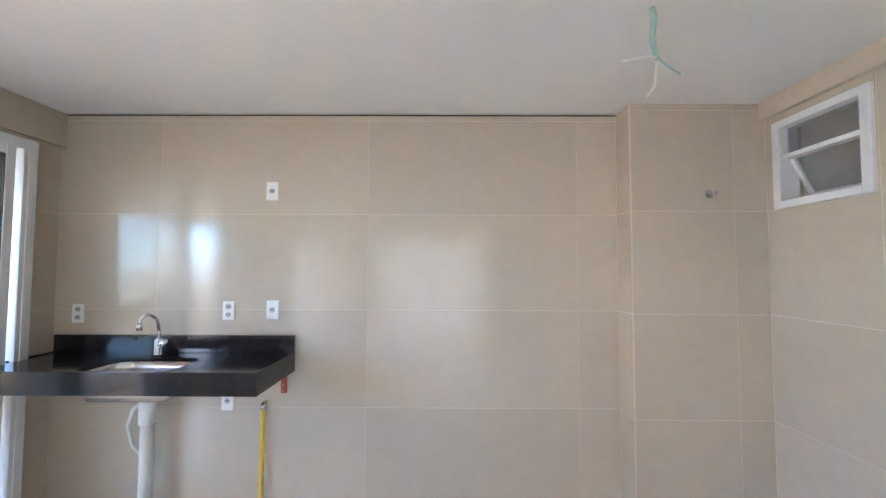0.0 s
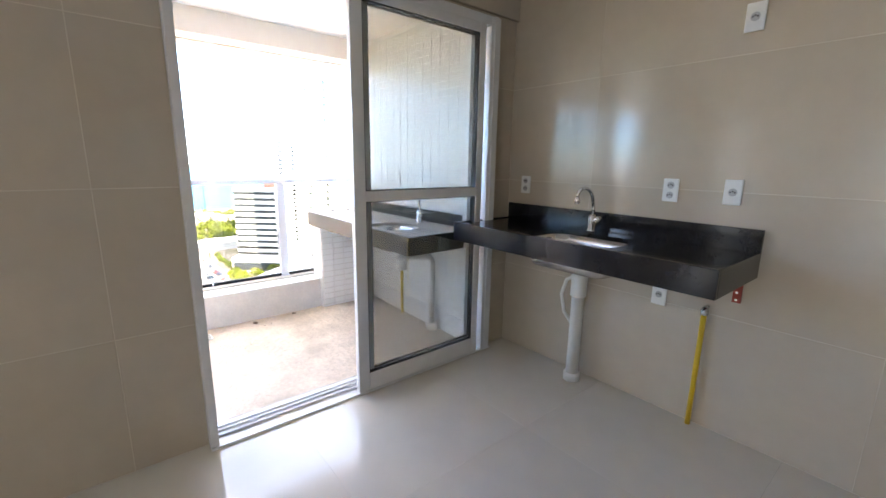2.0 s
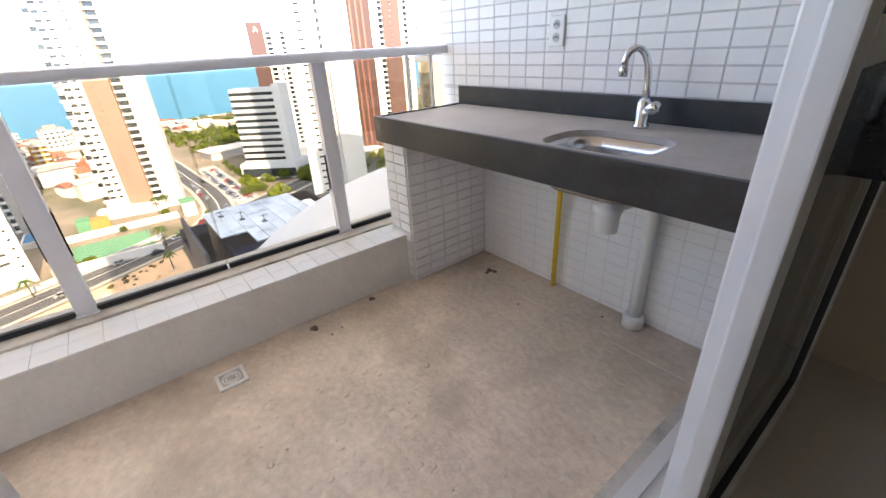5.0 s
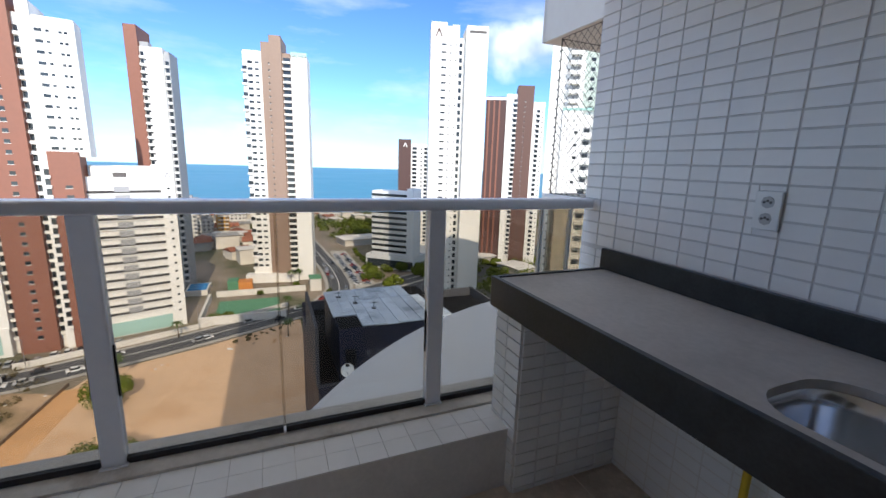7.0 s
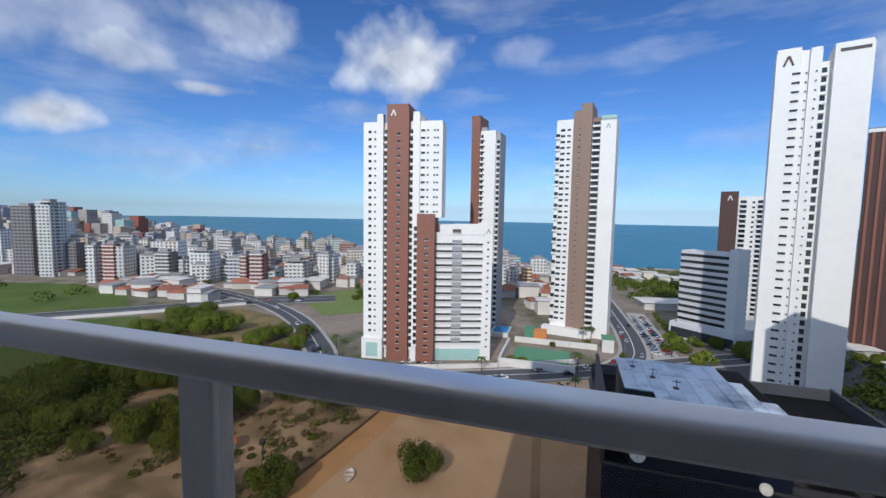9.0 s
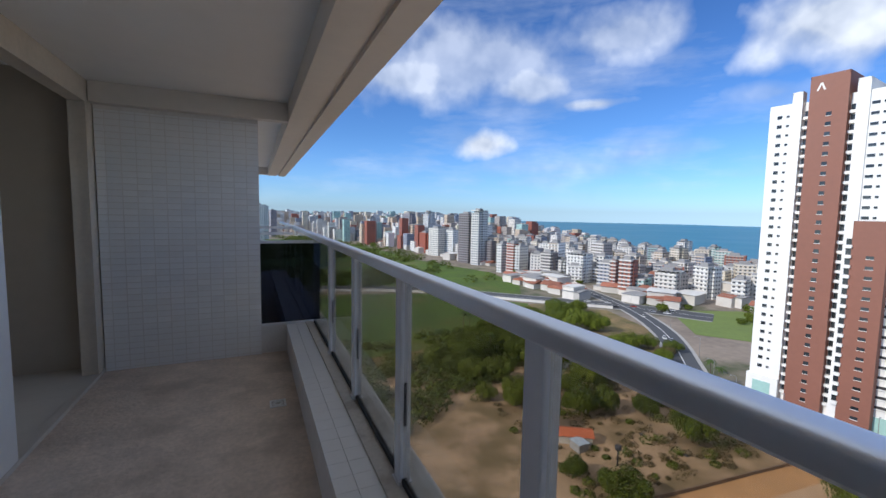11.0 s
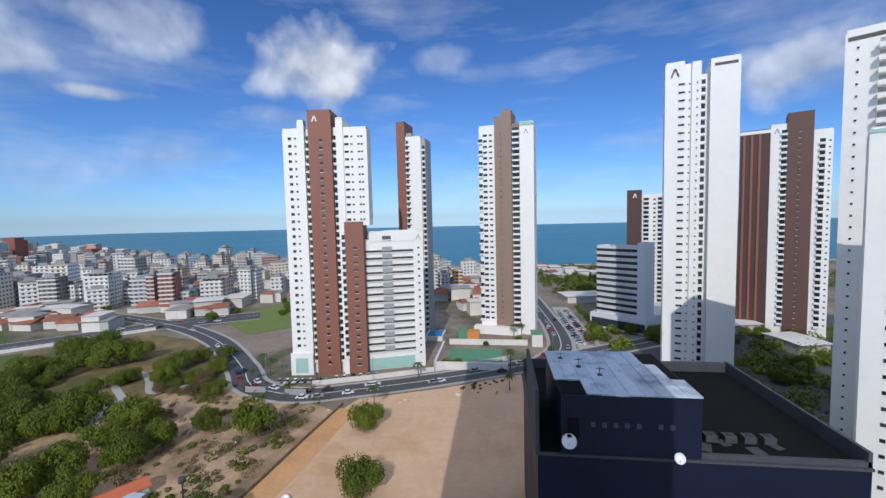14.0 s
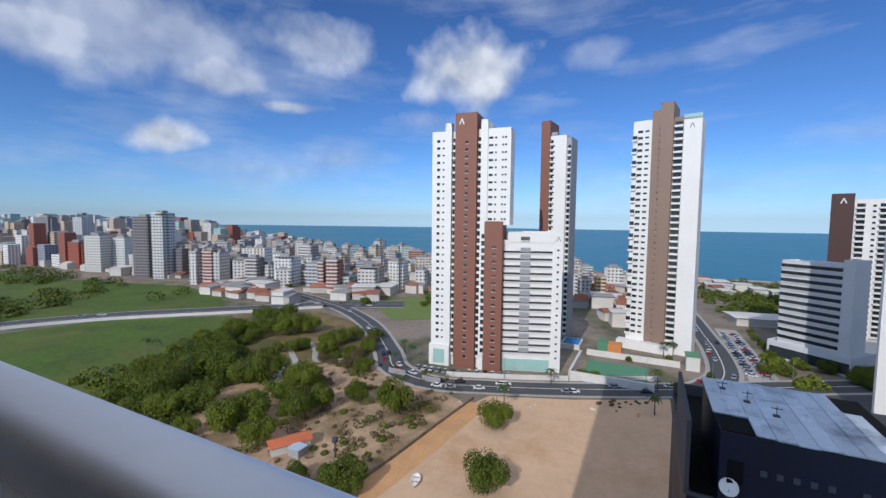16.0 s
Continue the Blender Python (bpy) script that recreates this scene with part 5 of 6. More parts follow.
# dark glass commercial building
M_NAVY = mat("navy_paint", (0.0025, 0.006, 0.026), 0.5, var=0.35, scale=0.25, dirt=(0.003, 0.004, 0.012), dirt_at=0.6, spec=0.35)
M_METALROOF = mat("pale_metal_roofing", (0.50, 0.57, 0.65), 0.45, metal=0.2, var=0.2, scale=0.3, dirt=(0.20, 0.24, 0.30), dirt_at=0.58, rand=0.12)
M_DARKROOF = mat("bitumen_roof", (0.010, 0.010, 0.011), 0.95, var=0.3, scale=0.3, spec=0.08)
M_DARKTRIM = mat("weathered_parapet", (0.055, 0.056, 0.064), 0.8, var=0.3, scale=0.3)
dark = thing("commercial_building", (-72, 25, GZ), "dark blue painted commercial building with a metal roof", "building")
part("wall", boxes((-96, -61.5, 6.0, 48, GZ, -32.0)), M_NAVY, dark)
part("deck", boxes((-95.5, -62, 6.5, 47.5, -31.99, -31.8)), M_DARKROOF, dark)
part("upper_wall", boxes((-80, -61.3, 9.2, 27.5, -31.8, -23.2)), M_NAVY, dark)
part("side_screen", boxes((-80, -61.3, 5.7, 6.2, -32, -22.6)), M_DARKTRIM, dark)
sheets = random.Random(8)
for k in range(10):
    y0 = 9.0 + k * 1.87
    front = -61.1 - sheets.uniform(0, 0.5)
    rows = ((-67.5, front), (-73.8, -67.4), (-80.2, -73.7)) if k > 1 else ((-73.6, -66.5), (-80.2, -73.5))
    for n, (xa, xb) in enumerate(rows):
        if (k, n) in ((9, 2), (8, 2), (9, 1)):
            continue
        bm = boxes((xa, xb, y0 + 0.03, y0 + 1.84, -23.15 + 0.02 * (n % 2), -23.0 + 0.05 * (k % 2) + 0.02 * n))
        box(bm, xa, xb, y0 - 0.06, y0 + 0.06, -23.1, -22.88)
        bm.transform(pose(0, 0, sheets.uniform(-0.02, 0.04)))
        part("roof_sheet", bm, M_METALROOF, dark)
part("roof_deck", boxes((-79.9, -61.5, 9.3, 27.4, -23.2, -23.17)), M_DARKROOF, dark)
# solid near-black panels paint the darkness inside the roof gap and the door opening
part("roof_hole", boxes((-66.3, -61.6, 9.3, 12.6, -23.168, -23.10)), M_DARKROOF, dark)
part("doorway", boxes((-61.32, -61.22, 10.0, 11.6, -29.2, -26.4)), M_DARKROOF, dark)
M_SLATGREY = mat("dull_window_slats", (0.06, 0.065, 0.09), 0.6, var=0.2, scale=1)
for k in range(7):
    part("small_window", boxes((-61.31, -61.2, 13.2 + k * 1.5 + (1.3 if k > 4 else 0), 13.8 + k * 1.5 + (1.3 if k > 4 else 0), -27.6, -26.9)), M_SLATGREY, dark)
part("ledge", boxes((-61.5, -61.1, 6.0, 48, -31.95, -31.6)), M_DARKTRIM, dark)
for k, (ax, ay) in enumerate(((-72, 13.5), (-68.5, 16), (-76, 11.2))):
    mast = thing("roof_antenna", (ax, ay, -22.9), "thin metal antenna mast on the sheet roof", "antenna", "roof antennas")
    part("mast", tube(bmesh.new(), [(ax, ay, -22.95), (ax + 0.1, ay, -21.4 - 0.2 * k)], 0.05, 6), M_DARKTRIM, mast)
    part("cross_bar", boxes((ax - 0.03, ax + 0.13, ay - 0.6, ay + 0.6, -21.75 - 0.2 * k, -21.69 - 0.2 * k)), M_DARKTRIM, mast)
    part("foot", boxes((ax - 0.35, ax + 0.35, ay - 0.35, ay + 0.35, -23.0, -22.8)), M_DARKTRIM, mast)
junk = random.Random(12)
for k in range(4):
    jx, jy = junk.uniform(-66.5, -63.5), 29.5 + k * 3.3
    plate = thing("loose_sheet", (jx, jy, -31.8), "loose pale roofing sheet lying on the dark deck", "sheet metal", "loose sheets")
    w, d = junk.uniform(0.4, 1.6), junk.uniform(0.5, 1.2)
    bm = boxes((-w, w, -d, d, 0, 0.06))
    bm.transform(pose(jx, jy, -31.79, 0, 0, junk.uniform(-30, 30)))
    part("sheet", bm, M_DARKTRIM, plate)
part("parapet", boxes((-96, -61.5, 47.5, 48, -32, -29.6), (-96, -95.5, 6, 48, -32, -29.8), (-62, -61.5, 27.5, 48, -32, -30.9)), M_DARKTRIM, dark)
for yy, zz in ((10.2, -29.6), (24.6, -31.3)):
    dish = bmesh.new()
    bmesh.ops.create_uvsphere(dish, u_segments=20, v_segments=10, radius=1.0)
    bmesh.ops.delete(dish, geom=[v for v in dish.verts if v.co.z > -0.55], context="VERTS")
    dish.transform(pose(-60.9, yy, zz, 0, 62, 0) @ Matrix.Scale(1.25 if yy < 15 else 0.9, 4) @ Matrix.Translation((0, 0, 0.75)))
    ant = thing("satellite_dish", (-60.6, yy, zz - 1.0), "white satellite dish on the dark glass facade", "satellite dish", "roof dishes")
    part("dish", dish, M_WHITE, ant)
    part("mast", tube(bmesh.new(), [(-61.4, yy, zz - 1.0), (-60.9, yy, zz - 0.8), (-60.7, yy, zz - 0.2)], 0.06, 6), M_TGREY, ant)
for k in range(4):
    ac = thing("air_conditioner", (-67, 31 + k * 2.6, -31.8), "grey roof-top air conditioning unit", "air conditioner", "roof units")
    part("casing", boxes((-67.8, -66.4, 30.4 + k * 2.6, 32.0 + k * 2.6, -31.8, -30.8), bevel=0.05), M_DARKTRIM, ac)
    part("fan_grille", boxes((-67.5, -66.7, 30.8 + k * 2.6, 31.6 + k * 2.6, -30.8, -30.72)), M_GASKET, ac)


# ---- trees ----
def leaf_material(name, a, b):
    m = bpy.data.materials.new(name)
    m.use_nodes = True
    t = m.node_tree
    p = t.nodes["Principled BSDF"]
    p.inputs["Roughness"].default_value, p.inputs["Specular IOR Level"].default_value = 0.6, 0.25
    geo = t.nodes.new("ShaderNodeNewGeometry")
    info = t.nodes.new("ShaderNodeObjectInfo")
    add = t.nodes.new("ShaderNodeMath")
    add.operation = "MULTIPLY_ADD"
    add.inputs[1].default_value = 0.7
    half = t.nodes.new("ShaderNodeMath")
    half.operation = "MULTIPLY"
    half.inputs[1].default_value = 0.4
    t.links.new(geo.outputs["Random Per Island"], add.inputs[0]), t.links.new(info.outputs["Random"], half.inputs[0]), t.links.new(half.outputs[0], add.inputs[2])
    ramp = t.nodes.new("ShaderNodeValToRGB")
    ramp.color_ramp.elements[0].color, ramp.color_ramp.elements[1].color = (*a, 1), (*b, 1)
    t.links.new(add.outputs[0], ramp.inputs["Fac"]), t.links.new(ramp.outputs["Color"], p.inputs["Base Color"])
    return m


M_LEAF = leaf_material("leaves", (0.022, 0.044, 0.004), (0.150, 0.180, 0.012))
M_LEAF_DRY = leaf_material("dry_leaves", (0.07, 0.055, 0.022), (0.17, 0.13, 0.05))
M_PALM = leaf_material("palm_fronds", (0.03, 0.06, 0.014), (0.09, 0.12, 0.03))
M_BARK = mat("bark", (0.16, 0.12, 0.085), 0.9, var=0.25, scale=2)


def clumps(rng, lobes, count, size):
    """Many small bent leaf clumps over the skins of a few uneven lobes."""
    verts, faces = [], []
    for _ in range(count):
        cx, cy, cz, r, flat = lobes[rng.randrange(len(lobes))]
        a, u = rng.uniform(0, 2 * math.pi), rng.uniform(-0.45, 1)
        k = math.sqrt(1 - u * u)
        n = Vector((k * math.cos(a), k * math.sin(a), u))
        rad = r * rng.uniform(0.72, 1.08)
        c = Vector((cx, cy, cz)) + Vector((n.x * rad, n.y * rad, n.z * rad * flat))
        n = (n + Vector((rng.uniform(-0.7, 0.7), rng.uniform(-0.7, 0.7), rng.uniform(-0.3, 0.8)))).normalized()
        s = n.orthogonal().normalized()
        s.rotate(Matrix.Rotation(rng.uniform(0, 6.28), 3, n))
        w = n.cross(s)
        e = size * rng.uniform(0.6, 1.3)
        i = len(verts)
        verts += [tuple(c - s * e), tuple(c - w * e * 0.7 + n * e * 0.25), tuple(c + s * e), tuple(c + w * e * 0.7 + n * e * 0.25), tuple(c + n * e * 0.35)]
        faces += [(i, i + 1, i + 4), (i + 1, i + 2, i + 4), (i + 2, i + 3, i + 4), (i + 3, i, i + 4)]
    return verts, faces


def crown_mesh(seed, leaf, count=6500, size=0.036):
    rng = random.Random(seed)
    lobes = [(0, 0, 0.55, 0.58, 0.85), (0.1, 0, 0.3, 0.7, 0.5)]
    for k in range(8):
        a = 2 * math.pi * k / 8 + rng.uniform(-0.4, 0.4)
        d = rng.uniform(0.42, 0.68)
        lobes.append((d * math.cos(a), d * math.sin(a), rng.uniform(0.28, 0.62), rng.uniform(0.28, 0.44), 0.85))
    v, f = clumps(rng, lobes, count, size)
    me = bpy.data.meshes.new("crown")
    me.from_pydata(v, [], f)
    me.materials.append(leaf)
    return me


def trunk_mesh(seed):
    rng = random.Random(seed)
    bm = bmesh.new()
    tube(bm, [(0, 0, -0.05), (0.01, 0.0, 0.18), (0.03, 0.02, 0.42)], [0.065, 0.05, 0.04], 8)
    for k in range(5):
        a = 1.256 * k + rng.uniform(-0.3, 0.3)
        tube(bm, [(0.02, 0.01, 0.30), (0.2 * math.cos(a), 0.2 * math.sin(a), 0.5), (0.45 * math.cos(a), 0.45 * math.sin(a), 0.72)], [0.035, 0.024, 0.01], 6)
    return mesh("trunk", bm, M_BARK)


def tree(x, y, r, crown, trunk, label, group, tall=1.25):
    t = thing("tree", (x, y, GZ), label, "tree", group)
    rng = random.Random(int(x * 31 + y * 17))
    m = Matrix.Rotation(rng.uniform(0, 6.28), 4, "Z") @ Matrix.Diagonal((r, r * rng.uniform(0.85, 1.1), r * tall * rng.uniform(0.88, 1.12), 1))
    share("trunk", trunk, t, m), share("crown", crown, t, m)
    return t


CROWNS = [crown_mesh(s, M_LEAF) for s in (1, 2, 3, 4)]
DRY = [crown_mesh(s, M_LEAF_DRY, 2200, 0.042) for s in (7, 8)]
TRUNKS = [trunk_mesh(s) for s in (1, 2)]
LOT_TREES = [(-119, -39, 5.6), (-90, -31, 5.8), (-112, -70, 7.0), (-114, -87, 4.4), (-104, -93, 5.2), (-94, -94, 6.0), (-110, -107, 6.8), (-101, -108, 5.6), (-87, -105, 6.0),
             (-74, -59, 5.8), (-71, -71, 3.6), (-78, -92, 5.2), (-79, -107, 6.4), (-73, -115, 4.0)]
SLOPE_TREES = [(-113, -129, 8.0), (-148, -131, 6.6), (-138, -102, 4.6), (-164, -136, 6.2), (-178, -125, 4.6), (-107, -134, 7.6), (-85, -127, 6.6), (-77, -131, 6.0), (-73, -139, 6.2),
               (-107, -148, 8.0), (-126, -184, 6.8), (-136, -185, 7.0), (-163, -172, 9.0), (-171, -165, 7.0), (-160, -185, 7.4), (-172, -133, 5.0), (-160, -116, 4.4), (-69, -146, 5.4),
               (-176, -176, 6.0), (-150, -190, 6.5), (-118, -160, 7.0), (-98, -165, 6.4)]
pick = random.Random(11)
for rows, crowns, label, group in ((LOT_TREES, CROWNS, "dense round mango tree on the dry lot", "lot trees"), (SLOPE_TREES, CROWNS, "broad green tree on the scrub slope", "slope trees")):
    for x, y, r in rows:
        tree(x, y, r, crowns[pick.randrange(len(crowns))], TRUNKS[pick.randrange(2)], label, group, 1.65 if rows is LOT_TREES else 1.35)
for k in range(26):
    x, y = pick.uniform(-172, -118), pick.uniform(-128, -98)
    if y > -92 - (x + 118) * -0.5:
        continue
    tree(x, y, pick.uniform(2.2, 4.0), DRY[k % 2], TRUNKS[k % 2], "dry brown bush on the scrub slope", "dry bushes")
# the belt of trees between the meadow and the slope
for k in range(46):
    u = pick.random()
    x, y = -62 - 128 * u + pick.uniform(-9, 9), -141 - 68 * u + pick.uniform(-11, 9)
    tree(x, y, pick.uniform(4.5, 8.0), CROWNS[pick.randrange(4)], TRUNKS[k % 2], "broad green tree in the belt beside the meadow", "belt trees")
for k in range(26):
    x, y = pick.uniform(-185, -120), pick.uniform(-165, -112)
    if noise.noise((x * 0.05, y * 0.05, 2.0)) < 0.02:
        continue
    tree(x, y, pick.uniform(2.5, 5.0), CROWNS[k % 4], TRUNKS[k % 2], "green bush on the scrub slope", "slope bushes")
# trees round the towers, along the avenue and in the town
for k in range(150):
    zone = k % 5
    if zone == 0:
        x, y = pick.uniform(-320, -262), pick.uniform(-150, -60)
    elif zone == 1:
        x, y = pick.uniform(-520, -350), pick.uniform(-20, 200)
    elif zone == 2:
        x, y = pick.uniform(-240, -205), pick.uniform(44, 130)
    elif zone == 3:
        x, y = pick.uniform(-190, -110), pick.uniform(95, 160)
    else:
        x, y = pick.uniform(-330, -235), pick.uniform(-480, -180)
    if -226 < x < -216 and -45 < y < 30:
        continue
    tree(x, y, pick.uniform(2.5, 5.0), CROWNS[pick.randrange(4)], TRUNKS[k % 2], "green street tree between the buildings", "town trees")


def woods(name, spots, count, size, label, seed, leaf=None):
    rng = random.Random(seed)
    lobes = [(x, y, GZ + r * 0.35, r, 0.7) for x, y, r in spots]
    v, f = clumps(rng, lobes, count, size)
    me = bpy.data.meshes.new(name)
    me.from_pydata(v, [], f)
    me.materials.append(leaf or M_LEAF)
    return tagged(new(name, me), label, "trees", kind="stuff")


far = random.Random(5)
spots = []
while len(spots) < 620:
    y = far.uniform(-1050, -330)
    x = far.uniform(-215, 30)
    if x < -150 - (y + 330) * 0.05 and far.random() < 0.5:
        continue
    if noise.noise((x * 0.012, y * 0.012, 3.1)) < -0.02:
        continue
    spots.append((x, y, far.uniform(4, 8)))
woods("wood", spots, 52000, 0.85, "dark woods along the green valley", 21)
scrub = []
for k in range(110):
    x, y = far.uniform(-120, -15), far.uniform(-190, -120)
    if noise.noise((x * 0.03, y * 0.03, 1.0)) > -0.1:
        scrub.append((x, y, far.uniform(2.0, 4.0)))
woods("thicket", scrub, 9000, 0.5, "green thicket below the balcony", 22)
grove_rng = random.Random(61)
grove = []
while len(grove) < 150:
    x = grove_rng.uniform(-124, -34)
    y = -141 + (x + 62) * 0.53 + grove_rng.uniform(-14, 24)
    if noise.noise((x * 0.045, y * 0.045, 7.3)) > -0.16:
        grove.append((x, y, grove_rng.uniform(2.4, 4.8)))
woods("grove", grove, 21000, 0.5, "dense dark green grove between wasteland and meadow", 62)
park = [(far.uniform(-425, -345), far.uniform(42, 190), far.uniform(3, 6)) for _ in range(130)] + [(far.uniform(-378, -345), far.uniform(-34, -8), far.uniform(2, 4)) for _ in range(18)] + [(far.uniform(-470, -400), far.uniform(-25, 130), far.uniform(3, 6)) for _ in range(60)] + [(far.uniform(-545, -330), far.uniform(70, 330), far.uniform(3, 6)) for _ in range(150)] + [(far.uniform(-330, -300), far.uniform(-170, -95), far.uniform(3, 5)) for _ in range(25)]
woods("park_trees", park, 34000, 0.75, "dense green park trees near the shore", 23)
palms_far = [(px + far.uniform(20, 30), py, far.uniform(1.6, 2.6)) for px, py in COAST[12:60] for _ in range(4) if -900 < py < 700]
woods("shore_palms", [(x, y + far.uniform(-14, 14), r) for x, y, r in palms_far], 4000, 1.0, "palm trees along the beach", 24)


def palm(x, y, h, seed):
    rng = random.Random(seed)
    t = thing("palm", (x, y, GZ), "coconut palm with arching fronds", "palm", "palms")
    lean = rng.uniform(-0.6, 0.6)
    part("trunk", tube(bmesh.new(), [(x, y, GZ), (x + lean * 0.3, y, GZ + h * 0.5), (x + lean, y, GZ + h)], [0.24, 0.17, 0.13], 8), M_BARK, t)
    for k in range(13):
        a = 2 * math.pi * k / 13 + rng.uniform(-0.15, 0.15)
        lift, ln = rng.uniform(0.1, 0.9), rng.uniform(2.2, 2.9)
        bm = bmesh.new()
        d, s = Vector((math.cos(a), math.sin(a), 0)), Vector((-math.sin(a), math.cos(a), 0))
        rows = []
        for i in range(6):
            u = i / 5
            c = Vector((x + lean, y, GZ + h)) + d * ln * u + Vector((0, 0, ln * (lift * u - 0.95 * u * u)))
            w = 0.42 * math.sin(math.pi * min(1, 0.12 + u * 0.9)) + 0.02
            rows.append((bm.verts.new(c + s * w - Vector((0, 0, 0.3 * w))), bm.verts.new(c), bm.verts.new(c - s * w - Vector((0, 0, 0.3 * w)))))
        for p, q in zip(rows, rows[1:]):
            bm.faces.new((p[0], p[1], q[1], q[0])), bm.faces.new((p[1], p[2], q[2], q[1]))
        part("frond", bm, M_PALM, t)
    return t


for k, (x, y, h) in enumerate(((-131, -40, 8), (-158, -92, 7), (-160, -31, 6), (-172, 5, 7.5), (-75, -160, 11), (-96, -151, 10), (-168, 10, 5), (-216, 8, 7), (-222, 12, 6), (-166, -100, 6), (-150, -95, 5), (-95, -175, 14), (-98, -174, 13), (-107, -169, 11), (-150, 4, 6))):
    palm(x, y, h, k)


# ---- town buildings ----
def facade(name, cols, glass_col=(0.05, 0.06, 0.07), joined=False):
    """Painted walls with rows of window openings for far blocks; the paint varies from house to house."""
    m = bpy.data.materials.new(name)
    m.use_nodes = True
    t = m.node_tree
    p = t.nodes["Principled BSDF"]
    p.inputs["Roughness"].default_value = 0.7
    info = t.nodes.new("ShaderNodeObjectInfo")
    ramp = t.nodes.new("ShaderNodeValToRGB")
    ramp.color_ramp.interpolation = "CONSTANT"
    els = ramp.color_ramp.elements
    while len(els) < len(cols):
        els.new(0.5)
    for i, c in enumerate(cols):
        els[i].position, els[i].color = i / len(cols), (*c, 1)
    pick_at = t.nodes.new("ShaderNodeNewGeometry").outputs["Random Per Island"] if joined else info.outputs["Random"]
    t.links.new(pick_at, ramp.inputs["Fac"])
    sepn = t.nodes.new("ShaderNodeSeparateXYZ")
    t.links.new(t.nodes.new("ShaderNodeTexCoord").outputs["Object"], sepn.inputs[0])

    def mth(op, a, b=None):
        n = t.nodes.new("ShaderNodeMath")
        n.operation = op
        for i, v in enumerate((a, b)):
            if v is None:
                continue
            if isinstance(v, (int, float)):
                n.inputs[i].default_value = v
            else:
                t.links.new(v, n.inputs[i])
        return n.outputs[0]

    along = mth("FRACT", mth("MULTIPLY", mth("ADD", sepn.outputs["X"], sepn.outputs["Y"]), 0.3))
    upw = mth("FRACT", mth("MULTIPLY", sepn.outputs["Z"], 0.33))
    inside = mth("MULTIPLY", mth("MULTIPLY", mth("GREATER_THAN", along, 0.28), mth("LESS_THAN", along, 0.78)), mth("MULTIPLY", mth("GREATER_THAN", upw, 0.38), mth("LESS_THAN", upw, 0.80)))
    mx = t.nodes.new("ShaderNodeMix")
    mx.data_type = "RGBA"
    t.links.new(inside, mx.inputs["Factor"]), t.links.new(ramp.outputs["Color"], mx.inputs["A"])
    mx.inputs["B"].default_value = (*glass_col, 1)
    t.links.new(mx.outputs["Result"], p.inputs["Base Color"])
    return m


PALETTE = [(0.68, 0.64, 0.58), (0.76, 0.74, 0.70), (0.52, 0.42, 0.31), (0.34, 0.11, 0.07), (0.60, 0.60, 0.60), (0.70, 0.62, 0.48), (0.40, 0.58, 0.54), (0.80, 0.78, 0.75), (0.42, 0.37, 0.33), (0.60, 0.48, 0.36), (0.74, 0.72, 0.68), (0.30, 0.32, 0.38)]
M_FACADE = facade("town_facade", PALETTE)
M_FACADE_W = facade("pale_facade", [(0.70, 0.69, 0.66), (0.62, 0.60, 0.55), (0.74, 0.73, 0.70), (0.55, 0.55, 0.54)])
M_FACADE_R = facade("red_facade", [(0.36, 0.09, 0.05), (0.33, 0.12, 0.08)])
M_FACADE_D = facade("dark_facade", [(0.20, 0.17, 0.16), (0.26, 0.24, 0.26)])
M_TERRA = mat("terracotta_roof", (0.30, 0.115, 0.07), 0.85, var=0.25, scale=0.3, rand=0.25)
M_PLASTER = mat("house_plaster", (0.60, 0.56, 0.50), 0.85, var=0.12, scale=0.3, rand=0.2)


def unit_block(kind):
    """A block of unit size with a stepped plan; its roof house is a part of its own."""
    bm = bmesh.new()
    if kind == 0:
        box(bm, -0.5, 0.5, -0.5, 0.5, 0, 1)
    elif kind == 1:
        box(bm, -0.5, 0.5, -0.38, 0.38, 0, 1), box(bm, -0.3, 0.3, -0.5, 0.5, 0, 0.97)
    else:
        box(bm, -0.5, 0.1, -0.5, 0.5, 0, 1), box(bm, 0.1, 0.5, -0.42, 0.42, 0, 0.94)
    return bm


def block(x, y, w, h, d, facade_mat, turn, label="", group="town blocks", kind=0):
    t = thing("apartment_block", (x, y, GZ, 0, 0, turn), label or "mid-rise apartment block in the seaside town", "building", group)
    bm = unit_block(kind)
    bm.transform(Matrix.Diagonal((d, w, h, 1)))
    ob = new("wall", mesh("wall", bm, facade_mat))
    ob.parent = t
    rb = boxes((-0.22 * d, 0.22 * d, -0.25 * w, 0.2 * w, h, h + 2.6), (-0.48 * d, 0.48 * d, -0.46 * w, 0.46 * w, h, h + 0.25))
    ob = new("roof", mesh("roof", rb, M_ROOF))
    ob.parent = t
    if y > -560:
        bands = bmesh.new()
        for k in range(1, int(h / 3.03) + 1):
            box(bands, 0.30 * d, 0.5 * d + 0.7, -0.42 * w, 0.42 * w, k * 3.03 - 0.25, k * 3.03 + 0.75)
        ob = new("balcony_band", mesh("balcony_band", bands, M_WALLPALE if kind else facade_mat))
        ob.parent = t
        tagged(ob, kind="stuff")
    return t


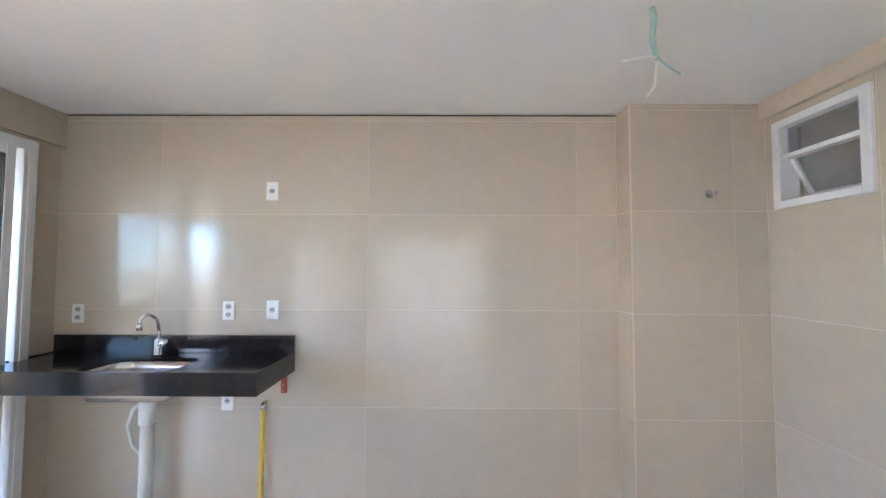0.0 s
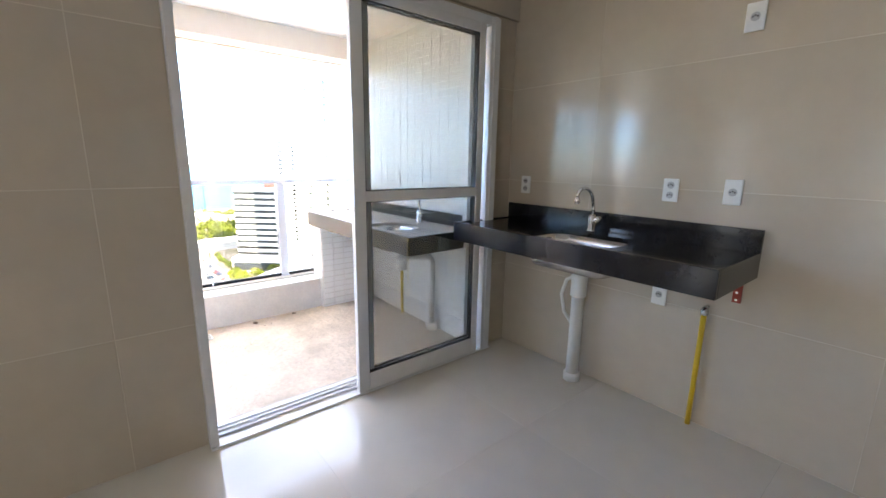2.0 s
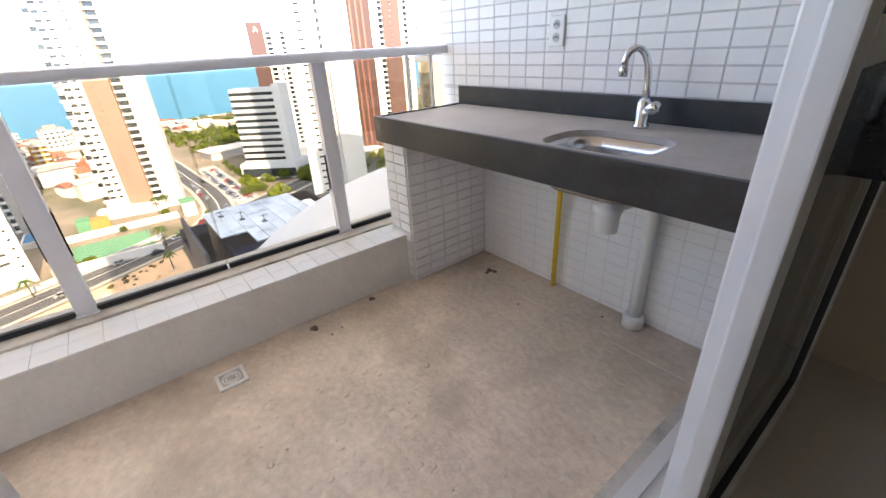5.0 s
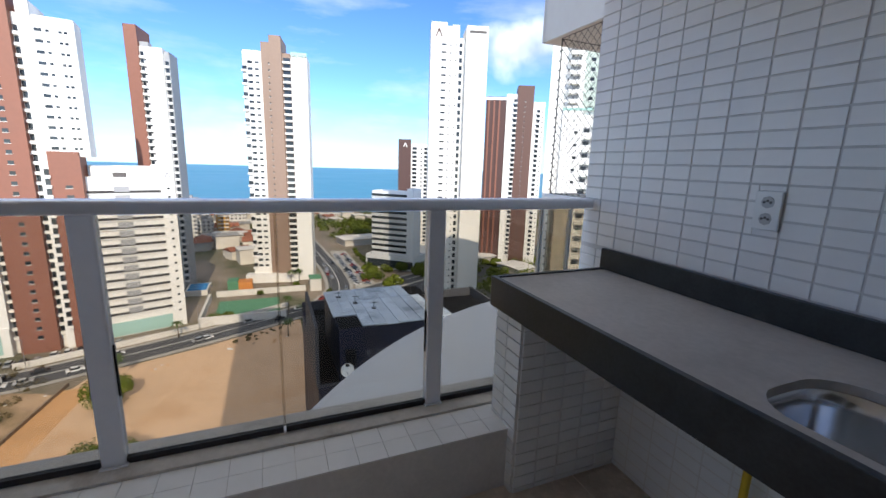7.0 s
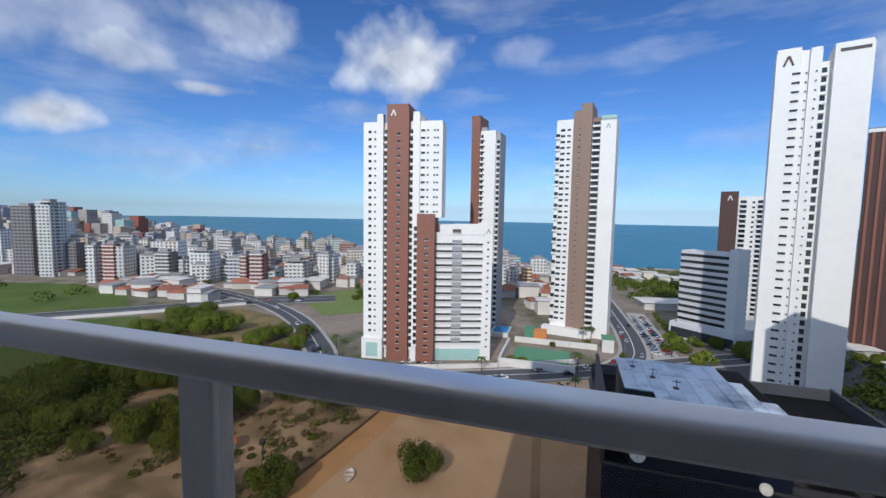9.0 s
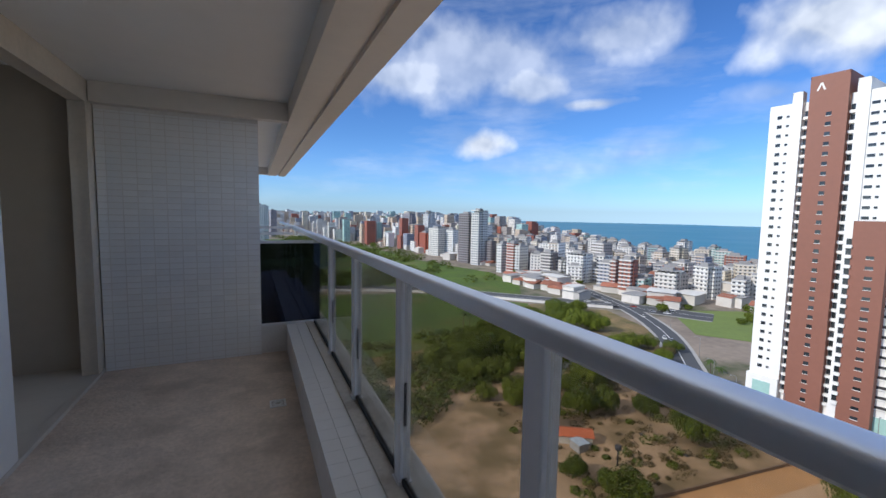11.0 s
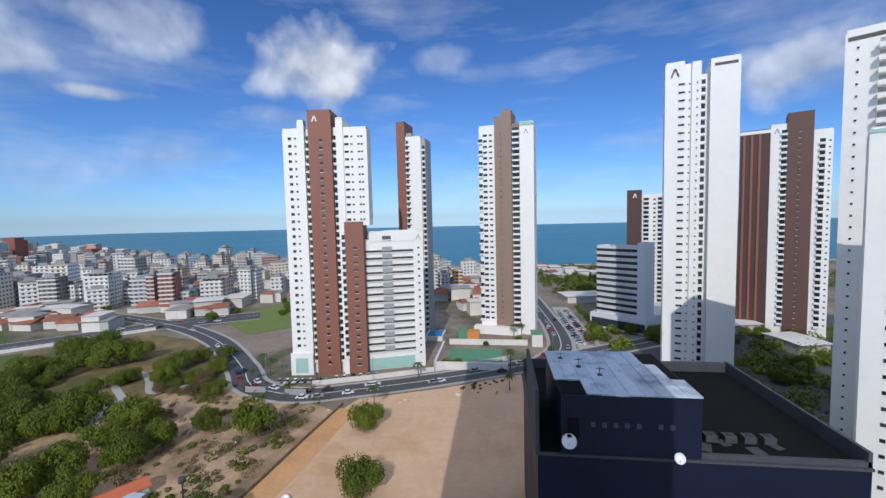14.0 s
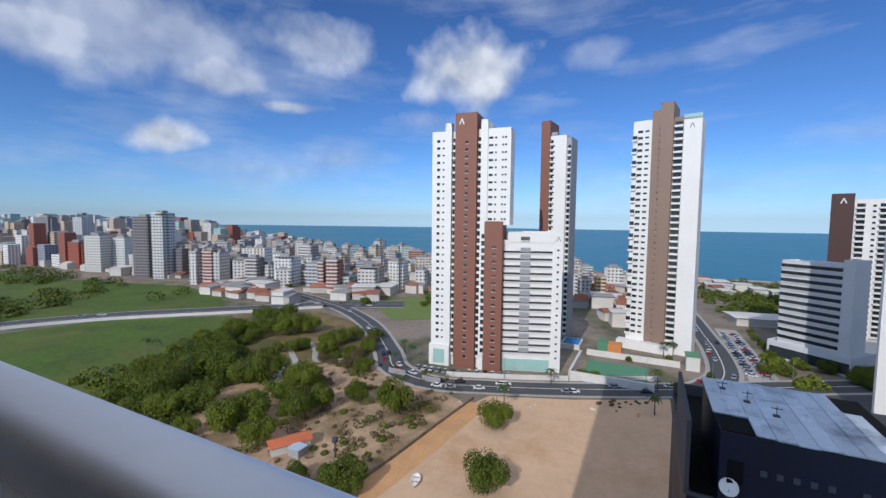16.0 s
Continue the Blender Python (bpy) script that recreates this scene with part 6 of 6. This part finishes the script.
PALE_BLOCKS = [(-257, -449, 16, 67), (-251, -383, 9, 31), (-262, -365, 7, 30), (-253, -569, 23, 41), (-273, -558, 20, 39), (-298, -219, 20, 21), (-285, -304, 22, 27), (-310, -297, 10, 25),
               (-321, -179, 11, 19), (-310, -741, 20, 66), (-12, -865, 14, 74), (-25, -1006, 9, 74), (-110, -1510, 12, 68), (-419, -357, 14, 17), (-478, -357, 16, 16), (-247, -927, 12, 52), (-168, -1322, 24, 52)]
DARK_BLOCKS = [(-253, -473, 20, 63), (-270, -329, 16, 26), (-286, -377, 20, 26), (-463, -961, 14, 63), (-304, -838, 33, 62), (-363, -1100, 16, 55), (-271, -443, 14, 30), (-44, -1093, 20, 65)]
RED_BLOCKS = [(-257, -372, 13, 32), (-255, -620, 21, 32), (-278, -240, 13, 28), (-285, -259, 7, 26), (-151, -1507, 39, 53), (-210, -1165, 24, 44)]
for x, y, w, h in PALE_BLOCKS:
    block(x, y, w * 0.9, h, 16, M_FACADE_W, 20, kind=(x + y) % 3)
for x, y, w, h in DARK_BLOCKS:
    block(x, y, w * 0.9, h, 14, M_FACADE_D, 20, "dark-fronted apartment tower in the town", kind=(x + y) % 3)
for x, y, w, h in RED_BLOCKS:
    block(x, y, w * 0.9, h, 14, M_FACADE_R, 20, "red-brown apartment block in the town", kind=(x + y) % 3)


def coast_x(y):
    for (xa, ya), (xb, yb) in zip(COAST, COAST[1:]):
        if yb <= y <= ya:
            return xa + (xb - xa) * (ya - y) / (ya - yb + 1e-9)
    return -2100


def town_edge(y):
    for (ya, xa), (yb, xb) in zip(EDGE, EDGE[1:]):
        if yb <= y <= ya:
            return xa + (xb - xa) * (ya - y) / (ya - yb)
    return 60


EDGE = [(400, -330), (60, -350), (0, -262), (-110, -322), (-190, -300), (-250, -262), (-320, -262), (-480, -262), (-700, -230), (-1000, -140), (-1400, -30), (-2000, 50), (-4400, 60)]
town = random.Random(9)
placed = []
far_rows = []
tries = 0
M_OCHRE = facade("ochre_facade", [(0.62, 0.31, 0.04), (0.58, 0.28, 0.05)])
for x, y, w, h, m in ((-424, -30, 16, 20, M_FACADE_W), (-436, -12, 14, 17, M_FACADE_W), (-381, -50, 12, 13, M_FACADE_W), (-366, -57, 8, 19, M_FACADE_W), (-381, -37, 9, 16, M_OCHRE), (-404, -62, 15, 16, M_FACADE), (-350, -80, 13, 14, M_FACADE_W)):
    block(x, y, w, h, 12, m, 10, "pale apartment block near the shore" if m is not M_OCHRE else "ochre apartment block near the shore", "shore blocks", kind=1)
while len(placed) < 430 and tries < 9000:
    tries += 1
    y = -60 - town.random() ** 1.3 * 2300
    lo, hi = coast_x(y) + 30, town_edge(y) - 12
    if hi <= lo:
        continue
    x = town.uniform(lo, hi)
    near = -y < 520
    if any((x - a) ** 2 + (y - b) ** 2 < (22 if near else 27) ** 2 for a, b in placed):
        continue
    if -60 > y > -300 and town.random() < 0.3:
        continue
    placed.append((x, y))
    if y > -320:
        h = town.choice((10, 13, 13, 16, 19, 22))
    elif y > -700:
        h = town.choice((12, 16, 20, 24, 28, 34)) * (0.75 if x < town_edge(y) - 160 else 1.0)
    else:
        h = town.uniform(26, 62) * (0.55 if x < lo + 140 else 1)
    w, d = town.uniform(12, 22), town.uniform(11, 18)
    if y < -640:
        far_rows.append((x, y, w, d, h))
        continue
    block(x, y, w, h, d, M_FACADE, town.choice((0, 12, 25, 40)), kind=town.randrange(3))
for k in range(2600):
    if len(placed) > 560:
        break
    y = -130 - town.random() * 510
    x = town.uniform(coast_x(y) + 30, town_edge(y) - 10)
    if any((x - a) ** 2 + (y - b) ** 2 < 19 ** 2 for a, b in placed):
        continue
    placed.append((x, y))
    block(x, y, town.uniform(10, 18), town.choice((10, 13, 13, 16, 19, 22, 25)) * (1.0 if y > -330 else 1.2), town.uniform(10, 15), M_FACADE, town.choice((0, 12, 25, 40)), kind=town.randrange(3))
    if len(placed) - len(far_rows) > 268:
        break
for k in range(420):
    y = -600 - town.random() * 600
    x = town.uniform(coast_x(y) + 30, town_edge(y) - 10)
    far_rows.append((x, y, town.uniform(10, 20), town.uniform(10, 16), town.uniform(16, 46) * (0.6 if x < coast_x(y) + 200 else 1)))
unit_wall = mesh("wall", boxes((-0.5, 0.5, -0.5, 0.5, 0, 1)), M_PLASTER)
rbm = bmesh.new()
vs = [rbm.verts.new(c) for c in ((-0.58, -0.55, 0), (0.58, -0.55, 0), (0.58, 0.55, 0), (-0.58, 0.55, 0), (0, -0.55, 0.55), (0, 0.55, 0.55))]
for q in ((0, 1, 4), (2, 3, 5), (1, 2, 5, 4), (3, 0, 4, 5), (0, 3, 2, 1)):
    rbm.faces.new([vs[i] for i in q])
unit_roof = mesh("roof", rbm, M_TERRA)
grey_roof = unit_roof.copy()
grey_roof.materials.clear()
grey_roof.materials.append(M_ROOF)
white_roof = unit_roof.copy()
white_roof.materials.clear()
white_roof.materials.append(M_WALLPALE)


def house_at(x, y, w, d, h, turn, label="small house with a red clay tile roof", group="town houses", roof=None, pitch=0.42):
    t = thing("house", (x, y, GZ, 0, 0, turn), label, "house", group)
    share("wall", unit_wall, t, Matrix.Diagonal((w, d, h, 1)))
    share("roof", roof or unit_roof, t, pose(0, 0, h) @ Matrix.Diagonal((w, d, w * pitch, 1)))
    return t


ROADS = MAIN[::3] + HIGH[::3] + AVENUE[::3]


def free_spot(x, y, gap):
    return all((x - a) ** 2 + (y - b) ** 2 > gap * gap for a, b in ROADS) and not any(abs(x - a) < 13 and abs(y - b) < 13 for a, b in placed)


count = 0
spots = []
while count < 250:
    y = 60 - town.random() ** 1.2 * 640
    lo, hi = coast_x(y) + 22, town_edge(y) + 8
    x = town.uniform(lo, hi)
    if count < 60:
        x, y = town.uniform(-300, -222), town.uniform(-350, -190)
    if not free_spot(x, y, 17) or -262 < x and y > -60 or abs(y - (60 + 0.14 * (x + 200))) < 26 and y > -20:
        continue
    style = town.choice((0, 0, 1, 2, 3, 4))
    turn = town.choice((0, 15, 30, 105))
    if style < 2:
        house_at(x, y, town.uniform(8, 13), town.uniform(8, 15), town.uniform(3, 6), turn)
    elif style < 4:
        house_at(x, y, town.uniform(9, 16), town.uniform(9, 18), town.uniform(3, 9), turn, "plain town house with a grey fibre-cement roof", roof=grey_roof, pitch=0.12)
    else:
        house_at(x, y, town.uniform(9, 18), town.uniform(12, 22), town.uniform(4, 10), turn, "white flat-roofed town building", roof=white_roof, pitch=0.05)
    count += 1
# the crowd of low roofs farther off
rv, rf, rm = [], [], []
for k in range(900):
    y = -80 - town.random() * 1300
    x = town.uniform(coast_x(y) + 20, town_edge(y))
    w, d, h = town.uniform(4, 8), town.uniform(4, 9), town.uniform(3, 9)
    if not free_spot(x, y, 15):
        continue
    n = len(rv)
    rv += [(x - w, y - d, GZ), (x + w, y - d, GZ), (x + w, y + d, GZ), (x - w, y + d, GZ), (x - w, y - d, GZ + h), (x + w, y - d, GZ + h), (x + w, y + d, GZ + h), (x - w, y + d, GZ + h),
           (x, y - d, GZ + h + 0.3 * w), (x, y + d, GZ + h + 0.3 * w)]
    rf += [(n, n + 1, n + 5, n + 4), (n + 1, n + 2, n + 6, n + 5), (n + 2, n + 3, n + 7, n + 6), (n + 3, n, n + 4, n + 7), (n + 4, n + 5, n + 8), (n + 6, n + 7, n + 9), (n + 5, n + 6, n + 9, n + 8), (n + 7, n + 4, n + 8, n + 9)]
    roof_kind = town.choice((1, 1, 2, 0))
    rm += [0, 0, 0, 0, 0, 0, roof_kind, roof_kind]
me = bpy.data.meshes.new("low_houses")
me.from_pydata(rv, [], rf)
for m in (M_PLASTER, M_TERRA, M_ROOF):
    me.materials.append(m)
me.polygons.foreach_set("material_index", rm)
tagged(new("low_houses", me), "crowded low houses with clay and grey roofs", "houses", kind="stuff")
# far skyline, too small to tell apart
sky_bm = [[], []]
for k in range(1500):
    y = -900 - town.random() * 3200
    x = town.uniform(coast_x(y) + 30, min(60, town_edge(y)) + 0)
    w, d, h = town.uniform(12, 22), town.uniform(12, 20), town.uniform(18, 70) * (0.5 if x < coast_x(y) + 220 else 1)
    far_rows.append((x, y, w, d, h))
for x, y, w, d, h in far_rows:
    n = len(sky_bm[0])
    for zz in (GZ, GZ + h):
        sky_bm[0] += [(x - d / 2, y - w / 2, zz), (x + d / 2, y - w / 2, zz), (x + d / 2, y + w / 2, zz), (x - d / 2, y + w / 2, zz)]
    sky_bm[1] += [(n + 4, n + 5, n + 6, n + 7)] + [(n + i, n + (i + 1) % 4, n + 4 + (i + 1) % 4, n + 4 + i) for i in range(4)]
me = bpy.data.meshes.new("skyline")
me.from_pydata(sky_bm[0], [], sky_bm[1])
M_SKYLINE = facade("skyline_facade", PALETTE, joined=True)
me.materials.append(M_SKYLINE)
tagged(new("skyline", me), "distant crowded skyline of pale towers", "buildings", kind="stuff")

# ---- around the near towers ----
M_POOL = mat("pool_water", (0.03, 0.20, 0.42), 0.1, var=0.08, scale=0.3)
M_COURT = mat("green_court", (0.10, 0.26, 0.15), 0.85, var=0.08, scale=0.2)
M_ORANGEWALL = mat("orange_paint", (0.62, 0.24, 0.06), 0.7, var=0.08, scale=0.3)
pool = thing("swimming_pool", (-215, -32, GZ), "blue swimming pool behind the banded block", "pool")
part("basin", boxes((-222, -209, -37, -28, GZ, GZ + 2.4)), M_WALLPALE, pool)
part("water", boxes((-221.3, -209.7, -36.3, -28.7, GZ + 2.4, GZ + 2.46)), M_POOL, pool)
yard = thing("garden_wall", (-195, -15, GZ), "white garden wall with a green play court", "wall")
part("wall", boxes((-170, -169, -26, 4, GZ, GZ + 3.2), (-200, -170, -26.5, -25.5, GZ, GZ + 3.0), (-205, -204, -24, 14, GZ, GZ + 2.6)), M_WALLPALE, yard)
part("court", boxes((-196, -178, -22, 2, GZ, GZ + 0.5)), M_COURT, yard)
kiosk = thing("play_kiosk", (-214, -13, GZ), "orange garden pavilion beside the taupe tower", "pavilion")
part("wall", boxes((-217, -211, -15.5, -9.5, GZ, GZ + 4.4)), M_ORANGEWALL, kiosk)
part("roof", boxes((-217.4, -210.6, -20, -15.5, GZ, GZ + 5.2)), M_COURT, kiosk)
gate = thing("gatehouse", (-205, 20, GZ), "white gatehouse with a green roof", "gatehouse")
part("wall", boxes((-209, -202, 16, 21, GZ, GZ + 6)), M_WALLPALE, gate)
part("roof", boxes((-209.3, -201.7, 15.7, 21.3, GZ + 6, GZ + 6.4)), M_COURT, gate)
hut_roof = unit_roof.copy()
hut_roof.materials.clear()
hut_roof.materials.append(mat("bright_clay_tiles", (0.52, 0.14, 0.06), 0.8, var=0.2, scale=0.6))
house_at(-82, -84, 5.0, 10, 2.3, 58, "small hut with a bright red tiled roof", "lot huts", hut_roof)
annex = thing("shed", (-80.5, -79.5, GZ, 0, 0, 58), "small blue-grey sheet metal shed beside the hut", "shed", "lot huts")
part("wall", boxes((-82.1, -78.9, -81.3, -77.7, GZ, GZ + 2.3)), M_TGREY, annex)
part("roof", boxes((-82.3, -78.7, -81.5, -77.5, GZ + 2.3, GZ + 2.42)), M_METALROOF, annex)
house_at(-92, -108, 3, 5, 2.2, 10, "small pale shed on the dry lot", "lot huts")
boat = thing("dinghy", (-85, -46.5, GZ), "small white open dinghy lying on the sand", "boat")
hull, rings = bmesh.new(), []
for wide, z in ((0.45, 0.12), (0.85, 0.35), (1.0, 0.75), (1.03, 0.80), (0.92, 0.78), (0.78, 0.42), (0.40, 0.30)):
    ring = []
    for k in range(20):
        a = 2 * math.pi * k / 20
        x, y = math.cos(a), math.sin(a)
        ring.append(hull.verts.new((2.5 * x * (0.55 + 0.45 * wide) * (1.12 if x > 0 else 0.95), 1.15 * y * wide * (1 - 0.35 * max(0, x) ** 2), z)))
    rings.append(ring)
for a, b in zip(rings, rings[1:]):
    for k in range(20):
        hull.faces.new((a[k], a[(k + 1) % 20], b[(k + 1) % 20], b[k])).smooth = True
hull.faces.new(rings[0][::-1]), hull.faces.new(rings[-1])
hull.transform(pose(-85, -46.5, GZ, 0, 0, 20))
part("hull", hull, M_WHITE, boat)
for dx in (-1.0, 0.7):
    seat = boxes((dx - 0.18, dx + 0.18, -0.85, 0.85, 0.56, 0.62))
    seat.transform(pose(-85, -46.5, GZ, 0, 0, 20))
    part("thwart", seat, M_ORANGE, boat)
tank = thing("water_tank", (-84, -70, GZ), "small dark water tank on a post", "water tank")
part("post", tube(bmesh.new(), [(-84, -70, GZ), (-84, -70, GZ + 4.2)], 0.18, 8), M_DARKTRIM, tank)
part("tank", tube(bmesh.new(), [(-84, -70, GZ + 4.2), (-84, -70, GZ + 4.3), (-84, -70, GZ + 5.4), (-84, -70, GZ + 5.6)], [0.5, 0.75, 0.75, 0.4], 12), M_DARKTRIM, tank)
for k, (x, y) in enumerate(((-141, -88), (-140, -72))):
    fence = thing("gate_panel", (x, y, GZ), "grey sheet metal gate at the lot's edge", "gate", "lot gates")
    for i in range(7):
        part("panel", boxes((x + 0.05 * (i % 2), x + 0.1 + 0.05 * (i % 2), y - 4 + i * 1.15, y - 2.9 + i * 1.15, GZ, GZ + 2.4)), M_TGREY, fence)


# ---- cars and street lamps ----
def car_proto(paint, name, at):
    t = thing("car", at, name, "car", "parked and driving cars")
    x, y = at[0], at[1]
    bm = bmesh.new()
    box(bm, x - 2.1, x + 2.1, y - 0.86, y + 0.86, GZ + 0.62, GZ + 1.12, bevel=0.16)
    part("body", bm, paint, t)
    bm = bmesh.new()
    box(bm, x - 1.25, x + 1.0, y - 0.74, y + 0.74, GZ + 1.08, GZ + 1.72, bevel=0.2)
    part("cabin", bm, M_PANE, t)
    part("roof_panel", boxes((x - 0.9, x + 0.65, y - 0.62, y + 0.62, GZ + 1.70, GZ + 1.76), bevel=0.02), paint, t)
    for dx in (-1.3, 1.3):
        for dy in (-0.8, 0.8):
            part("wheel", tube(bmesh.new(), [(x + dx, y + dy - 0.1, GZ + 0.66), (x + dx, y + dy + 0.1, GZ + 0.66)], 0.33, 12), M_GASKET, t)
    return t


PAINTS = [mat("car_white", (0.75, 0.75, 0.74), 0.25, var=0.02), mat("car_silver", (0.42, 0.43, 0.45), 0.3, metal=0.5, var=0.02), mat("car_black", (0.02, 0.02, 0.024), 0.2, var=0.02), mat("car_red", (0.35, 0.03, 0.02), 0.25, var=0.02)]
NAMES = ["white", "silver", "black", "red"]
protos = []
for k, p in enumerate(PAINTS):
    i = 14 + 9 * k
    (xa, ya), (xb, yb) = MAIN[i], MAIN[i + 1]
    protos.append(car_proto(p, NAMES[k] + " car driving along the avenue", (xa, ya, GZ + 0.26)))
    protos[-1].matrix_basis = pose(xa, ya, GZ + 0.0, 0, 0, math.degrees(math.atan2(yb - ya, xb - xa)))
traffic = random.Random(3)
for line, n, offs in ((MAIN, 26, (-2.6, 2.6)), (AVENUE, 18, (-3.2, -1.0, 2.4, 3.6)), (HIGH, 16, (-6, 6, 2))):
    for k in range(n):
        i = traffic.randrange(2, len(line) - 2)
        (xa, ya), (xb, yb) = line[i], line[i + 1]
        d = Vector((xb - xa, yb - ya)).normalized()
        o = traffic.choice(offs)
        u = traffic.random()
        copy_thing(protos[traffic.choice((0, 0, 1, 1, 2, 3))], pose(xa + (xb - xa) * u - d.y * o, ya + (yb - ya) * u + d.x * o, GZ + 0.0, 0, 0, math.degrees(math.atan2(d.y, d.x))))
for k in range(13):
    copy_thing(protos[traffic.choice((0, 1, 2, 2, 1))], pose(-149.5 - 0.9 * k if k > 6 else -151 - 0.3 * k, -84 + k * 3.0, GZ, 0, 0, 5))
for k in range(0, len(MAIN) - 4, 9):
    (xa, ya), (xb, yb) = MAIN[k], MAIN[k + 1]
    d = Vector((xb - xa, yb - ya)).normalized()
    x, y = xa - d.y * 7.2, ya + d.x * 7.2
    lampo = thing("street_lamp", (x, y, GZ), "grey steel street lamp beside the avenue", "street lamp", "street lamps")
    part("pole", tube(bmesh.new(), [(x, y, GZ), (x, y, GZ + 9), (x + d.y * 0.6, y - d.x * 0.6, GZ + 9.6), (x + d.y * 2.2, y - d.x * 2.2, GZ + 9.8)], [0.11, 0.07, 0.05, 0.04], 6), M_TGREY, lampo)
    part("lamp_head", boxes((x + d.y * 2.2 - 0.3, x + d.y * 2.2 + 0.3, y - d.x * 2.2 - 0.15, y - d.x * 2.2 + 0.15, GZ + 9.7, GZ + 9.85)), M_TGREY, lampo)

# low white halls and greenery between the right-hand towers
for x, y, w, d in ((-236, 118, 16, 26), (-205, 132, 18, 14), (-318, 62, 18, 30), (-262, 92, 20, 34)):
    house_at(x, y, w, d, 5.0, 12, "low white flat-roofed hall", "low halls", white_roof, 0.05)
# asphalt-coloured sheet stands for roads and also darkens the ground as shade would
structure("ground_yard", sheet([(-98, 52), (-160, 58), (-196, 56), (-236, 100), (-300, 170), (-230, 240), (-98, 240)], GZ + 0.09), M_ASPHALT, "dark sheet for the roads and the shade on the ground between the towers", "ground")
woods("garden_trees", [(far.uniform(-235, -105), far.uniform(80, 185), far.uniform(2.5, 5.5)) for _ in range(190)] + [(far.uniform(-250, -200), far.uniform(48, 62), far.uniform(2, 3.5)) for _ in range(16)], 26000, 0.6, "dense garden trees behind the dark building", 25)
LOOP = [(-104, -118), (-125, -134), (-131, -133), (-142, -147), (-154, -157), (-157, -151), (-150, -140), (-138, -128), (-141, -123), (-150, -116)]
structure("ground_loop", ribbon(smooth_line(LOOP), 2.6, GZ + 0.2), M_PAVE, "pale sandy loop path on the wasteland", "path")


# ---- the old lot wall, litter and parked cars ----
M_LOTWALL = mat("weathered_brick_wall", (0.22, 0.155, 0.105), 0.95, var=0.45, scale=0.5, dirt=(0.10, 0.08, 0.06), dirt_at=0.55)
LOT_WALL = smooth_line([(-62, -61), (-88, -57), (-112, -54.5), (-134, -52)])
low = ribbon(LOT_WALL, 0.35, GZ + 0.95)
r = bmesh.ops.extrude_face_region(low, geom=low.faces[:])
bmesh.ops.translate(low, verts=[v for v in r["geom"] if isinstance(v, bmesh.types.BMVert)], vec=(0, 0, -0.85))
structure("wall_lot", low, M_LOTWALL, "weathered low wall between the lots", "wall")
litter = random.Random(31)
for k in range(34):
    u = litter.random()
    x, y = -126 - 26 * u + litter.uniform(-1.5, 1.5), -70 + 82 * u + litter.uniform(-3, 3)
    if litter.random() < 0.4:
        x, y = litter.uniform(-125, -75), litter.uniform(-82, -60)
    e = litter.uniform(0.25, 0.8)
    bm = bmesh.new()
    bmesh.ops.create_icosphere(bm, subdivisions=1, radius=e)
    for v in bm.verts:
        v.co *= litter.uniform(0.6, 1.3)
        v.co.z = max(-0.1 * e, v.co.z * 0.5)
    bm.transform(pose(x, y, GZ + 0.12))
    tagged(new("rubble_piece", mesh("rubble_piece", bm, (M_DARKTRIM, M_WALLPALE, M_ORANGE)[k % 3])), "weathered piece of rubble at the lot's edge", "rubble", "rubble pieces")
tufts = [(litter.uniform(-150, -70), litter.uniform(-115, -58), litter.uniform(0.8, 2.4)) for _ in range(210)]
woods("dry_tufts", [(x, y, e * 0.7) for x, y, e in tufts], 14000, 0.22, "dry grass tufts on the wasteland", 41, M_LEAF_DRY)
woods("weeds", [(x + 2.5, y - 1.5, e) for x, y, e in tufts[::5]], 4200, 0.3, "low green weeds on the wasteland", 42)
structure("pavement_parking", sheet([(-200, 37.5), (-206, 48.5), (-292, 47), (-292, 36)], GZ + 0.12), M_PAVE, "pale car park beside the avenue", "pavement")
for k in range(34):
    row = k % 2
    copy_thing(protos[litter.choice((0, 0, 1, 1, 2, 3))], pose(-207 - 4.4 * (k // 2), 44.6 - 5.2 * row - 0.06 * (k // 2), GZ - 0.1, 0, 0, 62 + litter.uniform(-5, 5)))

edge_scrub = [(-148 - 0.6 * (yy + 20) + litter.uniform(0, 6), yy, litter.uniform(0.3, 0.8)) for yy in [litter.uniform(-14, 6) for _ in range(14)]]
woods("roadside_scrub", edge_scrub, 1300, 0.22, "dry dark scrub along the road's edge", 43, M_LEAF_DRY)

for k in range(9):
    tree(-214 - 9.5 * k, 52.5 + litter.uniform(-1.2, 1.2), litter.uniform(2.0, 3.2), CROWNS[k % 4], TRUNKS[k % 2], "small green tree on the car park verge", "verge trees")
for x, y, r in ((-173, -21, 3.2), (-176, -17, 2.2), (-171, 1, 2.4), (-207, 4, 2.0), (-212, 10, 2.2), (-203, -6, 1.8), (-196, 24, 2.0)):
    tree(x, y, r, CROWNS[int(-x) % 4], TRUNKS[0], "leafy garden tree beside the white wall", "garden trees")
for k in range(14):
    y = 22 + k * 13 + litter.uniform(-3, 3)
    house_at(-446 - litter.uniform(0, 45), y, litter.uniform(12, 20), litter.uniform(9, 13), litter.uniform(5, 9), 5, "low white building along the shore road", "shore buildings", white_roof, 0.04)
